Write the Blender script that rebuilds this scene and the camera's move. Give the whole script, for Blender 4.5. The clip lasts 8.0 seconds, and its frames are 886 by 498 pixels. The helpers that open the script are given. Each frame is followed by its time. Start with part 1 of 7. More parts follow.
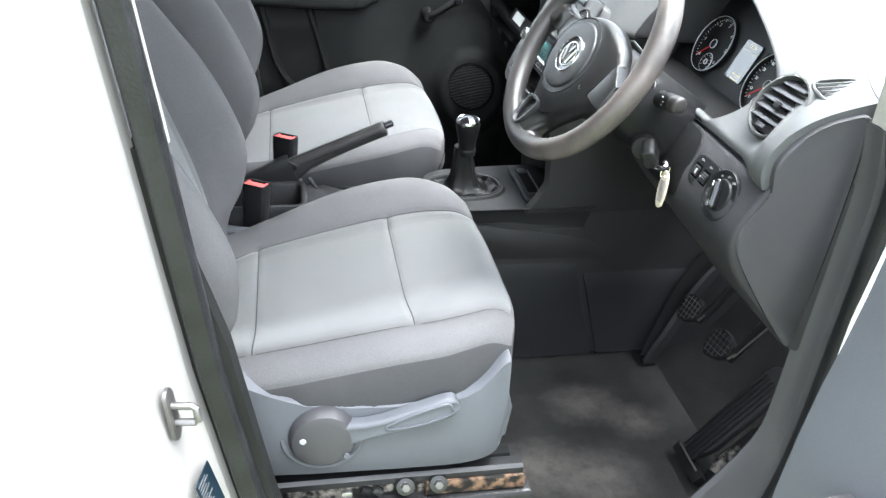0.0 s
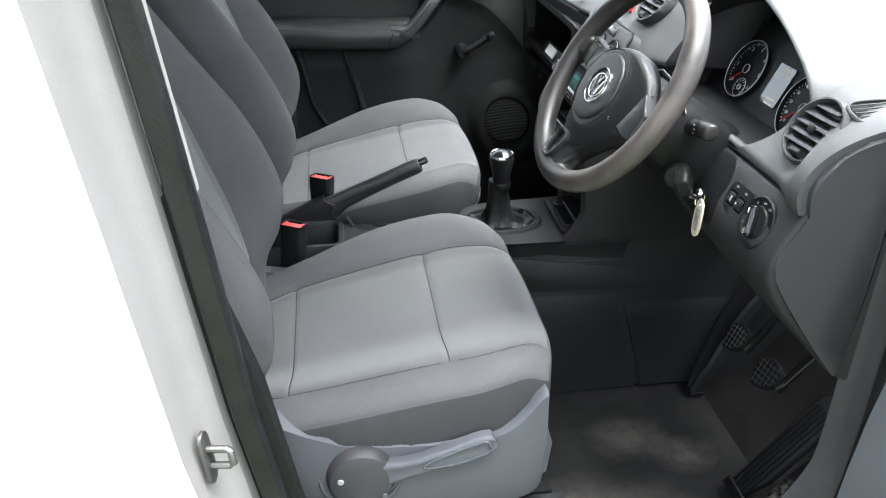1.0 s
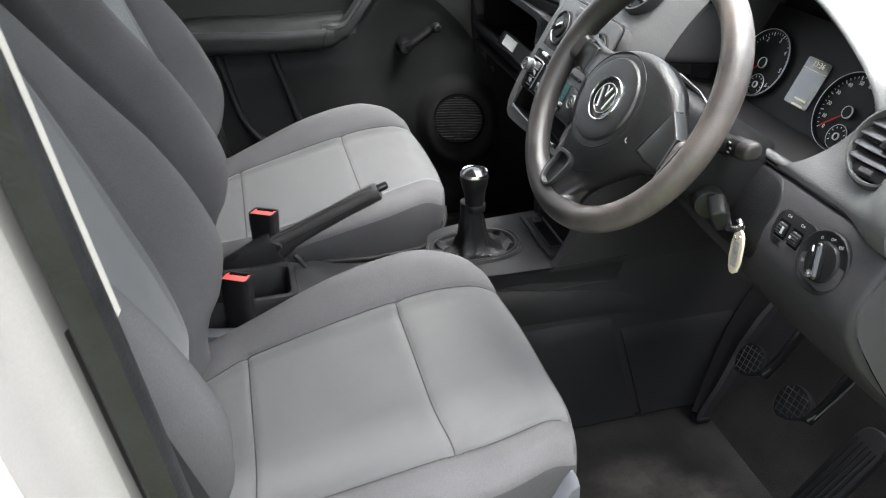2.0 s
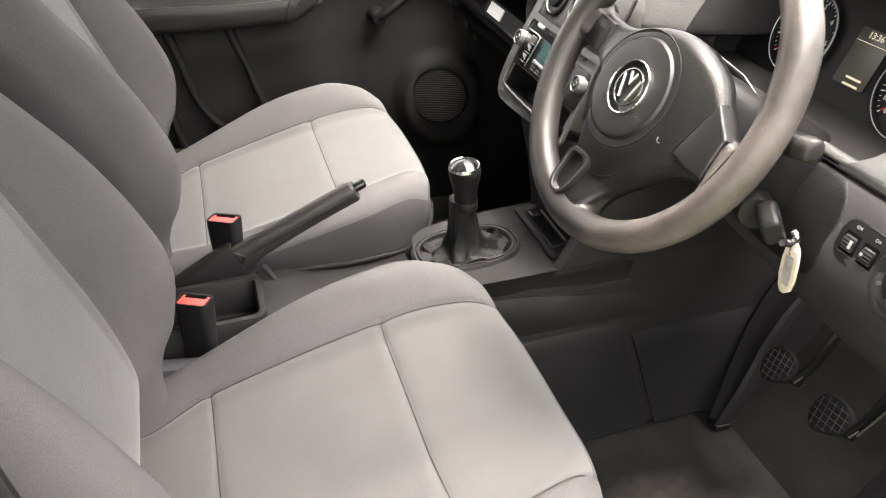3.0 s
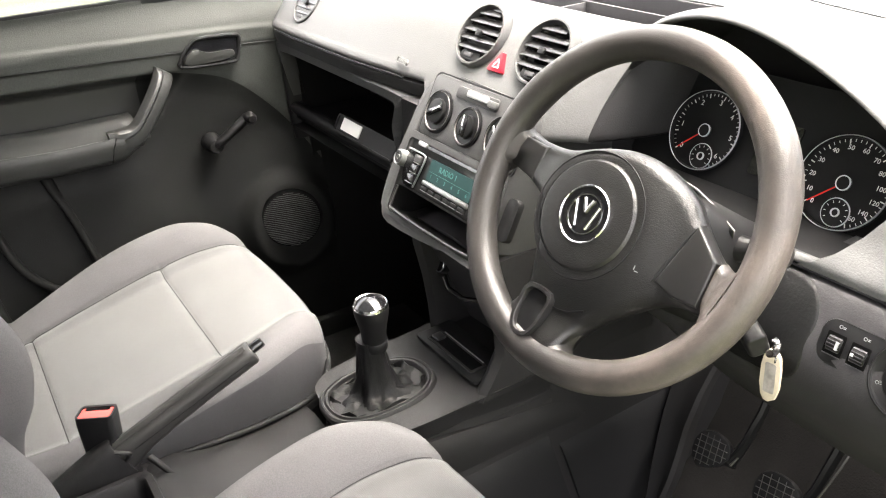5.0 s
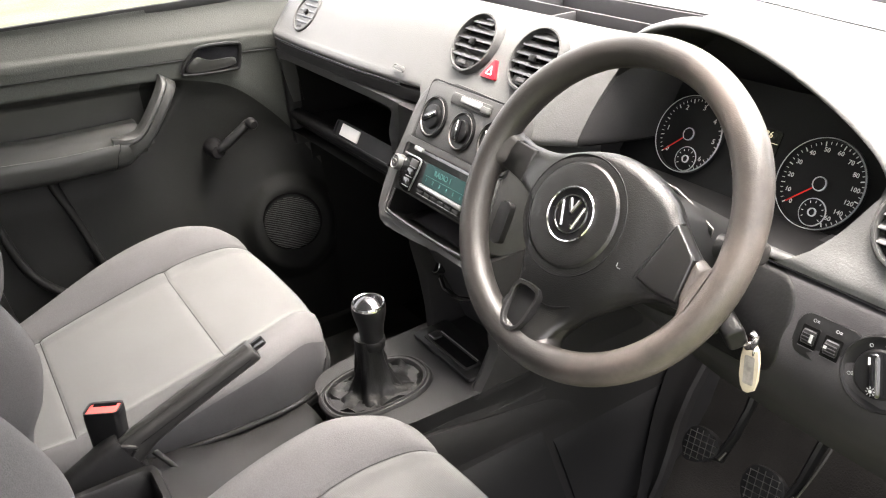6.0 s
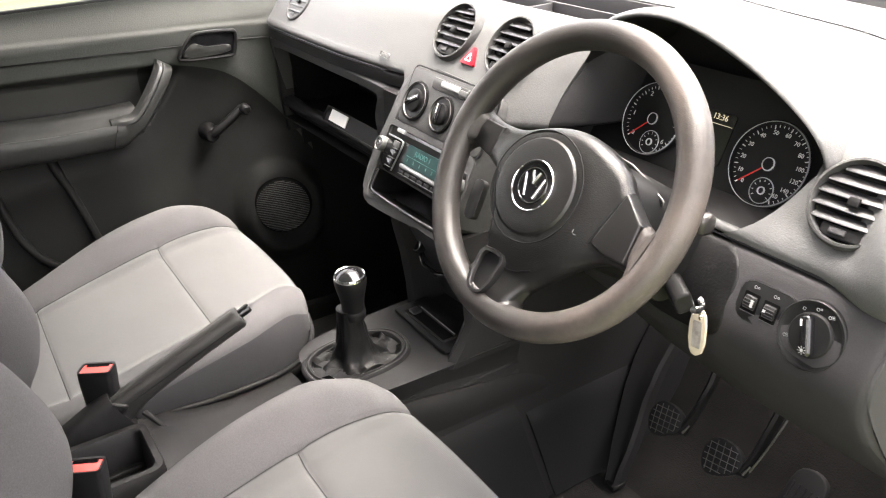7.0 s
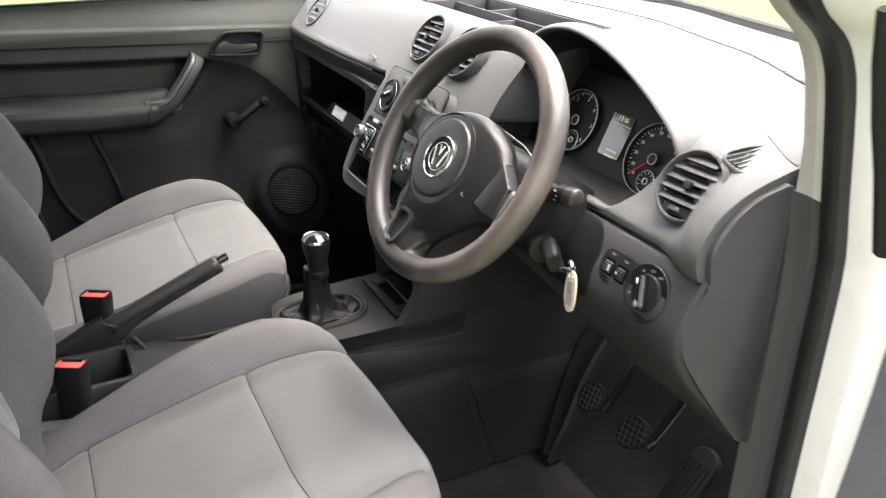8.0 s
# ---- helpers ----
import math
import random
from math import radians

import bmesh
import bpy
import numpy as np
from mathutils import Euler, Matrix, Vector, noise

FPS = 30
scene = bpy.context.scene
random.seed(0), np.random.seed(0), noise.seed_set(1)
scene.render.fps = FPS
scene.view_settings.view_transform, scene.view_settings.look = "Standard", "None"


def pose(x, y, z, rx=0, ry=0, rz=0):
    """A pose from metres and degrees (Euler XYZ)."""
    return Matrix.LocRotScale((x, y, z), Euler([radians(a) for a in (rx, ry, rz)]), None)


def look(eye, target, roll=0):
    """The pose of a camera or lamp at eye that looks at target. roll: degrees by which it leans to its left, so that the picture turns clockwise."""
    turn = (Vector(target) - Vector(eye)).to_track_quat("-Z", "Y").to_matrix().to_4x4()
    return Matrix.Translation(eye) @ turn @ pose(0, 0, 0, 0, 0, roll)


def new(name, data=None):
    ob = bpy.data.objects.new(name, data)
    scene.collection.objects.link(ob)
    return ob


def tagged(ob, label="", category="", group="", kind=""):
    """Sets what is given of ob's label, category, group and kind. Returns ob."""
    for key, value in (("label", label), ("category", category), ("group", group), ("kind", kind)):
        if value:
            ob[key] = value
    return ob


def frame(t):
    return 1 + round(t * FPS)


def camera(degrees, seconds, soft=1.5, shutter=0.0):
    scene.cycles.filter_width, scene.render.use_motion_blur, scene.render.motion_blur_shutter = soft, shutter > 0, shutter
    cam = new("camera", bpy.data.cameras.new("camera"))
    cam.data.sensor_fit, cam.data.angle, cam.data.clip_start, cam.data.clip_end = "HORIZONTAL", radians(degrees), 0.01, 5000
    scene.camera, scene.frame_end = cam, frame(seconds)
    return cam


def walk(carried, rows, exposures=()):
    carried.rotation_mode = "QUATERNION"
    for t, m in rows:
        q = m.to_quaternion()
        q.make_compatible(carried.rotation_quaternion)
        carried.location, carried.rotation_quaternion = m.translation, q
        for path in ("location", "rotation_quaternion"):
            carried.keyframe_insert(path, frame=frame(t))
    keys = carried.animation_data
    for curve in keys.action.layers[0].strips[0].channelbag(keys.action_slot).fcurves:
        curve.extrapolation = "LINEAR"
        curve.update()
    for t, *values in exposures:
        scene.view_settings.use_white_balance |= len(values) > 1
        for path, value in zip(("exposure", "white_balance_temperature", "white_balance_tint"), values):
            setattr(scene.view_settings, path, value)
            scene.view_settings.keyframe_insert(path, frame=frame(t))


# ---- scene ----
# ---------------------------------------------------------------- camera
PATH = [
    (0, (-0.213, -1.563, 1.598), (0.136, 0.128, 0.589), 3.8),
    (0.5, (-0.205, -1.57, 1.611), (0.045, 0.166, 0.65), 1.4),
    (1, (-0.189, -1.562, 1.603), (0.047, 0.186, 0.659), 0.2),
    (1.5, (-0.206, -1.448, 1.59), (0.065, 0.285, 0.629), -1.0),
    (1.7, (-0.225, -1.374, 1.589), (0.104, 0.342, 0.614), -1.2),
    (2.8, (-0.205, -1.123, 1.566), (0.263, 0.502, 0.497), -2.0),
    (3, (-0.194, -1.088, 1.557), (0.25, 0.534, 0.475), -2.4),
    (3.5, (-0.219, -0.995, 1.553), (0.286, 0.602, 0.46), -4.1),
    (4, (-0.267, -0.92, 1.557), (0.437, 0.614, 0.484), -4.4),
    (4.5, (-0.278, -0.903, 1.572), (0.584, 0.61, 0.588), -3.8),
    (4.7, (-0.279, -0.899, 1.575), (0.64, 0.605, 0.63), -3.3),
    (6, (-0.295, -0.938, 1.591), (0.63, 0.579, 0.673), -3.7),
    (6.5, (-0.302, -0.974, 1.587), (0.63, 0.543, 0.675), -2.9),
    (7, (-0.311, -1.019, 1.586), (0.619, 0.496, 0.67), -2.6),
    (7.5, (-0.29, -1.119, 1.589), (0.599, 0.443, 0.712), -1.8),
    (8, (-0.251, -1.306, 1.581), (0.56, 0.315, 0.738), 0.2),
]
cam = camera(57.1, 8.0, soft=1.1, shutter=0.3)
walk(cam, [(t, look(*row)) for t, *row in PATH],
     exposures=[(0.0, 3.62, 6000, 7), (0.5, 3.05, 6050, 8), (1.7, 2.85, 6100, 8), (2.8, 3.42, 7150, 14),
                (4.0, 3.68, 7150, 13), (4.5, 3.74, 7100, 12), (6.0, 3.58, 7050, 14), (7.2, 3.44, 7050, 15), (8.0, 3.05, 6850, 14)])

# ---------------------------------------------------------------- light
world = bpy.data.worlds.new("overcast_sky")
scene.world = world
world.use_nodes = True
wn, wl = world.node_tree.nodes, world.node_tree.links
sky = wn.new("ShaderNodeTexSky")
sky.sky_type, sky.sun_disc = "NISHITA", False
sky.sun_elevation, sky.sun_rotation = radians(76), radians(100)
sky.air_density, sky.dust_density, sky.ozone_density = 1.0, 4.0, 0.6
hs = wn.new("ShaderNodeHueSaturation")
hs.inputs["Saturation"].default_value = 0.25
wl.new(sky.outputs[0], hs.inputs["Color"])
wl.new(hs.outputs[0], wn["Background"].inputs["Color"])
wn["Background"].inputs["Strength"].default_value = 0.15
sun = new("sun", bpy.data.lights.new("sun", "SUN"))
sun.data.energy, sun.data.angle, sun.data.color = 1.28, radians(60), (1.0, 0.97, 0.93)
sun.matrix_world = look((0, 0, 10), (-1.2, 0.2, 4.6))


# ---------------------------------------------------------------- materials
def material(name, color, rough=0.6, metal=0.0, spread=0.12, grain=0.0, grain_size=0.002, stain=0.0, stain_size=0.15,
             stain_color=None, spec=0.28, coat=0.0, hide=0.0, relief=0.3):
    """A surface with fine grain (bump) and slow patches of wear, at real size."""
    m = bpy.data.materials.new(name)
    m.use_nodes = True
    nd, lk = m.node_tree.nodes, m.node_tree.links
    b = nd["Principled BSDF"]
    b.inputs["Metallic"].default_value = metal
    b.inputs["Specular IOR Level"].default_value = spec
    b.inputs["Coat Weight"].default_value = coat
    tc = nd.new("ShaderNodeTexCoord")
    slow = nd.new("ShaderNodeTexNoise")
    slow.inputs["Scale"].default_value, slow.inputs["Detail"].default_value = 1 / stain_size, 6
    lk.new(tc.outputs["Object"], slow.inputs["Vector"])
    ramp = nd.new("ShaderNodeValToRGB")
    lo = stain_color or tuple(c * (1 - spread) for c in color)
    ramp.color_ramp.elements[0].color, ramp.color_ramp.elements[1].color = (*lo, 1), (*color, 1)
    ramp.color_ramp.elements[0].position, ramp.color_ramp.elements[1].position = 0.32 + 0.2 * stain, 0.62
    lk.new(slow.outputs["Fac"], ramp.inputs["Fac"])
    fine = nd.new("ShaderNodeTexNoise")
    fine.inputs["Scale"].default_value, fine.inputs["Detail"].default_value = 1 / grain_size, 3
    lk.new(tc.outputs["Object"], fine.inputs["Vector"])
    mix = nd.new("ShaderNodeMix")
    mix.data_type, mix.blend_type = "RGBA", "OVERLAY"
    mix.inputs["Factor"].default_value = min(0.5, 0.12 + grain * 0.4)
    lk.new(ramp.outputs["Color"], mix.inputs["A"])
    lk.new(fine.outputs["Fac"], mix.inputs["B"])
    lk.new(mix.outputs["Result"], b.inputs["Base Color"])
    rr = nd.new("ShaderNodeMapRange")
    rr.inputs["To Min"].default_value, rr.inputs["To Max"].default_value = max(0.02, rough - 0.08), min(1, rough + 0.08)
    lk.new(slow.outputs["Fac"], rr.inputs["Value"])
    lk.new(rr.outputs["Result"], b.inputs["Roughness"])
    if grain:
        bump = nd.new("ShaderNodeBump")
        bump.inputs["Strength"].default_value, bump.inputs["Distance"].default_value = min(1.0, grain), grain_size * 0.35
        lk.new(fine.outputs["Fac"], bump.inputs["Height"])
        lk.new(bump.outputs["Normal"], b.inputs["Normal"])
        if hide:
            # moulded leather cells
            warp = nd.new("ShaderNodeTexNoise")
            warp.inputs["Scale"].default_value, warp.inputs["Detail"].default_value = 0.3 / hide, 2
            lk.new(tc.outputs["Object"], warp.inputs["Vector"])
            push = nd.new("ShaderNodeVectorMath")
            push.operation = "MULTIPLY_ADD"
            push.inputs[1].default_value = (hide * 1.6,) * 3
            lk.new(warp.outputs["Color"], push.inputs[0])
            lk.new(tc.outputs["Object"], push.inputs[2])
            cell = nd.new("ShaderNodeTexVoronoi")
            cell.feature = "DISTANCE_TO_EDGE"
            cell.inputs["Scale"].default_value = 1 / hide
            lk.new(push.outputs[0], cell.inputs["Vector"])
            flat = nd.new("ShaderNodeMapRange")
            flat.inputs["From Max"].default_value = 0.22
            lk.new(cell.outputs["Distance"], flat.inputs["Value"])
            deep = nd.new("ShaderNodeBump")
            deep.inputs["Strength"].default_value, deep.inputs["Distance"].default_value = relief, hide * 0.14
            lk.new(flat.outputs["Result"], deep.inputs["Height"])
            lk.new(bump.outputs["Normal"], deep.inputs["Normal"])
            lk.new(deep.outputs["Normal"], b.inputs["Normal"])
    return m


def weave(name, color, dark, size):
    """Woven seat cloth: two crossed ribs of thread, and slow soiling."""
    m = bpy.data.materials.new(name)
    m.use_nodes = True
    nd, lk = m.node_tree.nodes, m.node_tree.links
    b = nd["Principled BSDF"]
    b.inputs["Roughness"].default_value, b.inputs["Specular IOR Level"].default_value = 0.95, 0.2
    b.inputs["Sheen Weight"].default_value, b.inputs["Sheen Roughness"].default_value = 0.25, 0.5
    tc = nd.new("ShaderNodeTexCoord")
    waves = []
    xyz = nd.new("ShaderNodeSeparateXYZ")
    lk.new(tc.outputs["Object"], xyz.inputs[0])
    rise = nd.new("ShaderNodeMath")
    lk.new(xyz.outputs["X"], rise.inputs[0])
    lk.new(xyz.outputs["Z"], rise.inputs[1])
    flat = nd.new("ShaderNodeCombineXYZ")
    lk.new(rise.outputs[0], flat.inputs["X"])
    lk.new(xyz.outputs["Y"], flat.inputs["Y"])
    for axis in ("X", "Y"):
        w = nd.new("ShaderNodeTexWave")
        w.bands_direction = axis
        w.inputs["Scale"].default_value, w.inputs["Distortion"].default_value = 0.314 / size, 1.8
        w.inputs["Detail Scale"].default_value = 2.0
        lk.new(flat.outputs[0], w.inputs["Vector"])
        waves.append(w)
    mul = nd.new("ShaderNodeMath")
    mul.operation = "MULTIPLY"
    lk.new(waves[0].outputs["Fac"], mul.inputs[0])
    lk.new(waves[1].outputs["Fac"], mul.inputs[1])
    slow = nd.new("ShaderNodeTexNoise")
    slow.inputs["Scale"].default_value, slow.inputs["Detail"].default_value = 9, 7
    lk.new(tc.outputs["Object"], slow.inputs["Vector"])
    mix = nd.new("ShaderNodeMix")
    mix.data_type = "RGBA"
    mix.inputs["A"].default_value, mix.inputs["B"].default_value = (*dark, 1), (*color, 1)
    lk.new(mul.outputs[0], mix.inputs["Factor"])
    soil = nd.new("ShaderNodeMix")
    soil.data_type, soil.blend_type = "RGBA", "OVERLAY"
    soil.inputs["Factor"].default_value = 0.18
    lk.new(mix.outputs["Result"], soil.inputs["A"])
    lk.new(slow.outputs["Fac"], soil.inputs["B"])
    lk.new(soil.outputs["Result"], b.inputs["Base Color"])
    bump = nd.new("ShaderNodeBump")
    bump.inputs["Strength"].default_value, bump.inputs["Distance"].default_value = 0.32, 0.0006
    lk.new(mul.outputs[0], bump.inputs["Height"])
    lk.new(bump.outputs["Normal"], b.inputs["Normal"])
    return m


def glow(name, color, power):
    m = bpy.data.materials.new(name)
    m.use_nodes = True
    b = m.node_tree.nodes["Principled BSDF"]
    b.inputs["Base Color"].default_value = (*color, 1)
    b.inputs["Specular IOR Level"].default_value, b.inputs["Roughness"].default_value = 0.15, 0.4
    b.inputs["Emission Color"].default_value, b.inputs["Emission Strength"].default_value = (*color, 1), power
    return m


def glazing(name, tint):
    m = bpy.data.materials.new(name)
    m.use_nodes = True
    nd, lk = m.node_tree.nodes, m.node_tree.links
    b = nd["Principled BSDF"]
    b.inputs["Base Color"].default_value = (*tint, 1)
    b.inputs["Transmission Weight"].default_value, b.inputs["Roughness"].default_value, b.inputs["IOR"].default_value = 1, 0.01, 1.1
    return m


CLOTH = weave("grey_woven_cloth", (0.0935, 0.0937, 0.0933), (0.0785, 0.0787, 0.0785), 0.0016)
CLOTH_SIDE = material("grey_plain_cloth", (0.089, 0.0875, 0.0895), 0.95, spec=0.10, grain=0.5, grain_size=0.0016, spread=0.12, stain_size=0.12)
# CLOTH_SIDE taken darker, with the shade of the cushion's sides in its colour.
CLOTH_SKIRT = material("shaded_side_cloth", (0.052, 0.0513, 0.0535), 0.95, spec=0.10, grain=0.35, grain_size=0.0014, spread=0.12, stain_size=0.10)
# Dark line colour that draws the shadow lying in the stitched grooves.
SEAM = material("seam_crease_shade", (0.040, 0.0395, 0.040), 0.9, spec=0.1)
SEAT_PLASTIC = material("grey_seat_plastic", (0.074, 0.077, 0.086), 0.55, grain=0.35, grain_size=0.0012)
DASH_TOP = material("grained_grey_dash", (0.071, 0.072, 0.0725), 0.46, spec=0.34, grain=0.45, grain_size=0.0019, hide=0.0022, relief=0.14)
DASH_LOW = material("dark_grey_plastic", (0.037, 0.036, 0.039), 0.52, spec=0.35, grain=0.4, grain_size=0.0016)
KNEE_PLASTIC = material("charcoal_knee_panel", (0.027, 0.0262, 0.028), 0.55, spec=0.22, grain=0.45, grain_size=0.0016)
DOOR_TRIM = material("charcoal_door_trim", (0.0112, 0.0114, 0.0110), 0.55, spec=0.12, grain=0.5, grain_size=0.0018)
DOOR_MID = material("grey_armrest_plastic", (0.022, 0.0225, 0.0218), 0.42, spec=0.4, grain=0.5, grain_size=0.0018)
# The faint olive cast holds green light off the grass outside.
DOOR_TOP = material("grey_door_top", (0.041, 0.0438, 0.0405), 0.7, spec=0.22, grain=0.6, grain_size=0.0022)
BLACK = material("black_plastic", (0.008, 0.008, 0.0085), 0.45, spec=0.18, grain=0.15, grain_size=0.001)
# Near-black that paints the dark inside slots and gaps; also colours the speaker grille.
VOID_BLACK = material("black_void_and_grille", (0.004, 0.004, 0.0042), 0.95, spec=0.04)
GLOSS = material("gloss_black", (0.008, 0.008, 0.009), 0.12, spec=0.6)
GRIP = material("worn_grey_handbrake_grip", (0.030, 0.0292, 0.0285), 0.42, spec=0.35, grain=0.4, grain_size=0.0016, stain_size=0.05)
RUBBER = material("black_rubber", (0.013, 0.013, 0.0138), 0.6, spec=0.15, grain=0.3, grain_size=0.002)
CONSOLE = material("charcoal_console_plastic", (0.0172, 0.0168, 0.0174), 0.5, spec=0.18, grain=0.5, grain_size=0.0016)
MAT = material("worn_rubber_mat", (0.0185, 0.0178, 0.0172), 0.8, spec=0.22, grain=0.9, grain_size=0.003, stain=0.6, stain_size=0.09,
               stain_color=(0.0105, 0.0102, 0.010))
# Floor mat colour taken darker: the footwell's shade is put into it.
TOE = material("shade_darkened_toe_mat", (0.0108, 0.0104, 0.0102), 0.9, spec=0.10, grain=0.9, grain_size=0.003, stain_size=0.06, spread=0.4)
LEATHER = material("worn_wheel_rubber", (0.0225, 0.0200, 0.0190), 0.42, spec=0.5, grain=0.4, grain_size=0.0014, hide=0.0019, relief=0.22, stain=0.5, stain_size=0.16,
                   stain_color=(0.0125, 0.0115, 0.011))
HUB = material("grained_hub_plastic", (0.0090, 0.0087, 0.0088), 0.34, spec=0.52, grain=0.3, grain_size=0.0012, hide=0.0023, relief=0.38)
SPOKE = material("smooth_satin_spoke", (0.0125, 0.0121, 0.0122), 0.34, spec=0.5, grain=0.15, grain_size=0.001)
GAITER = material("black_leatherette", (0.0055, 0.0055, 0.0058), 0.48, spec=0.20, grain=0.4, grain_size=0.003)
CHROME = material("chrome", (0.85, 0.85, 0.86), 0.12, metal=1.0, spread=0.05)
WORN = material("worn_bare_metal", (0.26, 0.235, 0.21), 0.4, metal=0.5, spread=0.5, grain=0.6, stain=0.6, stain_size=0.02, stain_color=(0.012, 0.011, 0.011))
STEEL = material("scratched_steel", (0.5, 0.49, 0.47), 0.35, metal=1.0, spread=0.3, grain=0.3, grain_size=0.002)
RUST = material("rusty_rail", (0.17, 0.105, 0.065), 0.6, metal=0.3, spread=0.6, grain=0.6, stain=0.6, stain_size=0.02, stain_color=(0.012, 0.011, 0.010))
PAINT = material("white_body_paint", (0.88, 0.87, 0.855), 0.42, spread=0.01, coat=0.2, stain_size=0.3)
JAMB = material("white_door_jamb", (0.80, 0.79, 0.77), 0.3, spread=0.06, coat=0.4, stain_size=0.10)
# Dusty jamb paint, darkened further so that it carries the jamb's shade.
DUSTY_SHADED = material("shaded_dusty_jamb", (0.25, 0.238, 0.230), 0.4, spread=0.06, coat=0.2, stain_size=0.06)
LINING = material("pale_pillar_trim", (0.35, 0.335, 0.31), 0.7, grain=0.4, grain_size=0.0015)
SEAL = material("rubber_door_seal", (0.013, 0.0133, 0.014), 0.42, spec=0.3, grain=0.4, grain_size=0.004, stain_size=0.05, spread=0.4)
RED = material("red_buckle_plastic", (0.70, 0.075, 0.065), 0.35, spread=0.1)
HAZARD = material("red_hazard_button", (0.22, 0.005, 0.012), 0.3)
SILVER = material("silver_plastic", (0.22, 0.225, 0.225), 0.32, metal=0.7)
VENT = material("satin_vent_plastic", (0.018, 0.018, 0.019), 0.28, spec=0.5)
STACK = material("grey_stack_plastic", (0.044, 0.0442, 0.0445), 0.5, grain=0.55, grain_size=0.0019)
BRIGHT = material("bright_dial_ring", (0.62, 0.63, 0.64), 0.3, metal=0.3, spread=0.05)
STALK_TIP = material("satin_grey_stalk_tip", (0.024, 0.0222, 0.0218), 0.38, spec=0.3)
DULL_STEEL = material("dull_grey_steel", (0.16, 0.155, 0.15), 0.42, metal=0.8, spread=0.3, grain=0.3)
RAIL = material("greasy_black_rail", (0.010, 0.010, 0.0105), 0.34, spec=0.35, grain=0.3, grain_size=0.003)
BADGE = material("pale_moulded_badge", (0.13, 0.13, 0.13), 0.4)
GREYBTN = material("grey_button", (0.28, 0.29, 0.29), 0.4)
WHITE = material("white_print", (0.75, 0.75, 0.73), 0.6, spread=0.03)
NEEDLE = glow("red_needle", (0.45, 0.02, 0.015), 0.02)
LCD = glow("teal_lcd", (0.0068, 0.022, 0.022), 0.030)
LCD_TEXT = glow("teal_lcd_text", (0.035, 0.10, 0.095), 0.07)
SCREEN = material("grey_lcd_screen", (0.022, 0.023, 0.020), 0.10, spec=0.7)
SCREEN_TEXT = glow("pale_lcd_text", (0.34, 0.31, 0.22), 0.15)
TAG = material("yellowed_key_tag", (0.46, 0.40, 0.31), 0.35, spread=0.15, stain_size=0.02)
STICKER = material("dark_blue_sticker", (0.006, 0.014, 0.022), 0.4)
PAPER = material("white_card", (0.78, 0.77, 0.75), 0.6)
TAG_PAPER = material("grey_tag_paper", (0.30, 0.28, 0.26), 0.6, stain_size=0.01, spread=0.4)
GLASS = glazing("clear_glass", (0.98, 1.0, 0.99))
GRASS = material("sunlit_grass", (0.105, 0.128, 0.042), 0.9, spread=0.5, grain=0.8, grain_size=0.03, stain_size=0.8)
CEILING = material("grey_headlining", (0.28, 0.28, 0.275), 0.9, grain=0.5, grain_size=0.002)
BULKHEAD = material("grey_bulkhead", (0.10, 0.10, 0.105), 0.7, grain=0.3)




def dusty(m, spots, color):
    """Pale patches mixed into a surface round a few spots (x, y, z, radius), broken up by noise."""
    nd, lk = m.node_tree.nodes, m.node_tree.links
    b = nd["Principled BSDF"]
    base = b.inputs["Base Color"].links[0].from_socket
    tc = nd.new("ShaderNodeTexCoord")
    fine = nd.new("ShaderNodeTexNoise")
    fine.inputs["Scale"].default_value, fine.inputs["Detail"].default_value, fine.inputs["Roughness"].default_value = 28, 9, 0.7
    lk.new(tc.outputs["Object"], fine.inputs["Vector"])
    for x, y, z, r in spots:
        mp = nd.new("ShaderNodeMapping")
        mp.vector_type = "TEXTURE"
        mp.inputs["Location"].default_value, mp.inputs["Scale"].default_value = (x, y, z), (r, r * 0.8, r)
        lk.new(tc.outputs["Object"], mp.inputs["Vector"])
        gr = nd.new("ShaderNodeTexGradient")
        gr.gradient_type = "SPHERICAL"
        lk.new(mp.outputs["Vector"], gr.inputs["Vector"])
        mul = nd.new("ShaderNodeMath")
        mul.operation = "MULTIPLY"
        lk.new(gr.outputs["Fac"], mul.inputs[0])
        lk.new(fine.outputs["Fac"], mul.inputs[1])
        cut = nd.new("ShaderNodeMapRange")
        cut.inputs["From Min"].default_value, cut.inputs["From Max"].default_value = 0.12, 0.48
        lk.new(mul.outputs[0], cut.inputs["Value"])
        mix = nd.new("ShaderNodeMix")
        mix.data_type = "RGBA"
        lk.new(cut.outputs["Result"], mix.inputs["Factor"])
        lk.new(base, mix.inputs["A"])
        mix.inputs["B"].default_value = (*color, 1)
        base = mix.outputs["Result"]
    lk.new(base, b.inputs["Base Color"])


# pale dust trodden into the floor mat
dusty(MAT, ((0.35, -0.50, 0.44, 0.15), (0.24, -0.46, 0.44, 0.15), (0.48, -0.355, 0.44, 0.10), (0.38, -0.29, 0.44, 0.13)), (0.062, 0.056, 0.051))
# rim wear, painted paler where the right and top catch the light
dusty(LEATHER, ((0.19, -0.50, 1.13, 0.20), (0.23, -0.545, 1.24, 0.14), (0.31, -0.46, 1.36, 0.15)), (0.070, 0.058, 0.052))

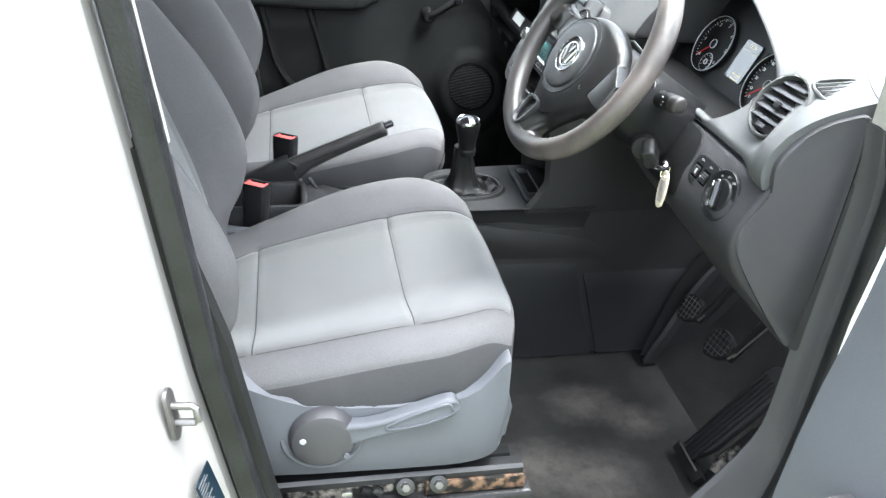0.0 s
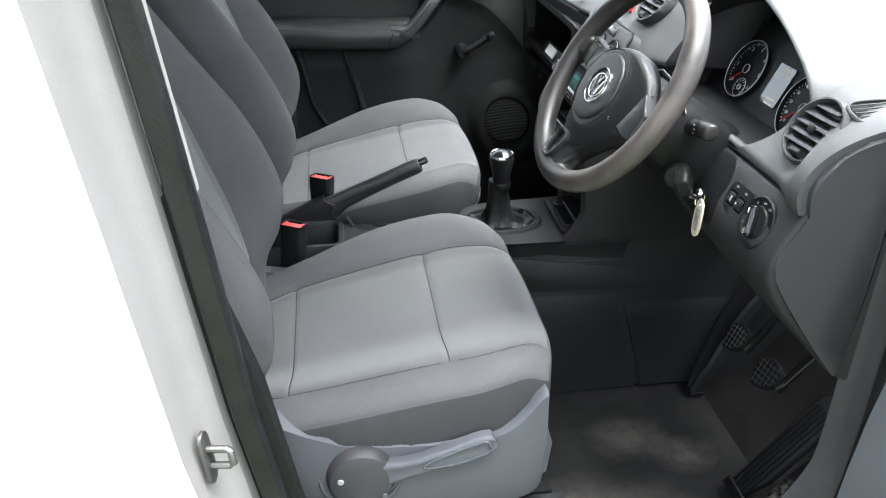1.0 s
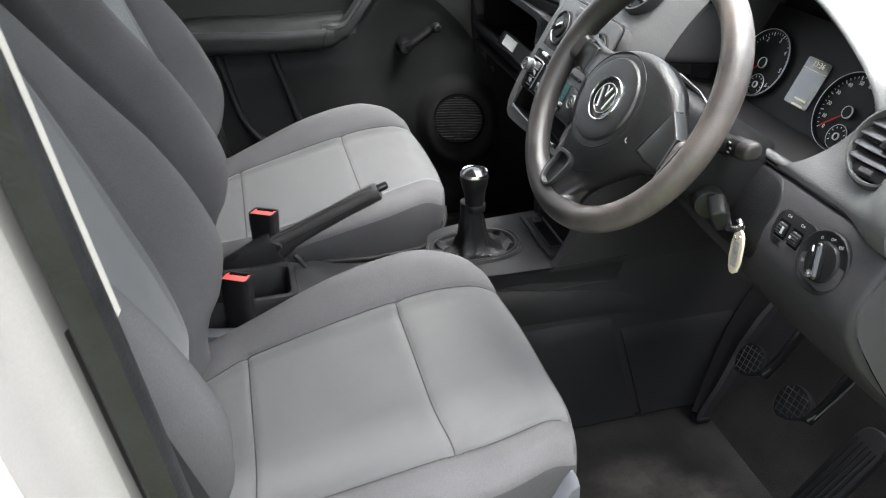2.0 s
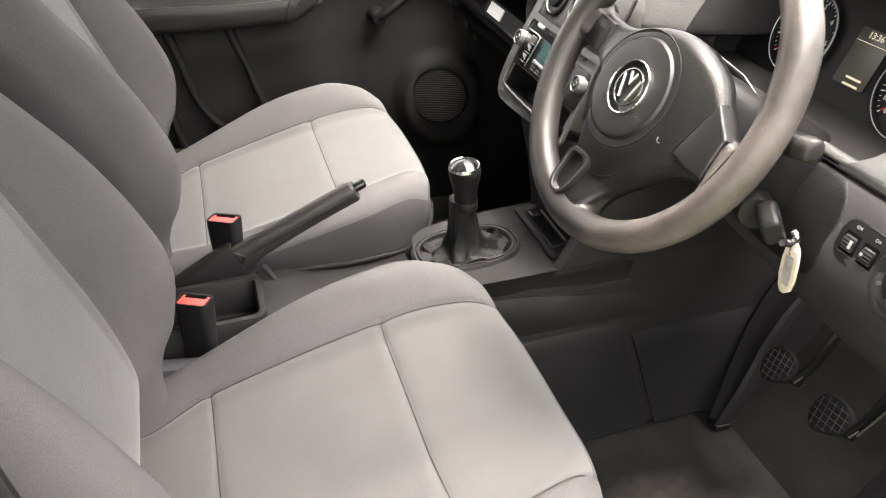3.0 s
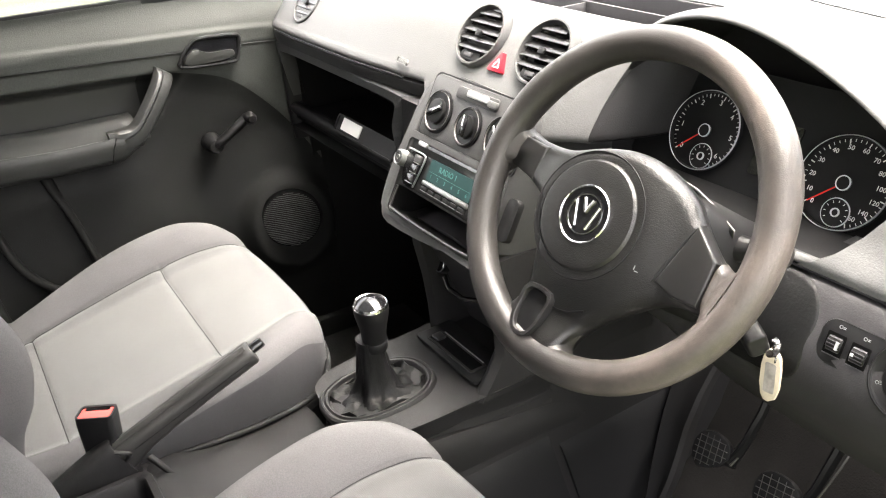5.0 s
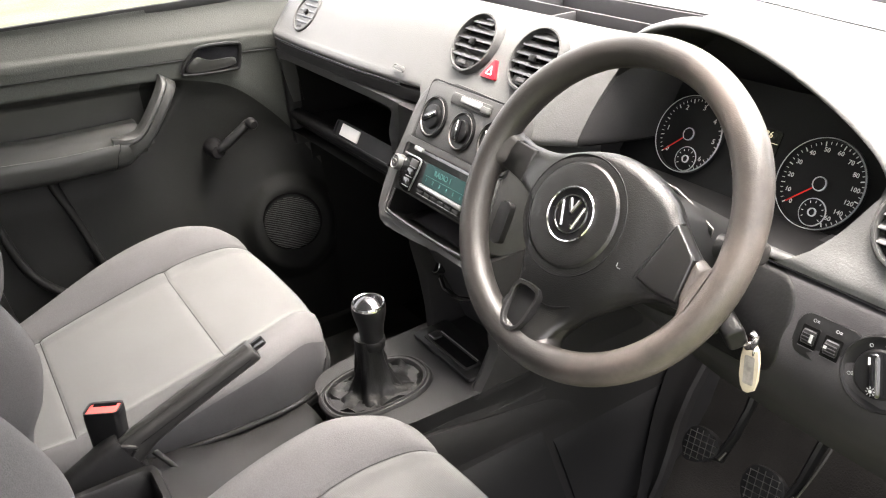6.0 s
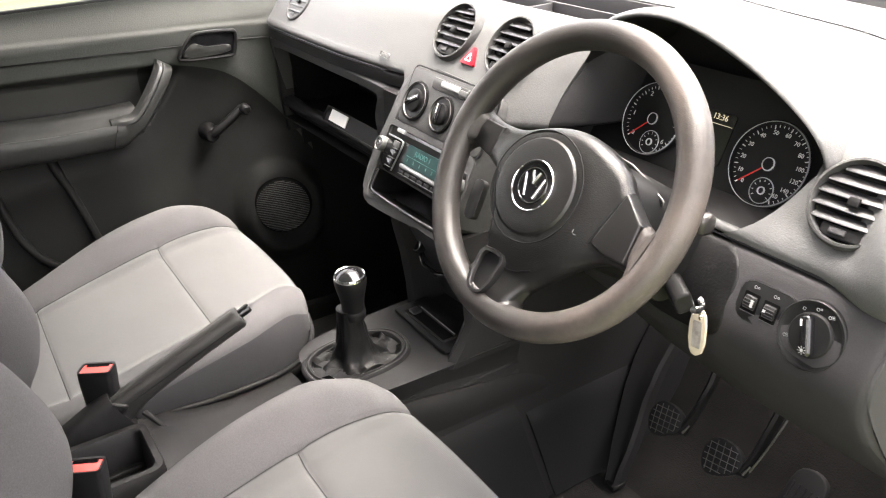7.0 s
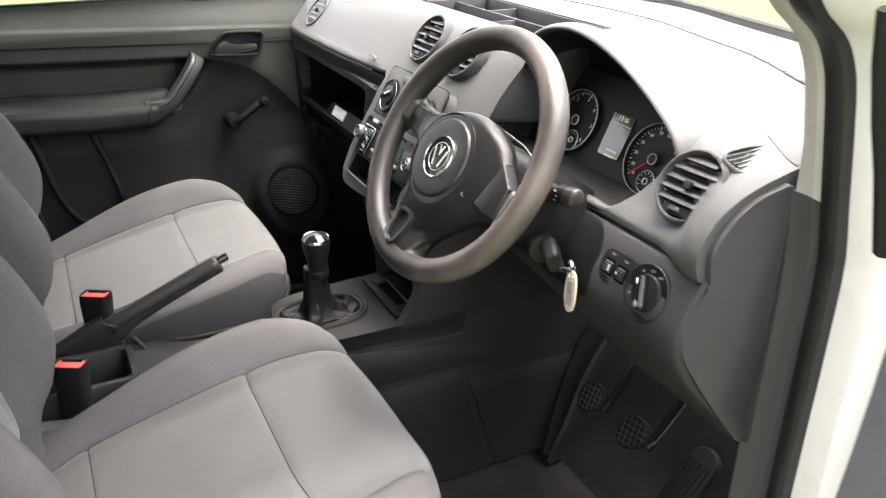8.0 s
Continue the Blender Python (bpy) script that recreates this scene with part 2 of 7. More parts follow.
# ---------------------------------------------------------------- shapes
def basis(origin, normal, up=(0, 0, 1)):
    """Local z along normal, local y as near to up as it goes, local x to the viewer's right."""
    n = Vector(normal).normalized()
    u = (Vector(up) - n * n.dot(Vector(up))).normalized()
    r = u.cross(n)
    return Matrix.Translation(origin) @ Matrix((r, u, n)).transposed().to_4x4()


def mesh_of(name, bm, mat, sharp=35):
    bmesh.ops.remove_doubles(bm, verts=bm.verts, dist=1e-5)
    bmesh.ops.recalc_face_normals(bm, faces=bm.faces)
    for f in bm.faces:
        f.smooth = True
    me = bpy.data.meshes.new(name)
    bm.to_mesh(me)
    bm.free()
    me.set_sharp_from_angle(angle=radians(sharp))
    me.materials.append(mat)
    return me


def part(name, bm, mat, parent=None, label="", sharp=35):
    ob = new(name, mesh_of(name, bm, mat, sharp))
    if parent:
        ob.parent = parent
        ob.matrix_parent_inverse = parent.matrix_world.inverted()
    return tagged(ob, label)


def carve(ob, bm):
    """Cuts the closed shape bm out of a mesh object for good."""
    tool = part("tool", bm, ob.data.materials[0])
    mod = ob.modifiers.new("cut", "BOOLEAN")
    mod.operation, mod.solver, mod.object = "DIFFERENCE", "EXACT", tool
    bpy.context.view_layer.update()
    whole = ob.data
    ob.data = bpy.data.meshes.new_from_object(ob.evaluated_get(bpy.context.evaluated_depsgraph_get()))
    ob.data.name = ob.name
    ob.modifiers.clear()
    blade = tool.data
    bpy.data.objects.remove(tool)
    bpy.data.meshes.remove(blade)
    bpy.data.meshes.remove(whole)


def thing(name, at, label, category, group="", kind=""):
    ob = new(name)
    ob.empty_display_size = 0.05
    ob.matrix_world = Matrix.Translation(at)
    bpy.context.view_layer.update()
    return tagged(ob, label, category, group, kind)


def box(size, m=Matrix(), bevel=0.0, seg=2, bm=None):
    bm = bm or bmesh.new()
    made = bmesh.ops.create_cube(bm, size=1.0, matrix=m @ Matrix.Diagonal((*size, 1)))["verts"]
    if bevel:
        edges = {e for v in made for e in v.link_edges}
        bmesh.ops.bevel(bm, geom=list(edges), offset=bevel, segments=seg, profile=0.5, affect="EDGES")
    return bm


def span(lo, hi, bevel=0.0, seg=2, bm=None):
    """A box between two corners."""
    c = [(a + b) / 2 for a, b in zip(lo, hi)]
    return box([abs(b - a) for a, b in zip(lo, hi)], Matrix.Translation(c), bevel, seg, bm)


def rings(rows, closed=True, caps=True, bm=None, m=Matrix()):
    """A skin over rows of points of equal number."""
    bm = bm or bmesh.new()
    vs = [[bm.verts.new(m @ Vector(p)) for p in row] for row in rows]
    n = len(vs[0])
    for a, b in zip(vs, vs[1:]):
        for i in range(n if closed else n - 1):
            j = (i + 1) % n
            try:
                bm.faces.new((a[i], a[j], b[j], b[i]))
            except ValueError:
                pass
    if caps and closed:
        for row in (vs[0], vs[-1]):
            try:
                bm.faces.new(row)
            except ValueError:
                pass
    return bm


def lathe(profile, m=Matrix(), seg=40, bm=None):
    """Turns (radius, height) pairs round local z."""
    return rings([[(r * math.cos(2 * math.pi * k / seg), r * math.sin(2 * math.pi * k / seg), h) for k in range(seg)]
                  for r, h in profile], True, False, bm, m)


def tube(pts, radii, seg=12, bm=None, flat=1.0, up=(0, 0, 1), closed=False):
    """A round or flattened bar along a line of points."""
    pts = [Vector(p) for p in pts]
    if not isinstance(radii, (list, tuple)):
        radii = [radii] * len(pts)
    rows, n = [], len(pts)
    for i, p in enumerate(pts):
        a, b = (pts[i - 1] if i or closed else pts[0]), (pts[(i + 1) % n] if i < n - 1 or closed else pts[-1])
        d = (b - a).normalized()
        s = d.cross(Vector(up))
        s = s.normalized() if s.length > 1e-4 else Vector((1, 0, 0))
        w = s.cross(d).normalized()
        rows.append([p + s * (radii[i] * math.cos(2 * math.pi * k / seg)) + w * (radii[i] * flat * math.sin(2 * math.pi * k / seg))
                     for k in range(seg)])
    if closed:
        rows.append(rows[0])
    return rings(rows, True, not closed, bm)


def chaikin(pts, times=2, closed=True):
    for _ in range(times):
        out = []
        n = len(pts)
        for i in range(n if closed else n - 1):
            a, b = pts[i], pts[(i + 1) % n]
            out.append(tuple(0.75 * p + 0.25 * q for p, q in zip(a, b)))
            out.append(tuple(0.25 * p + 0.75 * q for p, q in zip(a, b)))
        pts = out if closed else [pts[0], *out, pts[-1]]
    return pts


def prism(outline, z0, z1, m=Matrix(), bevel=0.0, seg=2, bm=None):
    """An outline in local x, y from z0 to z1 with softened rims."""
    own = bmesh.new()
    lo = [own.verts.new((x, y, z0)) for x, y in outline]
    hi = [own.verts.new((x, y, z1)) for x, y in outline]
    n = len(outline)
    own.faces.new(lo), own.faces.new(hi)
    for i in range(n):
        own.faces.new((lo[i], lo[(i + 1) % n], hi[(i + 1) % n], hi[i]))
    if bevel:
        rim = [e for e in own.edges if (e.verts[0] in hi and e.verts[1] in hi)]
        bmesh.ops.bevel(own, geom=rim, offset=bevel, segments=seg, profile=0.5, affect="EDGES")
    own.transform(m)
    if bm is None:
        return own
    me = bpy.data.meshes.new("join")
    own.to_mesh(me)
    own.free()
    bm.from_mesh(me)
    bpy.data.meshes.remove(me)
    return bm


def rounded(w, h, r, n=5, cx=0.0, cy=0.0):
    """A rounded rectangle's outline."""
    out = []
    for k, (sx, sy) in enumerate(((1, 1), (-1, 1), (-1, -1), (1, -1))):
        for i in range(n):
            a = math.pi / 2 * (k + i / (n - 1))
            out.append((cx + sx * (w / 2 - r) + r * math.cos(a), cy + sy * (h / 2 - r) + r * math.sin(a)))
    return out


def frame_ring(outer, inner, z0, z1, m=Matrix(), bm=None):
    """A flat frame between two outlines of equal number, with depth."""
    rows = [[(x, y, z0) for x, y in outer], [(x, y, z1) for x, y in outer], [(x, y, z1) for x, y in inner], [(x, y, z0) for x, y in inner],
            [(x, y, z0) for x, y in outer]]
    return rings(rows, True, False, bm, m)


def slab(fn, us, vs, back, bm=None, keep=None):
    """A shaped face fn(u, v) with a back: back(p) gives the point behind it."""
    bm = bm or bmesh.new()
    front = [[bm.verts.new(fn(u, v)) for v in vs] for u in us]
    rear = [[bm.verts.new(back(front[i][j].co)) for j in range(len(vs))] for i in range(len(us))]
    for i in range(len(us) - 1):
        for j in range(len(vs) - 1):
            bm.faces.new((front[i][j], front[i + 1][j], front[i + 1][j + 1], front[i][j + 1]))
            bm.faces.new((rear[i][j], rear[i][j + 1], rear[i + 1][j + 1], rear[i + 1][j]))
    nu, nv = len(us) - 1, len(vs) - 1
    for j in range(nv):
        bm.faces.new((front[0][j], front[0][j + 1], rear[0][j + 1], rear[0][j]))
        bm.faces.new((front[nu][j], rear[nu][j], rear[nu][j + 1], front[nu][j + 1]))
    for i in range(nu):
        bm.faces.new((front[i][0], rear[i][0], rear[i + 1][0], front[i + 1][0]))
        bm.faces.new((front[i][nv], front[i + 1][nv], rear[i + 1][nv], rear[i][nv]))
    return bm


def steps(a, b, n):
    return [a + (b - a) * i / n for i in range(n + 1)]


def ease(a, b, x):
    t = min(1.0, max(0.0, (x - a) / (b - a)))
    return t * t * (3 - 2 * t)


def table(x, rows):
    """A smooth curve through (x, value) pairs."""
    if x <= rows[0][0]:
        return rows[0][1]
    for i in range(len(rows) - 1):
        (a, p), (b, q) = rows[i], rows[i + 1]
        if x <= b:
            pa, pp = rows[i - 1] if i else (2 * a - b, 2 * p - q)
            nb, nq = rows[i + 2] if i + 2 < len(rows) else (2 * b - a, 2 * q - p)
            t = (x - a) / (b - a)
            m0, m1 = (q - pp) / (b - pa) * (b - a), (nq - p) / (nb - a) * (b - a)
            return (2 * t ** 3 - 3 * t * t + 1) * p + (t ** 3 - 2 * t * t + t) * m0 + (3 * t * t - 2 * t ** 3) * q + (t ** 3 - t * t) * m1
    return rows[-1][1]


def line(x, rows):
    """Straight lines through (x, value) pairs."""
    if x <= rows[0][0]:
        return rows[0][1]
    for (a, p), (b, q) in zip(rows, rows[1:]):
        if x <= b:
            return p + (q - p) * (x - a) / (b - a)
    return rows[-1][1]


def words(name, text, size, m, mat, parent, depth=0.0004, align="CENTER"):
    """Letters as a thin mesh at the pose m (local z towards the reader)."""
    cu = bpy.data.curves.new(name, "FONT")
    cu.body, cu.size, cu.align_x, cu.align_y, cu.extrude = text, size, align, "CENTER", depth
    cu.resolution_u = 2
    tmp = bpy.data.objects.new(name, cu)
    me = bpy.data.meshes.new_from_object(tmp)
    bpy.data.objects.remove(tmp)
    me.transform(m)
    me.materials.clear()
    me.materials.append(mat)
    ob = new(name, me)
    if parent:
        ob.parent = parent
        ob.matrix_parent_inverse = parent.matrix_world.inverted()
    return ob


# ---------------------------------------------------------------- setting
ground = part("ground", rings([[(-400, -400, 0), (400, -400, 0), (400, 400, 0), (-400, 400, 0)],
                               [(-400, -400, -0.3), (400, -400, -0.3), (400, 400, -0.3), (-400, 400, -0.3)]]), GRASS)
tagged(ground, "bright overexposed green and yellow grass", "ground", kind="structure")


def floor_z(x, y):
    """Flat pan, then the toe board rising to the bulkhead."""
    return 0.435 + 0.012 * ease(0.60, 0.68, x) + 0.95 * max(0.0, x - 0.66) * ease(0.6, 0.85, x)


us, vs = steps(-0.80, 0.60, 70), steps(-0.715, 0.78, 76)
floor = part("floor", slab(lambda x, y: Vector((x, y, floor_z(x, y) + 0.0012 * noise.noise(Vector((x * 14, y * 14, 0))))), us, vs,
                           lambda p: Vector((p.x, p.y, p.z - 0.03))), MAT)
tagged(floor, "worn black rubber floor covering with pale dusty scuffs", "floor", kind="structure")

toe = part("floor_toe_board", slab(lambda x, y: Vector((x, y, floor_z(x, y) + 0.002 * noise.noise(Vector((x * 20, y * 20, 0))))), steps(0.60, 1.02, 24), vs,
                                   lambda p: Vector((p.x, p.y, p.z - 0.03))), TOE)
tagged(toe, "black rubber covering on the sloping toe board, darkened for footwell shade", "floor", kind="structure")

bulkhead = part("wall_rear", span((-0.84, -0.80, 0.40), (-0.80, 0.80, 1.82)), BULKHEAD)
tagged(bulkhead, "plain grey load-bay bulkhead behind the seats", "wall", kind="structure")
firewall = part("wall_front", span((1.02, -0.74, 0.40), (1.06, 0.80, 1.30)), DASH_LOW)
tagged(firewall, "dark footwell bulkhead under the dashboard", "wall", kind="structure")
ceiling = part("ceiling", span((-0.84, -0.72, 1.80), (0.22, 0.76, 1.84), 0.01), CEILING)
tagged(ceiling, "grey cloth headlining of the van roof", "ceiling", kind="structure")


def pillar(name, line, w, d, mat, label, category):
    """A body pillar or seal along a line, w along the van and d across it."""
    rows = []
    for p in line:
        rows.append([(p[0] + sx * w / 2, p[1] + sy * d / 2, p[2]) for sx, sy in
                     ((-1, -0.5), (-0.7, -1), (0.7, -1), (1, -0.5), (1, 0.5), (0.7, 1), (-0.7, 1), (-1, 0.5))])
    ob = part(name, rings(rows), mat)
    return tagged(ob, label, category, kind="structure")


# driver's side: rear pillar with its seal, striker and sticker
def jamb_x(z):
    return line(z, [(0.44, -0.220), (0.60, -0.262), (0.72, -0.290), (0.95, -0.328), (1.25, -0.362), (1.40, -0.380), (1.80, -0.43)])


zs = steps(0.40, 1.80, 28)
pillar("trim_seal_rear", [(jamb_x(z) + 0.004, -0.748, z) for z in zs], 0.030, 0.030, SEAL, "worn black rubber seal round the door opening", "seal")
rows, inner = [], []
for z in zs:
    x = jamb_x(z) - 0.018
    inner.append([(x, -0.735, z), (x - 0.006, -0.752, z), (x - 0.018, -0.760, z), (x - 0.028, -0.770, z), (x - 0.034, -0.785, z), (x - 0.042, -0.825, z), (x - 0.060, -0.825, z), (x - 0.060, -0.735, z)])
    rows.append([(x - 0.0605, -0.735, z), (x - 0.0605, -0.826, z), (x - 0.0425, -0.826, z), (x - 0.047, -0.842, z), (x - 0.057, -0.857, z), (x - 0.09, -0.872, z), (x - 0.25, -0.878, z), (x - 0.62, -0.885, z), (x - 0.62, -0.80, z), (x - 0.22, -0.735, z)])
jamb = part("wall_rear_jamb", rings(inner), DUSTY_SHADED)
tagged(jamb, "dusty cream-white door jamb of the rear pillar, toned down for shade", "jamb", kind="structure")
side = part("wall_side", rings(rows), PAINT)
tagged(side, "white painted van body side and door jamb", "body side", kind="structure")
rows = []
for z in steps(1.243, 1.80, 12):
    x = jamb_x(z) + 0.024
    rows.append([(x - 0.016, -0.742, z), (x - 0.008, -0.738, z), (x - 0.006, -0.722, z), (x - 0.010, -0.715, z), (x - 0.030, -0.715, z), (x - 0.030, -0.742, z)])
tagged(part("trim_pillar_upper", rings(rows), LINING), "pale cloth-covered upper pillar trim", "pillar trim", kind="structure")
rows = []
for z in steps(0.44, 1.2425, 12):
    x = jamb_x(z) + 0.022 - 0.026 * ease(0.95, 1.15, z)
    rows.append([(x - 0.012, -0.742, z), (x + 0.008, -0.738, z), (x + 0.010, -0.71, z), (x - 0.10, -0.70, z), (x - 0.10, -0.73, z)])
tagged(part("trim_pillar_lower", rings(rows), DOOR_TRIM), "dark grey lower pillar trim", "pillar trim", kind="structure")

striker = thing("door_striker", (-0.377, -0.795, 0.93), "bare steel door striker loop bolted to the white jamb", "striker")
nj = Vector((0.95, -0.20, 0.10)).normalized()
mj = basis((-0.368, -0.793, 0.925), nj) @ Matrix.Scale(0.78, 4)
part("plate", prism(rounded(0.030, 0.095, 0.014, 6), -0.002, 0.004, mj, 0.0015), DULL_STEEL, striker)
part("loop", tube([mj @ Vector(p) for p in ((0, -0.016, 0.0), (0, -0.016, 0.034), (0, -0.012, 0.040), (0, 0.012, 0.040), (0, 0.016, 0.034), (0, 0.016, 0.0))],
                  0.0048, 10, up=(0.3, 0.2, 0.1)), DULL_STEEL, striker)
sticker = thing("info_sticker", (-0.345, -0.775, 0.78), "dark blue information sticker with pale print on the jamb", "sticker")
ms = basis((-0.3355, -0.790, 0.785), (0.95, -0.24, 0.22), (-0.25, 0, 1))
part("label", prism(rounded(0.046, 0.075, 0.002, 3), 0.0, 0.0012, ms), STICKER, sticker)
for k in range(8):
    w = (0.030, 0.036, 0.024, 0.032, 0.018, 0.034, 0.022, 0.028)[k]
    part("printed_bar", prism(rounded(w * 0.8, 0.0016, 0.0006, 2, -0.019 + w * 0.4, 0.031 - k * 0.0056), 0.0012, 0.0015, ms), BADGE, sticker)

# sill below the opening
sill = part("trim_sill", rings([[(x, -0.70, 0.44), (x, -0.705, 0.475), (x, -0.735, 0.485), (x, -0.765, 0.470), (x, -0.775, 0.42), (x, -0.70, 0.40)] for x in steps(-0.25, 0.50, 10)]), DASH_LOW)
tagged(sill, "grey plastic sill trim along the door opening", "sill", kind="structure")
outer = part("wall_sill", span((-0.35, -0.86, 0.22), (0.56, -0.772, 0.44), 0.02, 3), PAINT)
tagged(outer, "white painted outer sill of the van", "sill", kind="structure")


# driver's side: front pillar
def front_x(z):
    """Rear edge of the front door seal."""
    return -0.010 + table(z, [(0.40, 0.46), (0.50, 0.506), (0.58, 0.530), (0.66, 0.543), (0.78, 0.550), (0.92, 0.551), (1.05, 0.552), (1.16, 0.550), (1.235, 0.534), (1.305, 0.519), (1.368, 0.504),
                     (1.400, 0.492), (1.430, 0.471), (1.460, 0.432), (1.52, 0.385), (1.80, 0.20)])


def foot_z(x):
    """Slanting joint between the kick panel and the windscreen pillar's trim."""
    return 1.264 - 0.57 * min(0.075, max(0.0, x - 0.478))


zf = steps(0.40, 1.36, 30) + steps(1.37, 1.50, 14) + steps(1.54, 1.80, 6)
pillar("trim_seal_front", [(front_x(z) + 0.013, -0.731, z) for z in zf], 0.026, 0.026, SEAL, "black rubber seal on the front of the door opening", "seal")
rows = []
for z in zf:
    x = front_x(z) + 0.022
    rows.append([(x, -0.72, z), (x + 0.002, -0.755, z), (x + 0.012, -0.815, z), (x + 0.03, -0.835, z), (x + 0.09, -0.842, z), (x + 0.14, -0.845, z), (x + 0.15, -0.74, z), (x + 0.07, -0.715, z)])
tagged(part("wall_front_pillar", rings(rows), JAMB), "white painted front pillar and door jamb", "pillar", kind="structure")
rows = []
for z in steps(0.44, 1.238, 26)[:-2] + [1.214, 1.243]:
    x = front_x(z)
    low = 0.085 * ease(0.74, 0.50, z)
    rows.append([(x + 0.004, -0.722, z), (x - 0.006, -0.716, z), (x - 0.009 - low * 0.2, -0.708, z), (x - 0.012 - low * 0.6, -0.700, z), (x - 0.018 - low, -0.692, z), (x - 0.026 - low, -0.684, z),
                 (x - 0.020 - low, -0.678, z), (x + 0.30, -0.676, z), (x + 0.30, -0.722, z)])
rows[-1] = [(px, py, foot_z(px) - 0.0015) for px, py, pz in rows[-1]]
tagged(part("trim_kick_panel", rings(rows), DASH_LOW, sharp=25), "dark grey kick panel beside the pedals", "trim", kind="structure")
rows = []
for z in [1.2445] + [v for v in zf if v > 1.27]:
    x = front_x(z)
    k = 0.010 * ease(1.30, 1.245, z)
    rows.append([(x + 0.004, -0.722, z), (x - 0.003, -0.716, z), (x - 0.004, -0.706, z), (x - 0.001 - k, -0.697, z), (x + 0.012 - k, -0.690, z), (x + 0.09, -0.688, z), (x + 0.09, -0.722, z)])
rows[0] = [(px, py, foot_z(px)) for px, py, pz in rows[0]]
tagged(part("trim_windscreen_pillar", rings(rows), LINING), "pale windscreen pillar trim", "pillar trim", kind="structure")
rows = []
for z in steps(0.42, 1.80, 20):
    x = front_x(z)
    rows.append([(x + 0.02, 0.80, z), (x + 0.16, 0.80, z), (x + 0.16, 0.86, z), (x + 0.02, 0.86, z)])
tagged(part("wall_far_pillar", rings(rows), PAINT), "white painted far windscreen pillar", "pillar", kind="structure")
tagged(part("wall_far_rear", span((-0.95, 0.80, 0.25), (-0.52, 0.88, 1.82)), PAINT), "white painted far body side", "body side", kind="structure")
# Out of view: these two rails are added to shade seats and dash.
tagged(part("wall_added_cantrail", span((-0.46, -0.80, 1.72), (0.26, -0.715, 1.84), 0.015, 3), PAINT), "unseen white roof rail over the driver's door, added to hold back sky light", "roof rail", kind="structure")
tagged(part("wall_added_far_cantrail", span((-0.52, 0.76, 1.70), (0.26, 0.83, 1.84), 0.012, 3), PAINT), "unseen white roof rail over the passenger door, added to hold back sky light", "roof rail", kind="structure")
tagged(part("wall_header", span((0.14, -0.76, 1.77), (0.24, 0.82, 1.84), 0.01), PAINT), "white painted windscreen header", "roof", kind="structure")

tagged(part("trim_far_kick", span((0.40, 0.765, 0.42), (1.03, 0.80, 1.20)), DOOR_TRIM), "black footwell side trim by the passenger door", "trim", kind="structure")
tagged(part("wall_far_wing", span((0.50, 0.80, 0.30), (1.6, 0.88, 1.18), 0.02), PAINT), "white painted far front wing", "wing", kind="structure")

tagged(part("wall_far_sill", span((-0.52, 0.745, 0.38), (0.50, 0.842, 0.485), 0.01), DOOR_TRIM), "dark sill trim under the passenger door", "sill", kind="structure")

# windscreen: glass and its black lower band
wind = thing("windscreen", (0.90, 0.0, 1.30), "clear raked windscreen with a black lower edge", "windscreen", kind="structure")


def edge_x(y):
    """Front edge of the dash top, bowed along the foot of the windscreen."""
    return table(abs(y), [(0.0, 0.920), (0.10, 0.905), (0.21, 0.877), (0.42, 0.834), (0.60, 0.785), (0.80, 0.715)])


def screen_pt(y, t):
    x0 = edge_x(y) + 0.010
    return Vector((x0 + (0.22 - x0 + 0.02) * t, y * (1 - 0.06 * t), 1.335 + 0.455 * t))


ys = steps(-0.73, 0.77, 24)
glass = part("pane", slab(lambda y, t: screen_pt(y, t), ys, steps(0, 1, 6), lambda p: p + Vector((0.004, 0, 0.004))), GLASS, wind)
glass.visible_shadow = False
part("lower_band", rings([[screen_pt(y, 0) + Vector(o) for o in ((-0.014, 0, -0.004), (0.0, 0, 0.012), (0.02, 0, 0.012), (0.02, 0, -0.03), (-0.014, 0, -0.03))] for y in ys]), RUBBER, wind)
bonnet = part("wall_bonnet", rings([[(x, y * w, z) for y in steps(-0.80, 0.80, 10)] + [(x, 0.8 * w, z - 0.3), (x, -0.8 * w, z - 0.3)]
                                    for x, z, w in ((0.98, 1.20, 1.0), (1.25, 1.13, 1.0), (1.55, 1.03, 0.97), (1.75, 0.90, 0.9))]), PAINT)
tagged(bonnet, "white painted van bonnet", "bonnet", kind="structure")


# ---------------------------------------------------------------- passenger door
pdoor = thing("passenger_door", (0.0, 0.84, 0.45), "closed charcoal plastic passenger door with a wind-up window", "door")


def door_split(x):
    """Lower edge of the pale upper trim, sweeping down towards the dash."""
    return table(x, [(-0.52, 1.186), (-0.16, 1.168), (0.06, 1.158), (0.13, 1.151), (0.20, 1.134), (0.25, 1.112), (0.30, 1.070), (0.36, 1.000), (0.42, 0.900)])


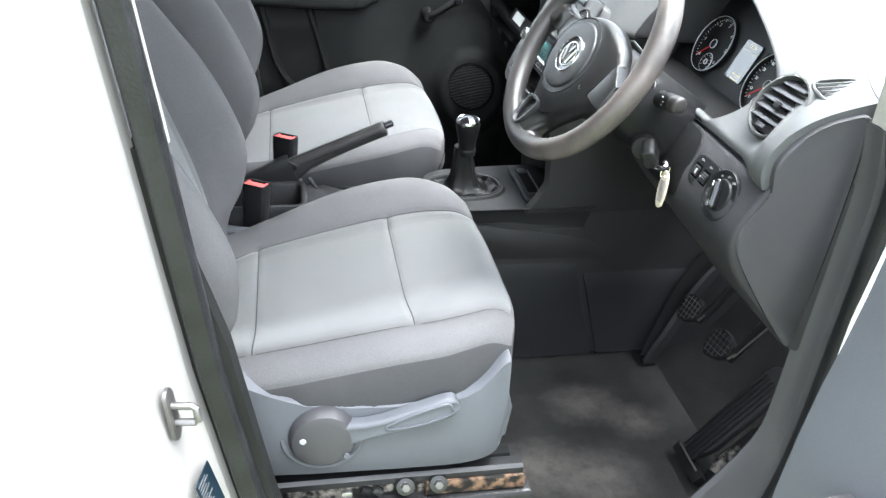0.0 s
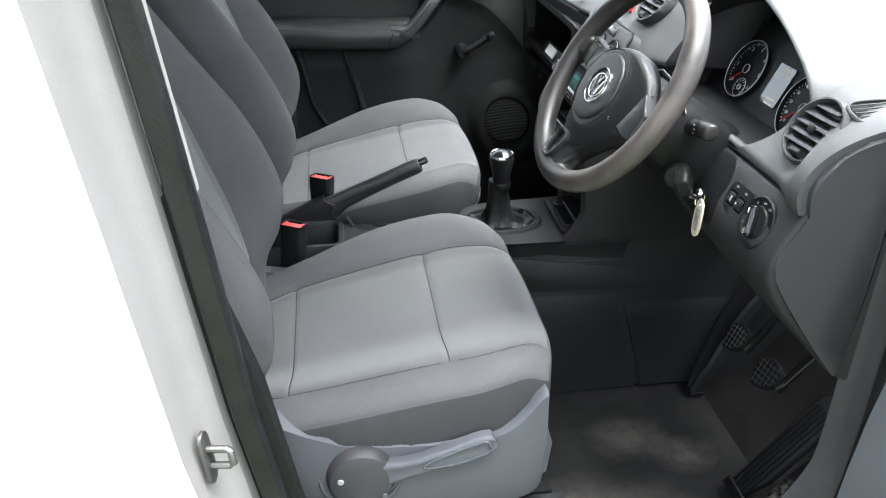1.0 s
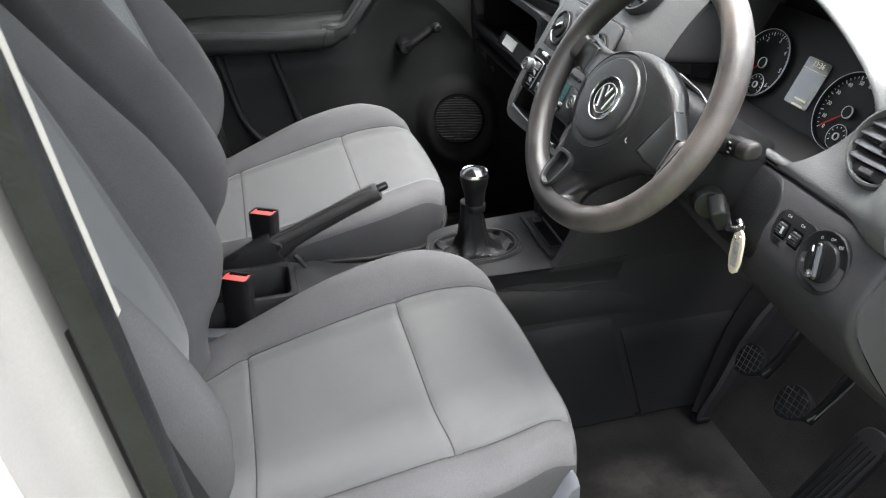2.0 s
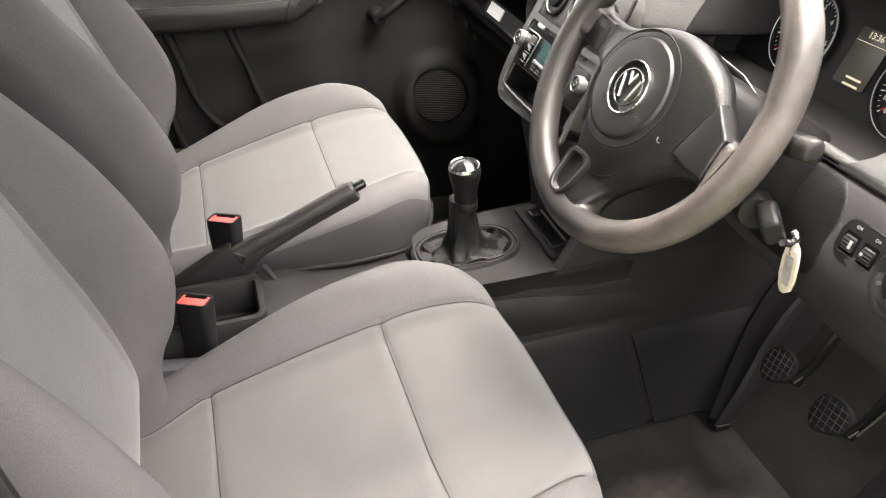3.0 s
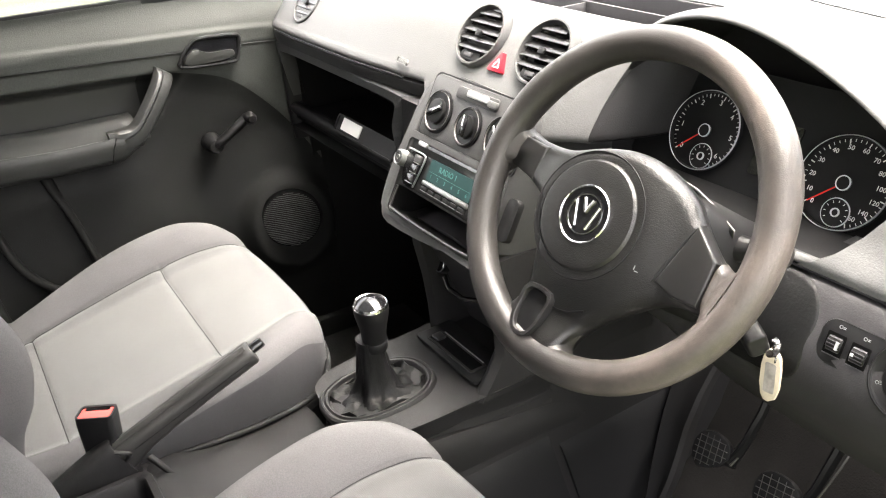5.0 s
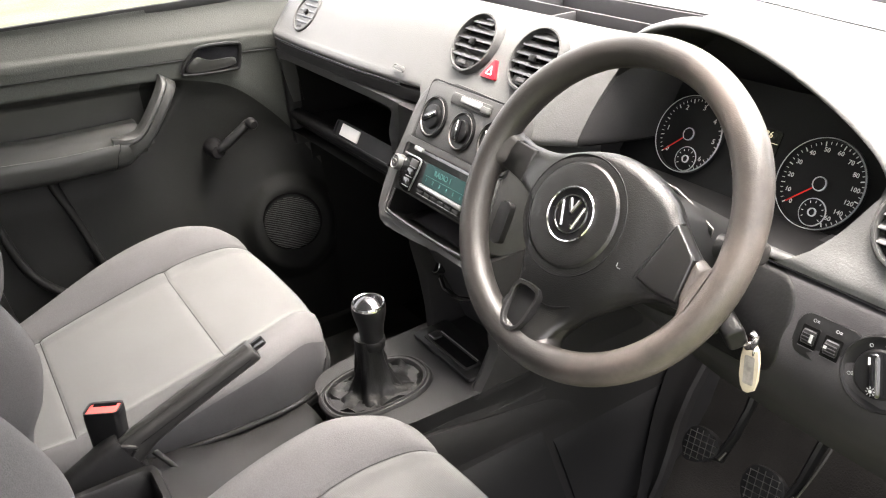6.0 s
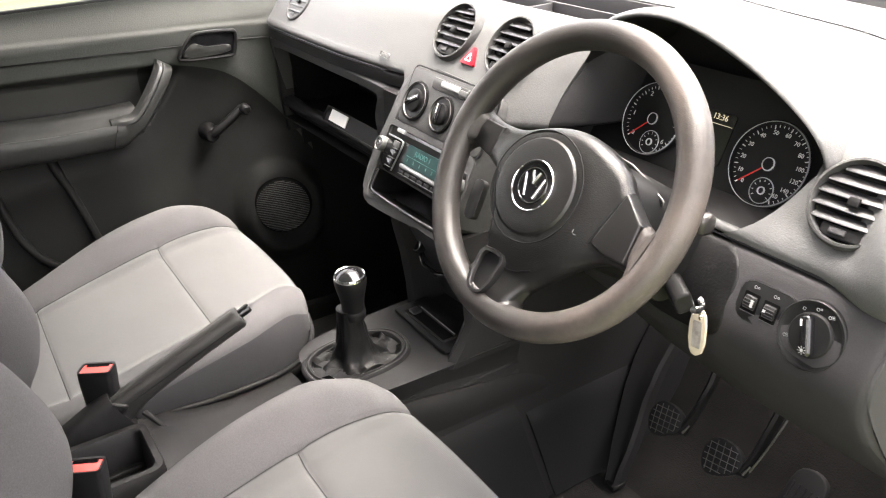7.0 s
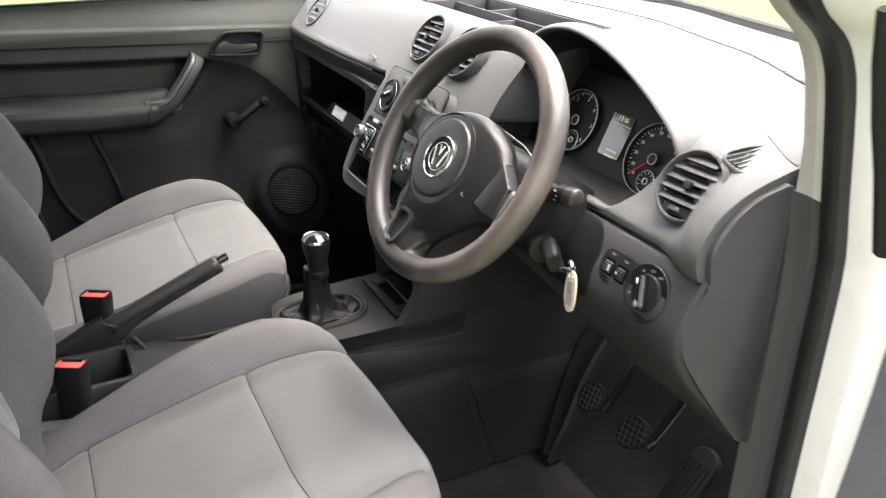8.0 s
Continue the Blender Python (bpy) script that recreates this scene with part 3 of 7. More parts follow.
def door_y(x, z):
    y = 0.790 - 0.018 * ease(0.28, 0.42, x)
    y += 0.040 * ease(1.220, 1.29, z)
    c1 = 1.232 - 0.045 * x
    y += 0.007 * ease(c1 - 0.003, c1 + 0.006, z)
    zc = 1.198 - 0.044 * x
    y += 0.004 * ease(zc + 0.002, zc - 0.004, z)
    # hollow over the armrest, closed by the pull bar
    edge = door_split(x)
    y += 0.034 * ease(1.03, 1.07, z) * ease(edge + 0.004, edge - 0.020, z) * ease(0.085, 0.050, x - (z - 1.06) * 0.85)
    y += 0.008 * ease(edge + 0.030, edge - 0.050, z) * ease(0.05, 0.16, x)
    # the panel swells into the cabin below the armrest and runs out before the crank
    y -= 0.034 * ease(1.05, 0.95, z) * ease(0.16, -0.06, x + 0.35 * (z - 0.95))
    # speaker pod: a low shoulder and the round housing in front of it
    d = math.hypot((x - 0.318) * 0.95, (z - 0.800) * (1.0 if z > 0.80 else 0.55))
    y -= 0.030 * ease(0.200, 0.085, d)
    d = math.hypot(x - 0.318, (z - 0.782) * (1.0 if z > 0.782 else 0.8))
    y -= 0.026 * ease(0.122, 0.085, d)
    y -= 0.02 * ease(0.92, 0.70, z)
    return y


xs = steps(-0.52, 0.42, 118)


def door_sheet(name, x0, x1, z0, z1, mat, label):
    """A piece of the door's lining between two heights, which may follow a curve."""
    n = max(6, round((x1 - x0) / 0.008))
    bm = slab(lambda x, t: (lambda z: Vector((x, door_y(x, z), z)))(z0(x) + (z1(x) - z0(x)) * t), steps(x0, x1, n), steps(0, 1, max(12, round((z1(x0) - z0(x0)) / 0.0075))), lambda p: Vector((p.x, 0.842, p.z)))
    part(name, bm, mat, pdoor, label, sharp=50)


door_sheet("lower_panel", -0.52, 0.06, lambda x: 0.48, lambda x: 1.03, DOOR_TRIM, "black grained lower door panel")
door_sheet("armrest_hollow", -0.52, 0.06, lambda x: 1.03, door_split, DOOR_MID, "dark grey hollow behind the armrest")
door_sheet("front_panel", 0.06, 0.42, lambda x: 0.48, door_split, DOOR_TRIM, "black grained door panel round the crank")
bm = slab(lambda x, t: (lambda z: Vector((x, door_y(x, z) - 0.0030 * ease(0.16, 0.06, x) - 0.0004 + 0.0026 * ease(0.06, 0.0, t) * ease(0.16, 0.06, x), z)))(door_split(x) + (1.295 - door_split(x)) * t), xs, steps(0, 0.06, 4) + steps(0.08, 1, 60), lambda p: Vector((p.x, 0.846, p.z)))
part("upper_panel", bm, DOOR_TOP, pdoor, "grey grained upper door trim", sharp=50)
part("door_shell", span((-0.52, 0.847, 0.40), (0.50, 0.88, 1.27), 0.01), PAINT, pdoor, "white painted outer door skin")
part("window_strip", span((-0.52, 0.835, 1.284), (0.44, 0.852, 1.302), 0.004), RUBBER, pdoor)
pg = part("window_pane", rings([[(x, 0.850, 1.28), (x, 0.854, 1.28), (x, 0.80, 1.76), (x, 0.796, 1.76)] for x in (-0.50, 0.20, 0.42)]), GLASS, pdoor)
pg.visible_shadow = False


# armrest with a long hollow in its top, pull bar, handle and window crank
def arm_section(x):
    k = ease(0.022, -0.045, x) * ease(-0.36, -0.27, x)
    back = 1.086 + 0.010 * ease(-0.10, -0.30, x)
    top = 1.067 + 0.014 * ease(-0.10, -0.34, x)
    low = 1.014 + 0.022 * ease(-0.02, 0.03, x) + 0.010 * ease(-0.10, -0.34, x)
    return [(x, 0.815, back), (x, 0.792, back + 0.001), (x, 0.781, back - 0.002), (x, 0.773, back - 0.008 - 0.004 * k), (x, 0.762, top - 0.014 * k), (x, 0.745, top - 0.017 * k), (x, 0.733, top - 0.010 * k),
            (x, 0.726, top - 0.001), (x, 0.721, top), (x, 0.7165, top - 0.006), (x, 0.716, top - 0.018), (x, 0.719, low + 0.014), (x, 0.728, low + 0.003), (x, 0.745, low - 0.004), (x, 0.815, low - 0.012)]


part("armrest", rings([arm_section(x) for x in steps(-0.52, -0.045, 26) + steps(-0.038, 0.030, 10)]), DOOR_MID, pdoor, "moulded armrest with a long shallow hollow", sharp=60)
part("armrest_joint", tube([(x, y - 0.0006, z) for x, y, z in ((-0.020, 0.7215, 1.0675), (-0.024, 0.716, 1.058), (-0.030, 0.716, 1.045), (-0.034, 0.719, 1.028), (-0.036, 0.728, 1.017))], 0.0012, 5), BLACK, pdoor)
PULL = chaikin([(-0.030, 0.7325, 1.051), (-0.005, 0.7320, 1.053), (0.022, 0.733, 1.060), (0.041, 0.735, 1.078), (0.066, 0.740, 1.108), (0.090, 0.750, 1.137), (0.106, 0.766, 1.156), (0.111, 0.790, 1.163)], 2, False)
rows = []
for i, p in enumerate(PULL):
    t = i / (len(PULL) - 1)
    w, dp = 0.026 - 0.010 * ease(0.0, 0.45, t) + 0.002 * ease(0.6, 1.0, t), 0.010 + 0.009 * ease(0.02, 0.28, t)
    d = Vector(PULL[min(i + 1, len(PULL) - 1)]) - Vector(PULL[max(i - 1, 0)])
    d.y = 0
    d.normalize()
    sv = Vector((d.z, 0, -d.x))
    rows.append([Vector(p) + sv * (w * q) + Vector((0, -dp * h, 0)) for q, h in ((-1, -1), (-1, 0.55), (-0.85, 0.85), (-0.55, 0.95), (-0.50, 0.72), (-0.40, 0.72), (-0.34, 1.0), (0.5, 1.0), (0.85, 0.8), (1, 0.4), (1, -1))])
part("pull_bar", rings(rows), DOOR_MID, pdoor, "moulded grey pull bar with a groove", sharp=40)
part("crease", tube([(x, door_y(x, 1.198 - 0.044 * x) - 0.0042, 1.198 - 0.044 * x) for x in steps(-0.52, 0.40, 30)], 0.0012, 5), BLACK, pdoor)
hm = basis((0.208, 0.783, 1.182), (0, -1, 0.0))
outl = chaikin([(-0.066, -0.012), (-0.062, -0.022), (0.050, -0.028), (0.060, -0.024), (0.070, 0.020), (0.064, 0.028), (-0.016, 0.033), (-0.034, 0.026)], 1)
part("handle_bezel", tube([hm @ Vector((x, y, 0.004)) for x, y in outl], 0.0042, 8, closed=True, up=(0, 1, 0)), BLACK, pdoor, "black rounded handle surround")
part("handle_recess", prism(outl, -0.006, 0.0015, hm), GLOSS, pdoor, "deep black handle recess")
lev = chaikin([(-0.056, -0.010), (-0.052, -0.019), (0.050, -0.020), (0.055, -0.008), (0.050, 0.000), (0.006, -0.001), (-0.012, 0.004), (-0.024, 0.012), (-0.036, 0.010)], 2)
part("handle_lever", prism(lev, 0.001, 0.0075, hm, 0.003, 3), DOOR_MID, pdoor, "dark grey paddle lever")
crank = part("window_crank", tube(chaikin([(0.181, 0.775, 0.985), (0.181, 0.760, 0.992), (0.20, 0.753, 1.004), (0.235, 0.752, 1.026), (0.257, 0.752, 1.040)], 2, False), 0.0105, 12), BLACK, pdoor)
part("crank_boss", lathe([(0.0, 0.032), (0.014, 0.031), (0.018, 0.024), (0.020, 0.0), (0.022, -0.01)], basis((0.181, 0.785, 0.990), (0, -1, 0)), 24), BLACK, crank)
part("crank_knob", lathe([(0.0, 0.030), (0.008, 0.029), (0.012, 0.022), (0.0125, 0.006), (0.010, 0.0), (0.0, -0.001)], basis((0.258, 0.752, 1.041), (0, -1, 0)), 20), BLACK, crank)
# speaker grille: fine ribs on a shallow dish within a soft rim
sm = basis((0.306, 0.7120, 0.795), (-0.32, -1, 0.08)) @ Matrix.Scale(0.86, 4)
spk = part("speaker_grille", lathe([(0.0, 0.005), (0.040, 0.004), (0.066, 0.001), (0.078, -0.004), (0.082, -0.012)], sm, 40), VOID_BLACK, pdoor, "round black speaker grille")
bm = bmesh.new()
for j in range(-14, 15):
    py = j * 0.0052
    w = math.sqrt(max(0.0, 0.074 ** 2 - py * py))
    tube([sm @ Vector((w * q, py, 0.0052 - 0.9 * ((w * q) ** 2 + py * py))) for q in steps(-1, 1, 8)], 0.0011, 4, bm)
tagged(part("grille_ribs", bm, GAITER, spk), kind="stuff")


# map pocket: two slanting ribs with a sunken panel between them
def pocket_rib(name, pts, r):
    part(name, tube(chaikin([(x, door_y(x, z) - 0.003, z) for x, z in pts], 2, False), r, 10, flat=0.7), DOOR_TRIM, pdoor, sharp=80)


pocket_rib("pocket_rib", [(-0.160, 1.012), (-0.150, 0.975), (-0.135, 0.928), (-0.115, 0.845), (-0.095, 0.76), (-0.070, 0.66)], 0.012)
pocket_rib("pocket_rib", [(-0.296, 1.022), (-0.280, 0.975), (-0.266, 0.900), (-0.252, 0.845), (-0.215, 0.790), (-0.150, 0.745), (-0.06, 0.70)], 0.013)
pocket_rib("pocket_rib", [(-0.345, 0.98), (-0.325, 0.898), (-0.304, 0.744), (-0.28, 0.62)], 0.013)


# ---------------------------------------------------------------- seats
def cushion_top(x, u, driver):
    z = table(x, [(-0.42, 0.762), (-0.36, 0.775), (-0.28, 0.792), (-0.16, 0.818), (-0.04, 0.845), (0.04, 0.862), (0.10, 0.868), (0.135, 0.862)])
    env = table(x, [(-0.42, 0.12), (-0.36, 0.25), (-0.26, 0.55), (-0.12, 1.0), (0.0, 0.95), (0.07, 0.55), (0.13, 0.15)])
    sag = 0.006 * (1 - (u / 0.18) ** 2 if abs(u) < 0.18 else 0)
    if u > 0:
        return z + 0.056 * env * ease(0.150, 0.228, u) - sag
    if driver:
        return z + table(x, [(-0.36, 0.040), (-0.26, 0.044), (-0.10, 0.038), (0.0, 0.030), (0.10, 0.018)]) * ease(0.05, 0.225, -u) - sag
    return z + (0.004 + 0.024 * (1 - 0.45 * ease(0.0, 0.14, x))) * ease(0.150, 0.228, -u) - sag


def seam_dip(x, u, out):
    """Stitched grooves round the centre panel: out is where its outer seam lies."""
    d = 0.0
    c = 0.175 if u > 0 else out
    d += 0.0042 * math.exp(-((abs(u) - c) / 0.0045) ** 2)
    if -out - 0.003 < u < 0.178:
        d += 0.0048 * math.exp(-((x + 0.046) / 0.0050) ** 2) + 0.004 * math.exp(-((x + 0.288) / 0.0045) ** 2)
    return d


def seat_cushion(seat, y0):
    half, driver = 0.262, y0 < 0
    out = 0.208 if driver else 0.175
    us = steps(-half, half, 64)
    us += [c + d for c in (-out, 0.175) for d in (-0.0045, -0.002, 0, 0.002, 0.0045)]
    us = sorted(set(round(u, 5) for u in us))
    xs = sorted(set(round(v, 5) for v in steps(-0.415, 0.10, 62) + [c + d for c in (-0.046, -0.288) for d in (-0.0045, -0.002, 0, 0.002, 0.0045)]))
    bm_in, bm_side = bmesh.new(), bmesh.new()

    def place(x, u):
        edge = half - 0.035 * ease(-0.02, 0.13, x) - 0.01 * ease(-0.20, -0.36, x)
        k = (u - 0.026 * ease(-0.285, -0.385, x) * max(0.0, 1 - abs(abs(u) - 0.175) / 0.087) * (1 if u > 0 else -1)) / half
        bow = 0.030 * (1 - abs(k) ** 2.6) * ease(-0.10, 0.10, x)
        roll = (0.030 if u > 0 else 0.013) * max(0.0, (abs(k) - 0.90) / 0.10) ** 2
        z = cushion_top(x, u, driver) - seam_dip(x, u, out) - roll - 0.016 * max(0.0, (x - 0.055) / 0.045) ** 2
        return Vector((x + bow, y0 + k * edge, z))

    cache = {}

    def vert(bm, key, co):
        k = (id(bm), key)
        if k not in cache:
            cache[k] = bm.verts.new(co)
        return cache[k]

    for i in range(len(xs) - 1):
        for j in range(len(us) - 1):
            mid = ((xs[i] + xs[i + 1]) / 2, (us[j] + us[j + 1]) / 2)
            bm = bm_in if -out < mid[1] < 0.175 else bm_side
            q = [vert(bm, (a, b), place(xs[a], us[b])) for a, b in ((i, j), (i + 1, j), (i + 1, j + 1), (i, j + 1))]
            bm.faces.new(q)
    # sides and nose hang down to the base
    rim = [(i, 0) for i in range(len(xs))] + [(len(xs) - 1, j) for j in range(1, len(us))] + [(i, len(us) - 1) for i in range(len(xs) - 2, -1, -1)]
    rows = []
    for (i, j) in rim:
        p = place(xs[i], us[j])
        nx, ny = (1.0 if i == len(xs) - 1 else 0.0), (-1.0 if j == 0 else 1.0 if j == len(us) - 1 else 0.0)
        if nx and ny:
            nx, ny = 0.6, ny * 0.6
        n = Vector((nx, ny, 0))
        low = 0.722
        fold = 0.0
        if driver and j == 0 and p.x < -0.10:
            fold = 0.0035 * ease(-0.10, -0.26, p.x) * math.sin(62 * p.x + 0.6) + 0.002 * math.sin(140 * p.x)
        rows.append([p, p + n * 0.0035 + Vector((0, 0, -0.003)), p + n * 0.0018 + Vector((0, 0, -0.0055)), p + n * 0.0055 + Vector((0, 0, -0.009)), p + n * 0.008 + Vector((0, 0, -0.020)),
                     Vector((p.x, p.y, p.z * 0.6 + low * 0.4)) + n * (0.009 + 0.002 * math.sin(31 * p.x) + fold), Vector((p.x, p.y, p.z * 0.25 + low * 0.75)) + n * (0.004 + 0.0015 * math.sin(47 * p.x) - 1.3 * fold), Vector((p.x, p.y, low)) + n * 0.0])
        if j == 0:
            rows[-1][1:4] = [p + n * d + Vector((0, 0, -h)) for d, h in ((0.004, 0.004), (0.006, 0.009), (0.007, 0.014))]
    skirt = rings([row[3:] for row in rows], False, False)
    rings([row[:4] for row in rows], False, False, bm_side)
    part("cushion_skirt", skirt, CLOTH_SKIRT, seat, "grey cloth cushion side, coloured darker for its shade", sharp=60)
    part("cushion", bm_side, CLOTH_SIDE, seat, "plain grey cloth cushion with raised side bolsters", sharp=60)
    part("cushion_insert", bm_in, CLOTH, seat, "light grey woven cloth centre panel", sharp=60)
    up = Vector((0, 0, 0.0004))
    for pts in ([place(-0.046, u) + up for u in steps(-out, 0.174, 40)], [place(x, -out) + up for x in steps(-0.410, 0.088, 50)], [place(x, 0.175) + up for x in steps(-0.410, 0.088, 50)], [place(-0.288, u) + up for u in steps(-out, 0.174, 40)]):
        part("seam", tube(pts, 0.0009, 5), SEAM, seat)


BACK = [(0.76, -0.008), (0.81, 0.004), (0.86, 0.034), (0.90, 0.072), (0.97, 0.112), (1.05, 0.118), (1.14, 0.106), (1.20, 0.088), (1.26, 0.070), (1.36, 0.045), (1.46, 0.025)]
MIDDLE = [(0.75, -0.066), (0.79, -0.049), (0.836, -0.016), (0.88, 0.006), (0.98, 0.017), (1.07, 0.020), (1.18, 0.026), (1.30, 0.030), (1.45, 0.02)]


def seat_back(seat, y0):
    half = 0.256
    us = sorted(set(round(u, 5) for u in steps(-half, half, 56) + [s * (0.150 + d) for s in (-1, 1) for d in (-0.004, -0.0018, 0, 0.0018, 0.004)]))
    zs = sorted(set(round(v, 5) for v in steps(0.755, 1.46, 60)))
    lean = math.tan(radians(19.8))
    bm_in, bm_side = bmesh.new(), bmesh.new()

    def place(z, u):
        w = table(z, [(0.75, 0.232), (0.92, 0.250), (1.10, 0.256), (1.30, 0.236), (1.46, 0.19)])
        k = u / half
        a = abs(u)
        outer = y0 < 0 and u < 0
        bol = (table(z, BACK) + (table(z, [(0.80, 0.008), (0.87, 0.014), (0.95, 0.002)]) if outer else 0.0)) * ease(0.135, 0.205, a)
        mid = table(z, MIDDLE) * (1 - ease(0.135, 0.205, a)) + 0.004 * math.cos(u * 10)
        roll = (0.048 if outer else 0.075) * max(0.0, (abs(k) - 0.86) / 0.14) ** 2.2
        dip = 0.006 * math.exp(-((a - 0.150) / 0.0035) ** 2)
        top = 0.05 * ease(1.40, 1.46, z)
        off = bol + mid - roll - dip - top
        return Vector((-0.345 - (z - 0.80) * lean + off * 0.97, y0 + k * w, z + off * 0.10))

    cache = {}
    for i in range(len(zs) - 1):
        for j in range(len(us) - 1):
            bm = bm_in if abs((us[j] + us[j + 1]) / 2) < 0.150 else bm_side
            q = []
            for a, b in ((i, j), (i + 1, j), (i + 1, j + 1), (i, j + 1)):
                key = (id(bm), a, b)
                if key not in cache:
                    cache[key] = bm.verts.new(place(zs[a], us[b]))
                q.append(cache[key])
            bm.faces.new(q)
    rim = [(i, 0) for i in range(len(zs))] + [(len(zs) - 1, j) for j in range(1, len(us))] + [(i, len(us) - 1) for i in range(len(zs) - 2, -1, -1)]
    rows = []
    for (i, j) in rim:
        p = place(zs[i], us[j])
        b = Vector((-0.440 - (zs[i] - 0.80) * lean, y0 + (p.y - y0) * 0.93, p.z - 0.01))
        rows.append([p, p.lerp(b, 0.12) + Vector((0, math.copysign(0.006, us[j]), 0)), p.lerp(b, 0.5) + Vector((0, math.copysign(0.006, us[j]), 0)), b])
    rings(rows, False, False, bm_side)
    part("backrest", bm_side, CLOTH_SIDE, seat, "plain grey cloth backrest with deep side bolsters", sharp=60)
    part("backrest_insert", bm_in, CLOTH, seat, "light grey woven cloth back panel", sharp=60)
    part("back_shell", rings([[(-0.452 - (z - 0.80) * lean, y0 + s * w, z) for s in steps(-1, 1, 8)] + [(-0.475 - (z - 0.80) * lean, y0 + s * w, z) for s in steps(1, -1, 8)]
                              for z, w in ((0.74, 0.215), (0.95, 0.232), (1.15, 0.237), (1.30, 0.217), (1.44, 0.175))]), SEAT_PLASTIC, seat)


def seat_base(seat, y0, lever):
    s = -1 if lever else 1
    for side in (-1, 1):
        y = y0 + side * 0.257
        rows = []
        form = ((-0.36, 0.850, 0.655), (-0.306, 0.834, 0.646), (-0.26, 0.808, 0.642), (-0.212, 0.787, 0.639), (-0.14, 0.777, 0.637), (-0.07, 0.773, 0.635), (0.0, 0.775, 0.634), (0.03, 0.783, 0.635), (0.052, 0.797, 0.638), (0.070, 0.815, 0.640), (0.084, 0.832, 0.644), (0.092, 0.838, 0.650), (0.097, 0.840, 0.662), (0.099, 0.840, 0.680))
        for x, zt, zb in form if lever and side < 0 else ((-0.36, 0.800, 0.62), (-0.30, 0.790, 0.605), (-0.24, 0.765, 0.600), (-0.17, 0.752, 0.597), (-0.08, 0.738, 0.597), (0.0, 0.742, 0.600), (0.04, 0.756, 0.602), (0.066, 0.764, 0.604), (0.084, 0.768, 0.610), (0.094, 0.769, 0.622), (0.100, 0.768, 0.645), (0.102, 0.766, 0.680)):
            t = 0.010 * ease(0.108, 0.05, x)
            rows.append([(x, y - side * 0.02, zt), (x, y + side * (t - 0.004), zt), (x, y + side * (t + 0.004), zt - 0.006), (x, y + side * (t + 0.012), (zt + zb) / 2), (x, y + side * (t + 0.006), zb + 0.02),
                         (x, y + side * t, zb), (x, y - side * 0.02, zb)])
        part("side_valance", rings(rows), SEAT_PLASTIC if lever else CONSOLE, seat, "moulded grey plastic seat valance" if lever else "dark moulded seat valance", sharp=40)
    part("front_valance", rings([[(0.085, y, 0.64), (0.112, y, 0.66), (0.118, y, 0.72), (0.10, y, 0.785), (0.07, y, 0.785)] for y in steps(y0 - 0.235, y0 + 0.235, 6)]), SEAT_PLASTIC, seat)
    part("pan", span((-0.38, y0 - 0.22, 0.70), (0.07, y0 + 0.22, 0.76), 0.01), BLACK, seat)
    for side in (-1, 1):
        y = y0 + side * 0.215
        part("runner", rings([[(x, y - 0.022, 0.545), (x, y - 0.022, 0.583), (x, y - 0.013, 0.590), (x, y - 0.010, 0.607), (x, y + 0.010, 0.607), (x, y + 0.013, 0.590), (x, y + 0.022, 0.583), (x, y + 0.022, 0.545)] for x in (-0.36, 0.128)]), BLACK, seat, "black greasy seat runner")
        part("runner_foot", span((-0.30, y - 0.03, 0.43), (-0.22, y + 0.03, 0.548), 0.004), BLACK, seat)
        part("runner_foot", span((0.03, y - 0.03, 0.43), (0.10, y + 0.03, 0.548), 0.004), BLACK, seat)
    part("riser", span((-0.36, y0 - 0.19, 0.43), (0.06, y0 + 0.19, 0.545), 0.01), BLACK, seat)
    if lever:
        m = basis((-0.187, y0 - 0.268, 0.726), (0, -1, 0.03)) @ Matrix.Scale(0.93, 4) @ Matrix.Rotation(radians(-3.5), 4, "Z")
        hub = part("lever_hub", lathe([(0.0, 0.030), (0.040, 0.029), (0.050, 0.025), (0.0555, 0.016), (0.0575, 0.0), (0.058, -0.02)], m, 44), DASH_LOW, seat, "dark grey round lever boss")
        part("hub_ridge", tube([m @ Vector((0.066 * math.cos(q), 0.066 * math.sin(q), 0.008)) for q in steps(math.pi * 1.02, math.pi * 2.05, 24)], 0.0045, 8), SEAT_PLASTIC, hub, "moulded ridge round the boss")
        part("hub_screw", lathe([(0.0, 0.0318), (0.0045, 0.0314), (0.0055, 0.029)], m @ Matrix.Translation((-0.033, 0.006, 0)), 14), GREYBTN, hub)
        part("hub_screw", lathe([(0.0, 0.0318), (0.0045, 0.0314), (0.0055, 0.029)], m @ Matrix.Translation((0.038, -0.026, 0)), 14), SEAT_PLASTIC, hub)
        rows = []
        for lx, ly, w, d in ((0.015, 0.006, 0.030, 0.024), (0.04, 0.013, 0.023, 0.028), (0.07, 0.022, 0.0165, 0.031), (0.10, 0.031, 0.0155, 0.032), (0.13, 0.041, 0.0175, 0.032), (0.16, 0.051, 0.0190, 0.031),
                             (0.185, 0.060, 0.0195, 0.030), (0.200, 0.065, 0.0185, 0.029), (0.210, 0.069, 0.0145, 0.028), (0.214, 0.070, 0.008, 0.027)):
            rows.append([(lx - 0.42 * q, ly + 0.9 * q, h) for q, h in ((-w, d - 0.022), (-w * 1.02, d - 0.008), (-w * 0.92, d - 0.003), (-w * 0.65, d), (-w * 0.5, d - 0.001), (w * 0.5, d - 0.001), (w * 0.65, d), (w * 0.92, d - 0.003), (w * 1.02, d - 0.008), (w, d - 0.022))])
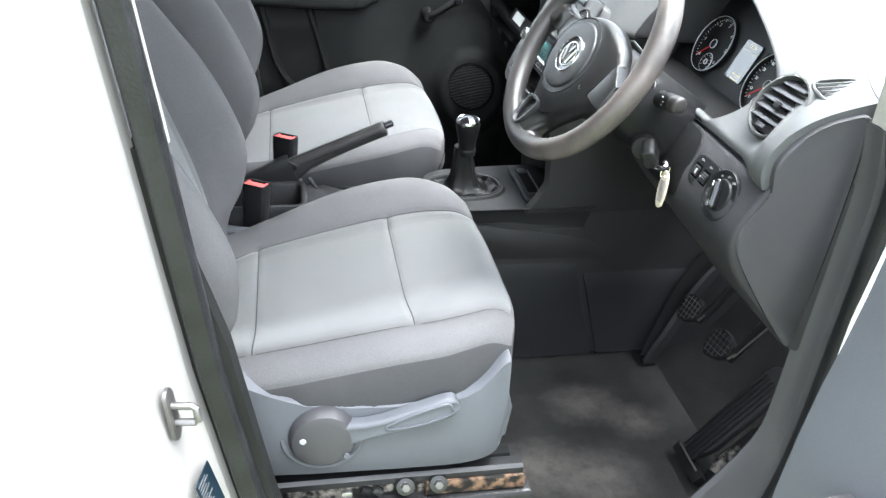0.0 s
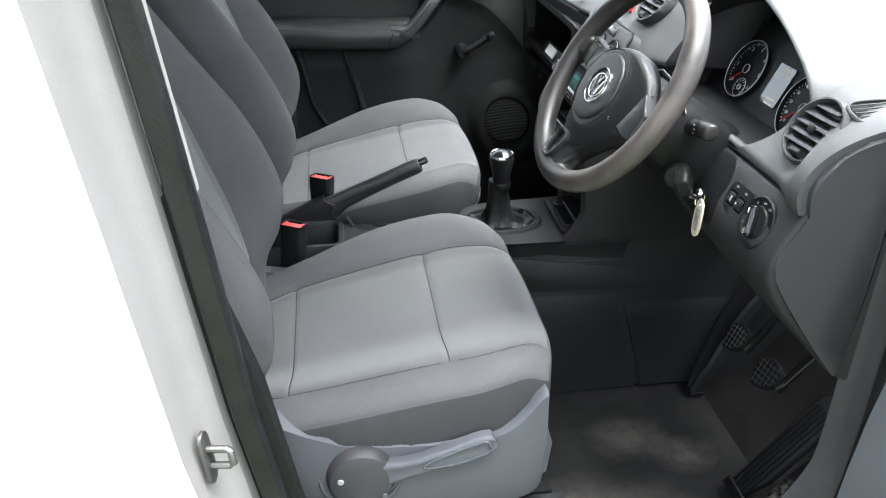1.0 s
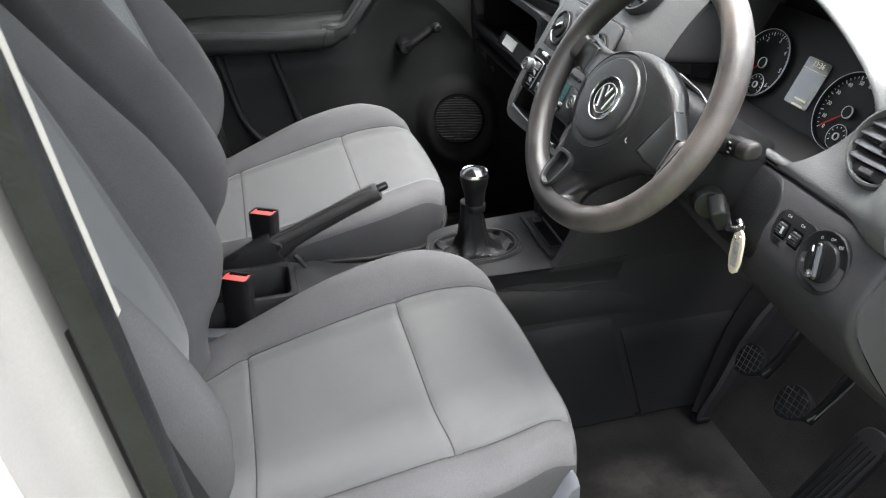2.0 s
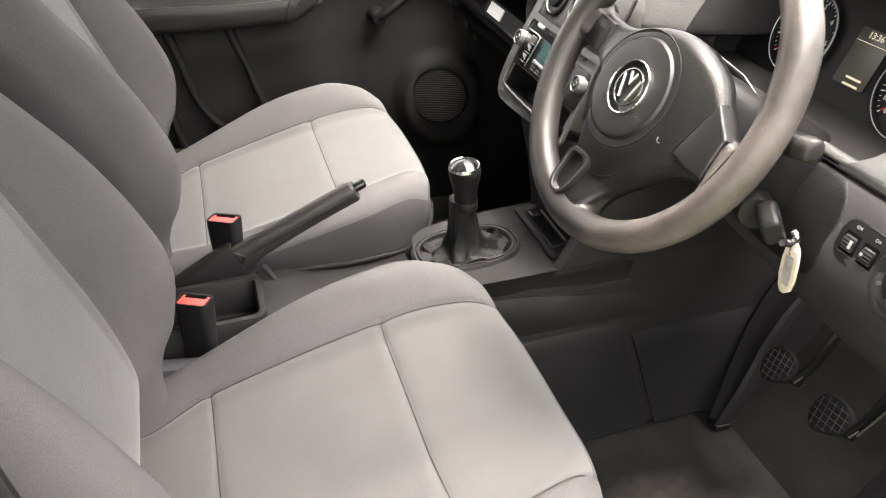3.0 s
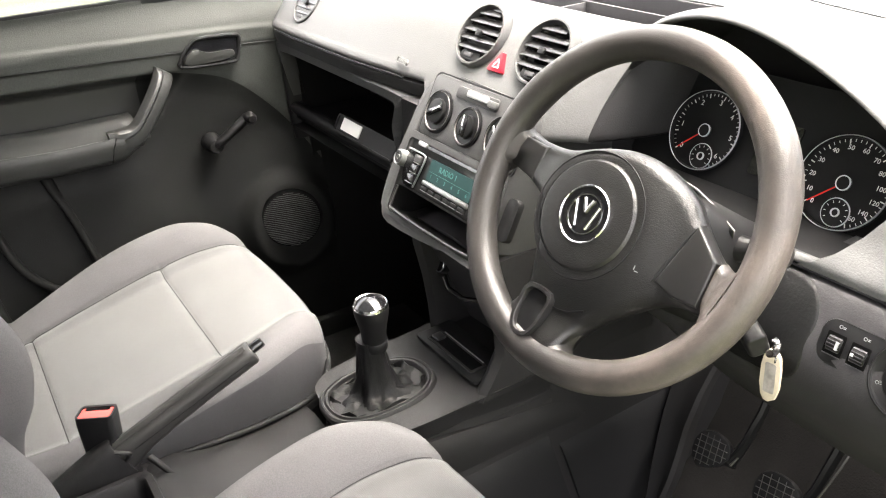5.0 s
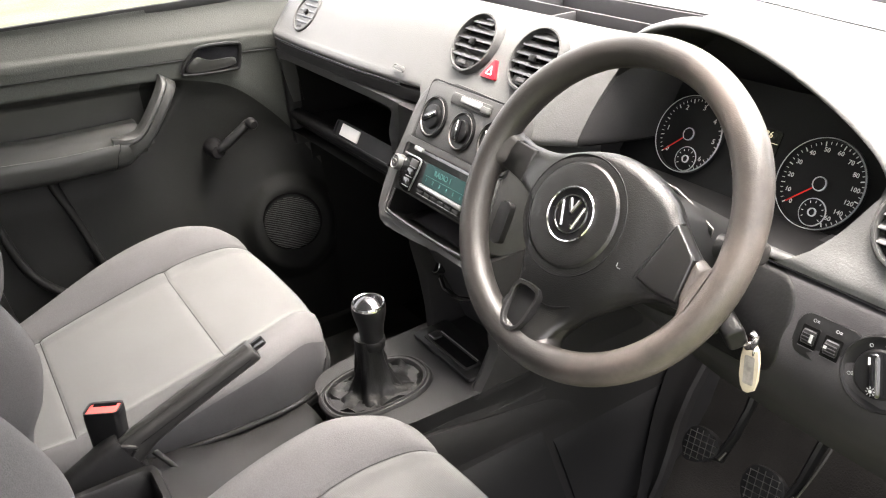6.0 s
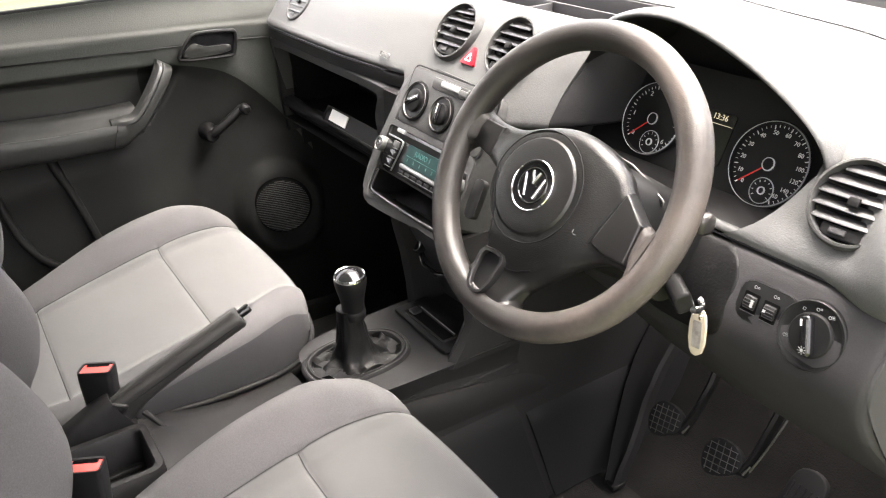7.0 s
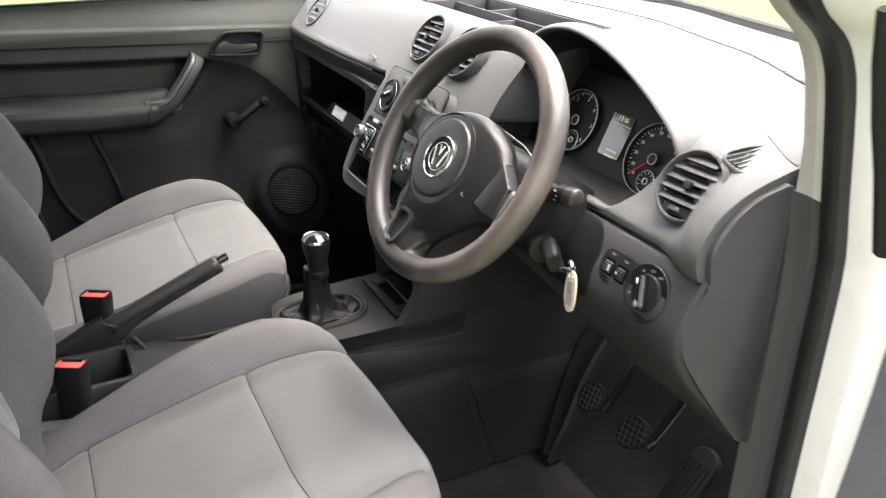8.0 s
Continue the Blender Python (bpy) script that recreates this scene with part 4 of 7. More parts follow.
        lev = part("height_lever", rings(rows, m=m), SEAT_PLASTIC, seat, "long grey plastic height lever", sharp=70)
        part("lever_grip", tube([m @ Vector(p) for p in chaikin([(0.098, 0.028, 0.0325), (0.150, 0.035, 0.0325), (0.190, 0.049, 0.0310), (0.206, 0.058, 0.0295), (0.200, 0.077, 0.0295), (0.182, 0.074, 0.0310), (0.145, 0.060, 0.0325), (0.098, 0.036, 0.0325)], 2)], 0.0017, 6, closed=True), SEAT_PLASTIC, lev)
        yr = y0 - 0.250
        part("rail_strip", span((-0.02, yr - 0.010, 0.560), (0.150, yr + 0.006, 0.588), 0.002), RUST, seat, "rust-brown grease on the seat rail")
        part("outer_rail", rings([[(x, yr - 0.020, 0.500), (x, yr - 0.020, 0.545), (x, yr - 0.014, 0.554), (x, yr - 0.004, 0.557), (x, yr + 0.014, 0.557), (x, yr + 0.014, 0.500)] for x in (-0.30, 0.160)]), RAIL, seat, "glossy black seat rail")
        part("upper_rail", rings([[(x, yr - 0.004, 0.588), (x, yr - 0.004, 0.600), (x, yr + 0.002, 0.605), (x, yr + 0.020, 0.605), (x, yr + 0.020, 0.588)] for x in (-0.30, 0.145)]), RAIL, seat, "glossy black sliding rail")
        part("rail_web", span((-0.30, yr + 0.002, 0.550), (-0.02, yr + 0.014, 0.590), 0.002), WORN, seat, "greasy scratched rail side")
        for k, x in enumerate((-0.150, -0.118, -0.100)):
            part("rail_clip", box((0.018, 0.010, 0.012), Matrix.Translation((x, yr - 0.002, 0.572 + 0.004 * (k % 2))) @ Matrix.Rotation(radians(20 * k), 4, "Y"), 0.002), (STEEL, BLACK, VENT)[k], seat)
        for x in (-0.055, 0.000):
            bolt = part("rail_bolt", lathe([(0.0, 0.010), (0.007, 0.0095), (0.0085, 0.006), (0.0090, 0.003), (0.0125, 0.0025), (0.0130, 0.0)], basis((x, yr - 0.010, 0.586), (0, -1, 0.4)), 6), DULL_STEEL, seat)
            part("washer", lathe([(0.009, 0.0035), (0.0150, 0.003), (0.0155, 0.0), (0.0155, -0.01)], basis((x, yr - 0.010, 0.586), (0, -1, 0.4)), 24), VENT, bolt)


Y_DRIVER, Y_PASSENGER = -0.361, 0.378
dseat = thing("driver_seat", (-0.12, Y_DRIVER, 0.435), "grey cloth driver's seat with a plastic height lever on its side", "seat", "front seats")
seat_cushion(dseat, Y_DRIVER), seat_back(dseat, Y_DRIVER), seat_base(dseat, Y_DRIVER, True)
pseat = thing("passenger_seat", (-0.12, Y_PASSENGER, 0.435), "grey cloth passenger seat beside the closed door", "seat", "front seats")
seat_cushion(pseat, Y_PASSENGER), seat_back(pseat, Y_PASSENGER), seat_base(pseat, Y_PASSENGER, False)
pseat.location.x += 0.015
# piping low on the passenger seat's skirt
part("skirt_piping", tube(chaikin([(-0.32, Y_PASSENGER - 0.270, 0.786), (-0.17, Y_PASSENGER - 0.273, 0.777), (-0.06, Y_PASSENGER - 0.273, 0.768), (0.04, Y_PASSENGER - 0.270, 0.770), (0.085, Y_PASSENGER - 0.262, 0.782), (0.108, Y_PASSENGER - 0.240, 0.810), (0.116, Y_PASSENGER - 0.20, 0.822)], 2, False), 0.0050, 10), RUBBER, pseat, "black piping along the foot of the seat cover")


# ---------------------------------------------------------------- buckles, handbrake, console
def buckle(at, m, label):
    b = thing("seat_belt_buckle", at, label, "buckle", "seat belt buckles")
    rows = [[(x, y, z) for x, y in rounded(w, d, 0.008, 4)] for z, w, d in ((-0.18, 0.044, 0.018), (-0.11, 0.046, 0.022), (-0.085, 0.050, 0.028), (-0.02, 0.057, 0.033), (-0.004, 0.058, 0.034), (0.0, 0.056, 0.032))]
    part("housing", rings(rows, m=m), BLACK, b)
    part("release_button", prism(rounded(0.050, 0.026, 0.004, 4, 0, -0.001), -0.004, 0.0035, m, 0.0015), RED, b, "bright red release button")
    part("slot", prism(rounded(0.038, 0.0070, 0.002, 4, 0, 0.0075), 0.0, 0.0038, m), VOID_BLACK, b)
    part("button_rim", frame_ring(rounded(0.057, 0.033, 0.007, 4), rounded(0.050, 0.026, 0.004, 4, 0, -0.001), -0.003, 0.0045, m), BLACK, b)
    return b


bk1 = basis((-0.290, -0.082, 0.877), (0.05, 0.06, 1.0), (0.46, 0.89, 0)) @ Matrix.Scale(0.86, 4, (1, 0, 0))
buckle((-0.29, -0.08, 0.70), bk1, "black seat belt buckle with a red button beside the driver's seat")
bk2 = basis((-0.232, 0.094, 0.902), (0.05, 0.08, 1.0), (0.50, 0.87, 0)) @ Matrix.Scale(0.86, 4, (1, 0, 0))
buckle((-0.24, 0.10, 0.70), bk2, "black seat belt buckle with a red button beside the passenger seat")

console = thing("centre_console", (0.1, 0.02, 0.44), "dark grey plastic centre console between the seats", "console")
# front part with the gear lever
top = [(0.076, -0.030), (0.076, 0.070), (0.098, 0.098), (0.14, 0.112), (0.30, 0.122), (0.46, 0.125), (0.46, -0.088), (0.30, -0.084), (0.14, -0.078), (0.098, -0.064)]
top = chaikin(top, 2)
rows = []
for k, (z, grow, rise) in enumerate(((0.44, 0.010, 0), (0.60, 0.006, 0), (0.74, 0.003, 0), (0.755, 0.0, 0), (0.757, -0.003, 0), (0.760, 0.0, 0), (0.795, -0.001, 1), (0.804, -0.004, 1), (0.808, -0.010, 1))):
    cx, cy = 0.24, 0.02
    rows.append([(x + math.copysign(grow, x - cx), y + math.copysign(grow, y - cy), z + rise * (0.030 * (x - 0.10) * (0.5 if x > 0.1 else 1))) for x, y in top])
part("body", rings(rows), CONSOLE, console, sharp=40)
# side cheeks running forward and down into the footwell
part("side_cheek", rings([[(x, -0.090, zt), (x, -0.094, zt - 0.01), (x, -0.097, (zt + zb) / 2), (x, -0.093, zb), (x, -0.07, zb), (x, -0.07, zt)]
                          for x, zt, zb in ((0.02, 0.790, 0.692), (0.20, 0.768, 0.682), (0.42, 0.730, 0.664), (0.60, 0.680, 0.62), (0.80, 0.61, 0.50))]), CONSOLE, console)
part("tunnel_side", rings([[(x, -0.082, zt), (x, -0.088, zt - 0.03), (x, -0.100, 0.64), (x, -0.118, 0.44), (x, -0.05, 0.44), (x, -0.05, zt)] for x, zt in ((0.0, 0.72), (0.10, 0.77), (0.40, 0.78), (0.47, 0.84), (0.98, 0.84))]), CONSOLE, console)
def lean(x, z):
    """The mats' joint slants forward towards the floor."""
    return x + max(0.0, 0.67 - z) * 0.27


for x0, x1, zt, yt in ((0.0, 0.390, 0.672, -0.0985), (0.406, 0.95, 0.644, -0.104)):
    rows = []
    for x in steps(x0, x1, 14):
        w = 0.004 * noise.noise(Vector((x * 9, zt, 0)))
        rows.append([(lean(x, z), y - (w if z < 0.6 else 0), z) for y, z in ((-0.088, zt + 0.018), (yt, zt), (yt - 0.006, zt - 0.03), (yt - 0.012 - w, 0.56), (-0.120, 0.462), (-0.126, 0.440), (-0.10, 0.436), (-0.088, 0.50))])
    part("tunnel_mat", rings(rows), RUBBER, console, "black rubber mat over the tunnel side", sharp=40)
part("mat_joint", rings([[(lean(x, z), y, z) for y, z in ((-0.085, 0.668), (-0.0960, 0.658), (-0.114, 0.452), (-0.09, 0.45))] for x in (0.388, 0.408)]), VOID_BLACK, console, "deep black joint between the mats")
part("far_side", rings([[(x, 0.125, zt), (x, 0.13, zt - 0.03), (x, 0.15, 0.44), (x, 0.08, 0.44), (x, 0.08, zt)] for x, zt in ((0.0, 0.70), (0.10, 0.72), (0.16, 0.78), (0.98, 0.80))]), CONSOLE, console)
# small tray with a slot ahead of the lever
mt = basis((0.300, 0.024, 0.8195), (-0.03, 0, 1), (1, 0, 0))
part("tray_panel", prism(rounded(0.170, 0.070, 0.006, 4, 0.004, 0.004), -0.004, 0.0015, mt, 0.001), BLACK, console, "black panel with a long coin slot")
part("tray_slot", frame_ring(rounded(0.128, 0.032, 0.005, 4, 0.004, -0.006), rounded(0.119, 0.023, 0.003, 4, 0.004, -0.006), 0.0, 0.0042, mt), CONSOLE, console, "raised rim of the slot")
part("slot_floor", prism(rounded(0.120, 0.024, 0.003, 4, 0.004, -0.006), 0.0010, 0.0022, mt), VOID_BLACK, console)
part("slot_edge", tube([mt @ Vector((x, 0.0085, 0.0042)) for x in (-0.050, 0.060)], 0.0013, 6), SILVER, console)
part("tray_switch", prism(rounded(0.020, 0.018, 0.003, 3, -0.047, -0.006), 0.002, 0.0055, mt, 0.001), VENT, console)

gear = thing("gear_lever", (0.155, 0.022, 0.81), "black gear lever with a leatherette gaiter and glossy capped knob", "gear lever")
mg = basis((0.150, 0.022, 0.8085), (-0.03, 0, 1), (1, 0, 0))
ov = [(0.056 * math.copysign(abs(math.cos(a)) ** 0.8, math.cos(a)), 0.080 * math.copysign(abs(math.sin(a)) ** 0.85, math.sin(a))) for a in steps(0, 2 * math.pi, 48)[:-1]]
part("gaiter_ring", rings([[(x * k, y * k, h) for x, y in ov] for k, h in ((1.17, -0.002), (1.16, 0.003), (1.12, 0.0062), (1.09, 0.0064), (1.07, 0.0040), (1.055, 0.0042), (1.03, 0.0075), (0.985, 0.0070), (0.955, 0.002), (0.95, -0.02))], caps=False, m=mg), CONSOLE, gear)
rows = []
for i, (k, h) in enumerate(((0.97, -0.004), (0.91, 0.005), (0.80, -0.003), (0.67, 0.004), (0.53, 0.005), (0.43, 0.016), (0.375, 0.034), (0.345, 0.056), (0.335, 0.080), (0.325, 0.100))):
    row = []
    for j, (x, y) in enumerate(ov):
        a = j / len(ov) * 2 * math.pi
        fold = 1 + (0.07 * math.sin(5 * a + 0.9 * i) + 0.06 * math.sin(11 * a - 1.9 * i) + 0.035 * math.sin(17 * a + 2.3 * i)) * (1 if 0 < i < 8 else 0.0)
        t = h / 0.102 if h > 0 else 0
        wx = x * k * fold
        wy = y * k * fold * (1 - 0.30 * t)
        row.append((wx, wy - 0.004 * t, h + 0.006 * math.sin(6 * a + 1.3 * i) * (1 if 0 < i < 6 else 0)))
    rows.append(row)
part("gaiter", rings(rows, m=mg), GAITER, gear, "creased black leatherette gaiter", sharp=80)
ml = basis((0.150, 0.016, 0.904), (-0.03, -0.06, 1), (1, 0, 0))
part("shaft_collar", lathe([(0.0190, -0.012), (0.0198, -0.004), (0.0198, 0.002), (0.0186, 0.004)], ml, 28), BLACK, gear)
part("knob", lathe([(0.0, 0.002), (0.0180, 0.002), (0.0184, 0.006), (0.0188, 0.016), (0.0205, 0.028), (0.0232, 0.040), (0.0252, 0.050), (0.0260, 0.058), (0.0254, 0.064)], ml, 32), BLACK, gear, "black textured knob")
part("knob_ring", lathe([(0.0254, 0.0625), (0.0254, 0.0660), (0.0240, 0.0690), (0.0230, 0.0685), (0.0230, 0.0625)], ml, 32), CHROME, gear)
part("knob_cap", lathe([(0.0, 0.0765), (0.009, 0.0755), (0.0170, 0.0724), (0.0231, 0.0675), (0.0231, 0.060)], ml, 32), GLOSS, gear, "glossy black cap with a shift pattern")
bm = bmesh.new()
for x in (-0.008, 0.0, 0.008):
    box((0.0012, 0.012, 0.0006), ml @ Matrix.Translation((x, 0, 0.0745)), bm=bm)
box((0.0165, 0.0012, 0.0006), ml @ Matrix.Translation((0, 0, 0.0752)), bm=bm)
part("shift_pattern", bm, WHITE, gear)

hb = thing("handbrake", (-0.25, 0.045, 0.76), "dark grey plastic handbrake lever resting half raised", "handbrake")
a, b = Vector((-0.330, 0.082, 0.800)), Vector((-0.012, 0.044, 0.952))
d = (b - a).normalized()
s = Vector((-d.y, d.x, 0)).normalized()
n = s.cross(d) * -1
if n.z < 0:
    n = -n


def lever_rows(form, power=0.75):
    out = []
    for t, w, up, dn in form:
        c = a + (b - a) * t
        out.append([c + s * (w * math.copysign(abs(math.cos(q)) ** power, math.cos(q))) + n * ((up if math.sin(q) > 0 else dn) * math.copysign(abs(math.sin(q)) ** 0.9, math.sin(q))) for q in steps(0, 2 * math.pi, 28)[:-1]])
    return out


part("boot", rings(lever_rows(((-0.05, 0.019, 0.012, 0.055), (0.10, 0.020, 0.017, 0.060), (0.22, 0.0205, 0.021, 0.060), (0.310, 0.0205, 0.0235, 0.055), (0.336, 0.0202, 0.0240, 0.052), (0.346, 0.0196, 0.0232, 0.050), (0.348, 0.0180, 0.0205, 0.046), (0.335, 0.0172, 0.0185, 0.040)), 0.6)), CONSOLE, hb, "moulded boot with an open rounded mouth", sharp=50)
part("grip", rings(lever_rows(((0.28, 0.0160, 0.012, 0.040), (0.36, 0.0165, 0.012, 0.036), (0.44, 0.0170, 0.0120, 0.026), (0.58, 0.0172, 0.0122, 0.022), (0.75, 0.0168, 0.0122, 0.020), (0.93, 0.0172, 0.0128, 0.020), (0.952, 0.0172, 0.0128, 0.020), (0.961, 0.0155, 0.0110, 0.0175), (0.962, 0.010, 0.007, 0.012)))), GRIP, hb, sharp=50)
part("grip_rib", tube([a + (b - a) * t + n * (0.0108 + 0.0010 * math.sin(math.pi * t)) - s * 0.0035 for t in steps(0.345, 0.945, 16)], 0.0062, 10, flat=0.55, up=tuple(n)), GRIP, hb, "raised rib along the top of the grip", sharp=70)
part("grip_seam", tube([a + (b - a) * t - s * 0.0172 - n * 0.004 for t in steps(0.40, 0.93, 12)], 0.0008, 5), BLACK, hb)
part("boot_hook", tube(chaikin([a + (b - a) * 0.346 - s * 0.0175 + n * 0.012, a + (b - a) * 0.372 - s * 0.0200 + n * 0.002, a + (b - a) * 0.384 - s * 0.0195 - n * 0.004, a + (b - a) * 0.350 - s * 0.0195 - n * 0.010], 2, False), 0.0030, 8), CONSOLE, hb, "small hooked lip of the boot")
part("button", lathe([(0.0075, -0.012), (0.0075, 0.004), (0.0060, 0.007), (0.0, 0.0075)], basis(b - d * 0.002, d, n), 18), GLOSS, hb, "black release button")
part("cover_clip", tube([(-0.184, 0.082, 0.810), (-0.174, 0.056, 0.806), (-0.161, 0.026, 0.798)], [0.0055, 0.0050, 0.003], 8, flat=0.7), BLACK, hb)

# rear console with an open ribbed tray beside the handbrake
tray = thing("console_tray", (-0.25, 0.0, 0.44), "open black storage tray in the rear of the console", "tray")
zt = 0.822
part("rear_body", span((-0.42, -0.088, 0.44), (0.02, 0.100, 0.752), 0.008), CONSOLE, tray)
part("tray_wall", rings([[(x, y, z) for x, y in rounded(w, d, r, 6, -0.306, -0.013)] for w, d, r, z in ((0.236, 0.130, 0.020, 0.740), (0.232, 0.126, 0.020, 0.815), (0.226, 0.120, 0.018, zt), (0.208, 0.102, 0.014, zt), (0.202, 0.096, 0.012, 0.818), (0.196, 0.090, 0.010, 0.762))], caps=False), CONSOLE, tray, sharp=50)
part("tray_floor", span((-0.405, -0.060, 0.752), (-0.206, 0.034, 0.764)), BLACK, tray)
for k in range(4):
    part("rib", span((-0.395, -0.040 + k * 0.018, 0.764), (-0.215, -0.036 + k * 0.018, 0.770), 0.001), CONSOLE, tray)
part("far_ledge", span((-0.42, 0.048, 0.70), (-0.185, 0.110, 0.785), 0.006), CONSOLE, tray)
rows = []
for x, z in ((-0.192, 0.818), (-0.172, 0.815), (-0.150, 0.798), (-0.11, 0.778), (-0.05, 0.768), (0.01, 0.769), (0.06, 0.776)):
    f = min(z, 0.790)
    rows.append([(x, -0.090, 0.72), (x, -0.084, z - 0.020), (x, -0.074, z - 0.004), (x, -0.062, z), (x, 0.020, z), (x, 0.046, (z + f) / 2), (x, 0.070, f), (x, 0.100, f - 0.006), (x, 0.116, f - 0.012), (x, 0.118, 0.72)])
part("front_ramp", rings(rows), CONSOLE, tray, "smooth sloping console top", sharp=50)


# ---------------------------------------------------------------- dashboard
dash = thing("dashboard", (0.6, 0.0, 1.1), "grained grey plastic dashboard with round vents and an open shelf", "dashboard")


def pad_front(dx, lift):
    """Upper pad: flat top, rounded nose, leaning face, small return below."""
    return [(0.515, 1.300), (0.515, 1.332), (0.492 + dx * 0.5, 1.329), (0.462 + dx * 0.8, 1.316), (0.432 + dx, 1.291), (0.408 + dx, 1.262), (0.385 + dx, 1.232),
            (0.368 + dx + lift * 0.55, 1.205 + lift), (0.364 + dx + lift * 0.5, 1.196 + lift), (0.368 + dx + lift * 0.5, 1.188 + lift), (0.42 + dx, 1.185 + lift), (0.515, 1.185 + lift)]


secs = []
for y, dx in ((0.775, -0.020), (0.765, -0.028), (0.745, -0.031), (0.70, -0.032), (0.60, -0.032), (0.40, -0.028), (0.24, -0.014), (0.19, -0.007), (0.178, -0.005), (0.15, 0.0), (0.00, 0.0), (-0.06, 0.004), (-0.10, 0.016), (-0.128, 0.036), (-0.150, 0.052)):
    secs.append([(x, y + (line(z, [(1.185, 0.010), (1.25, 0.008), (1.30, 0.001), (1.335, -0.012)]) if y < -0.12 else 0.0), z) for x, z in chaikin(pad_front(dx, 0.022 if y > 0.185 else 0.0), 2)])
part("upper_pad", rings(secs), DASH_TOP, dash, sharp=45)
last = [Vector(p) for p in secs[-1]]
face = sorted([p for p in last if p.x < 0.512 and 1.19 < p.z], key=lambda p: p.z)
face = [p for i, p in enumerate(face) if not i or p.z - face[i - 1].z > 0.0008]
rows = []
for t in steps(0, 1, 10):
    rows.append([p + Vector((0.0005, 0.0, 0)) * (t == 0) + Vector(((0.575 - p.x) * t, (-0.205 - p.y) * math.sin(t * math.pi / 2) * 0.8 - 0.004 * math.sin(math.pi * min(1, t * 3) / 2), (1.245 - p.z) * 0.10 * t)) for p in face])
part("cluster_cheek", rings(rows, False, False), CONSOLE, dash, "smooth dark side of the cluster recess", sharp=180)


NOSE = [(0.404, 1.157), (0.404, 1.166), (0.413, 1.176), (0.431, 1.190), (0.455, 1.226), (0.477, 1.257), (0.495, 1.270), (0.530, 1.279), (0.580, 1.293), (0.66, 1.319), (0.74, 1.333), (0.80, 1.335)]
TIP = [(0.393, 1.146), (0.388, 1.156), (0.384, 1.170), (0.385, 1.186), (0.396, 1.209), (0.418, 1.231), (0.455, 1.250), (0.510, 1.264), (0.56, 1.274), (0.64, 1.302), (0.74, 1.329), (0.80, 1.334)]


def deck_z(x, y):
    """Height of the dash top: level in the middle, falling away to the driver's corner."""
    level = 1.3325 + 0.012 * max(0.0, x - 0.66)
    fall = ease(-0.38, -0.54, y)
    w = ease(-0.595, -0.668, y)
    return level * (1 - fall) + fall * (line(x, NOSE) * (1 - w) + line(x, TIP) * w)


# top deck, with the open tray left free
bm = slab(lambda y, t: (lambda x: Vector((x, y, deck_z(x, y))))(0.660 + (edge_x(y) - 0.660) * t), steps(0.775, -0.505, 40), steps(0, 1, 8), lambda p: Vector((p.x, p.y, p.z - 0.04)))
part("top_deck", bm, DASH_TOP, dash)
part("top_deck", rings([[(0.514, y, 1.29), (0.514, y, 1.3325), (0.6605, y, 1.3325), (0.6605, y, 1.29)] for y in steps(0.775, 0.305, 8)]), DASH_TOP, dash)
# tray in the top of the dash
part("top_tray", span((0.514, -0.165, 1.235), (0.662, 0.306, 1.245)), BLACK, dash, "open black tray in the top of the dash")
for lo, hi in (((0.514, 0.300, 1.245), (0.662, 0.306, 1.330)), ((0.656, -0.165, 1.245), (0.662, 0.300, 1.330)), ((0.514, -0.165, 1.245), (0.519, 0.300, 1.328)),
               ((0.580, -0.160, 1.245), (0.584, 0.300, 1.326)), ((0.519, 0.050, 1.245), (0.580, 0.054, 1.324)), ((0.584, 0.170, 1.245), (0.656, 0.174, 1.324))):
    part("tray_divider", span(lo, hi, 0.001), DASH_LOW, dash)
# defroster slot: short black slits along a bowed line
def slit_x(y):
    return table(abs(y), [(0.0, 0.785), (0.135, 0.775), (0.286, 0.739), (0.437, 0.705), (0.546, 0.676), (0.75, 0.615)])


for k in range(-16, 19):
    y = k * 0.040
    bm = slab(lambda u, v: (lambda x: Vector((x, u, deck_z(x, u) + 0.0016)))(slit_x(u) + v), steps(y - 0.0185, y + 0.0185, 3), (-0.0036, 0.0036), lambda p: Vector((p.x, p.y, p.z - 0.004)))
    part("defroster_slit", bm, GLOSS, dash)

# cluster hood: a thin arch that runs forward into the deck
ARCH = [(-0.128, 1.150), (-0.130, 1.200), (-0.140, 1.255), (-0.165, 1.305), (-0.205, 1.343), (-0.262, 1.362), (-0.320, 1.363), (-0.378, 1.350), (-0.440, 1.327),
        (-0.498, 1.297), (-0.535, 1.268), (-0.548, 1.235), (-0.535, 1.195), (-0.505, 1.165), (-0.480, 1.152)]
ARCH = chaikin(ARCH, 2, False)


def arch_row(x, grow, flat=0.0, spread=0.0):
    out = []
    for y, z in ARCH:
        cy, cz = -0.338, 1.22
        r = math.hypot(y - cy, z - cz)
        yy, zz = y + (y - cy) / r * grow, z + (z - cz) / r * grow
        if flat and zz > 1.27:
            zz = zz * (1 - flat) + (deck_z(x, yy) + 0.0012) * flat
        yy += (yy - cy) * spread
        out.append((x, yy, zz))
    return out


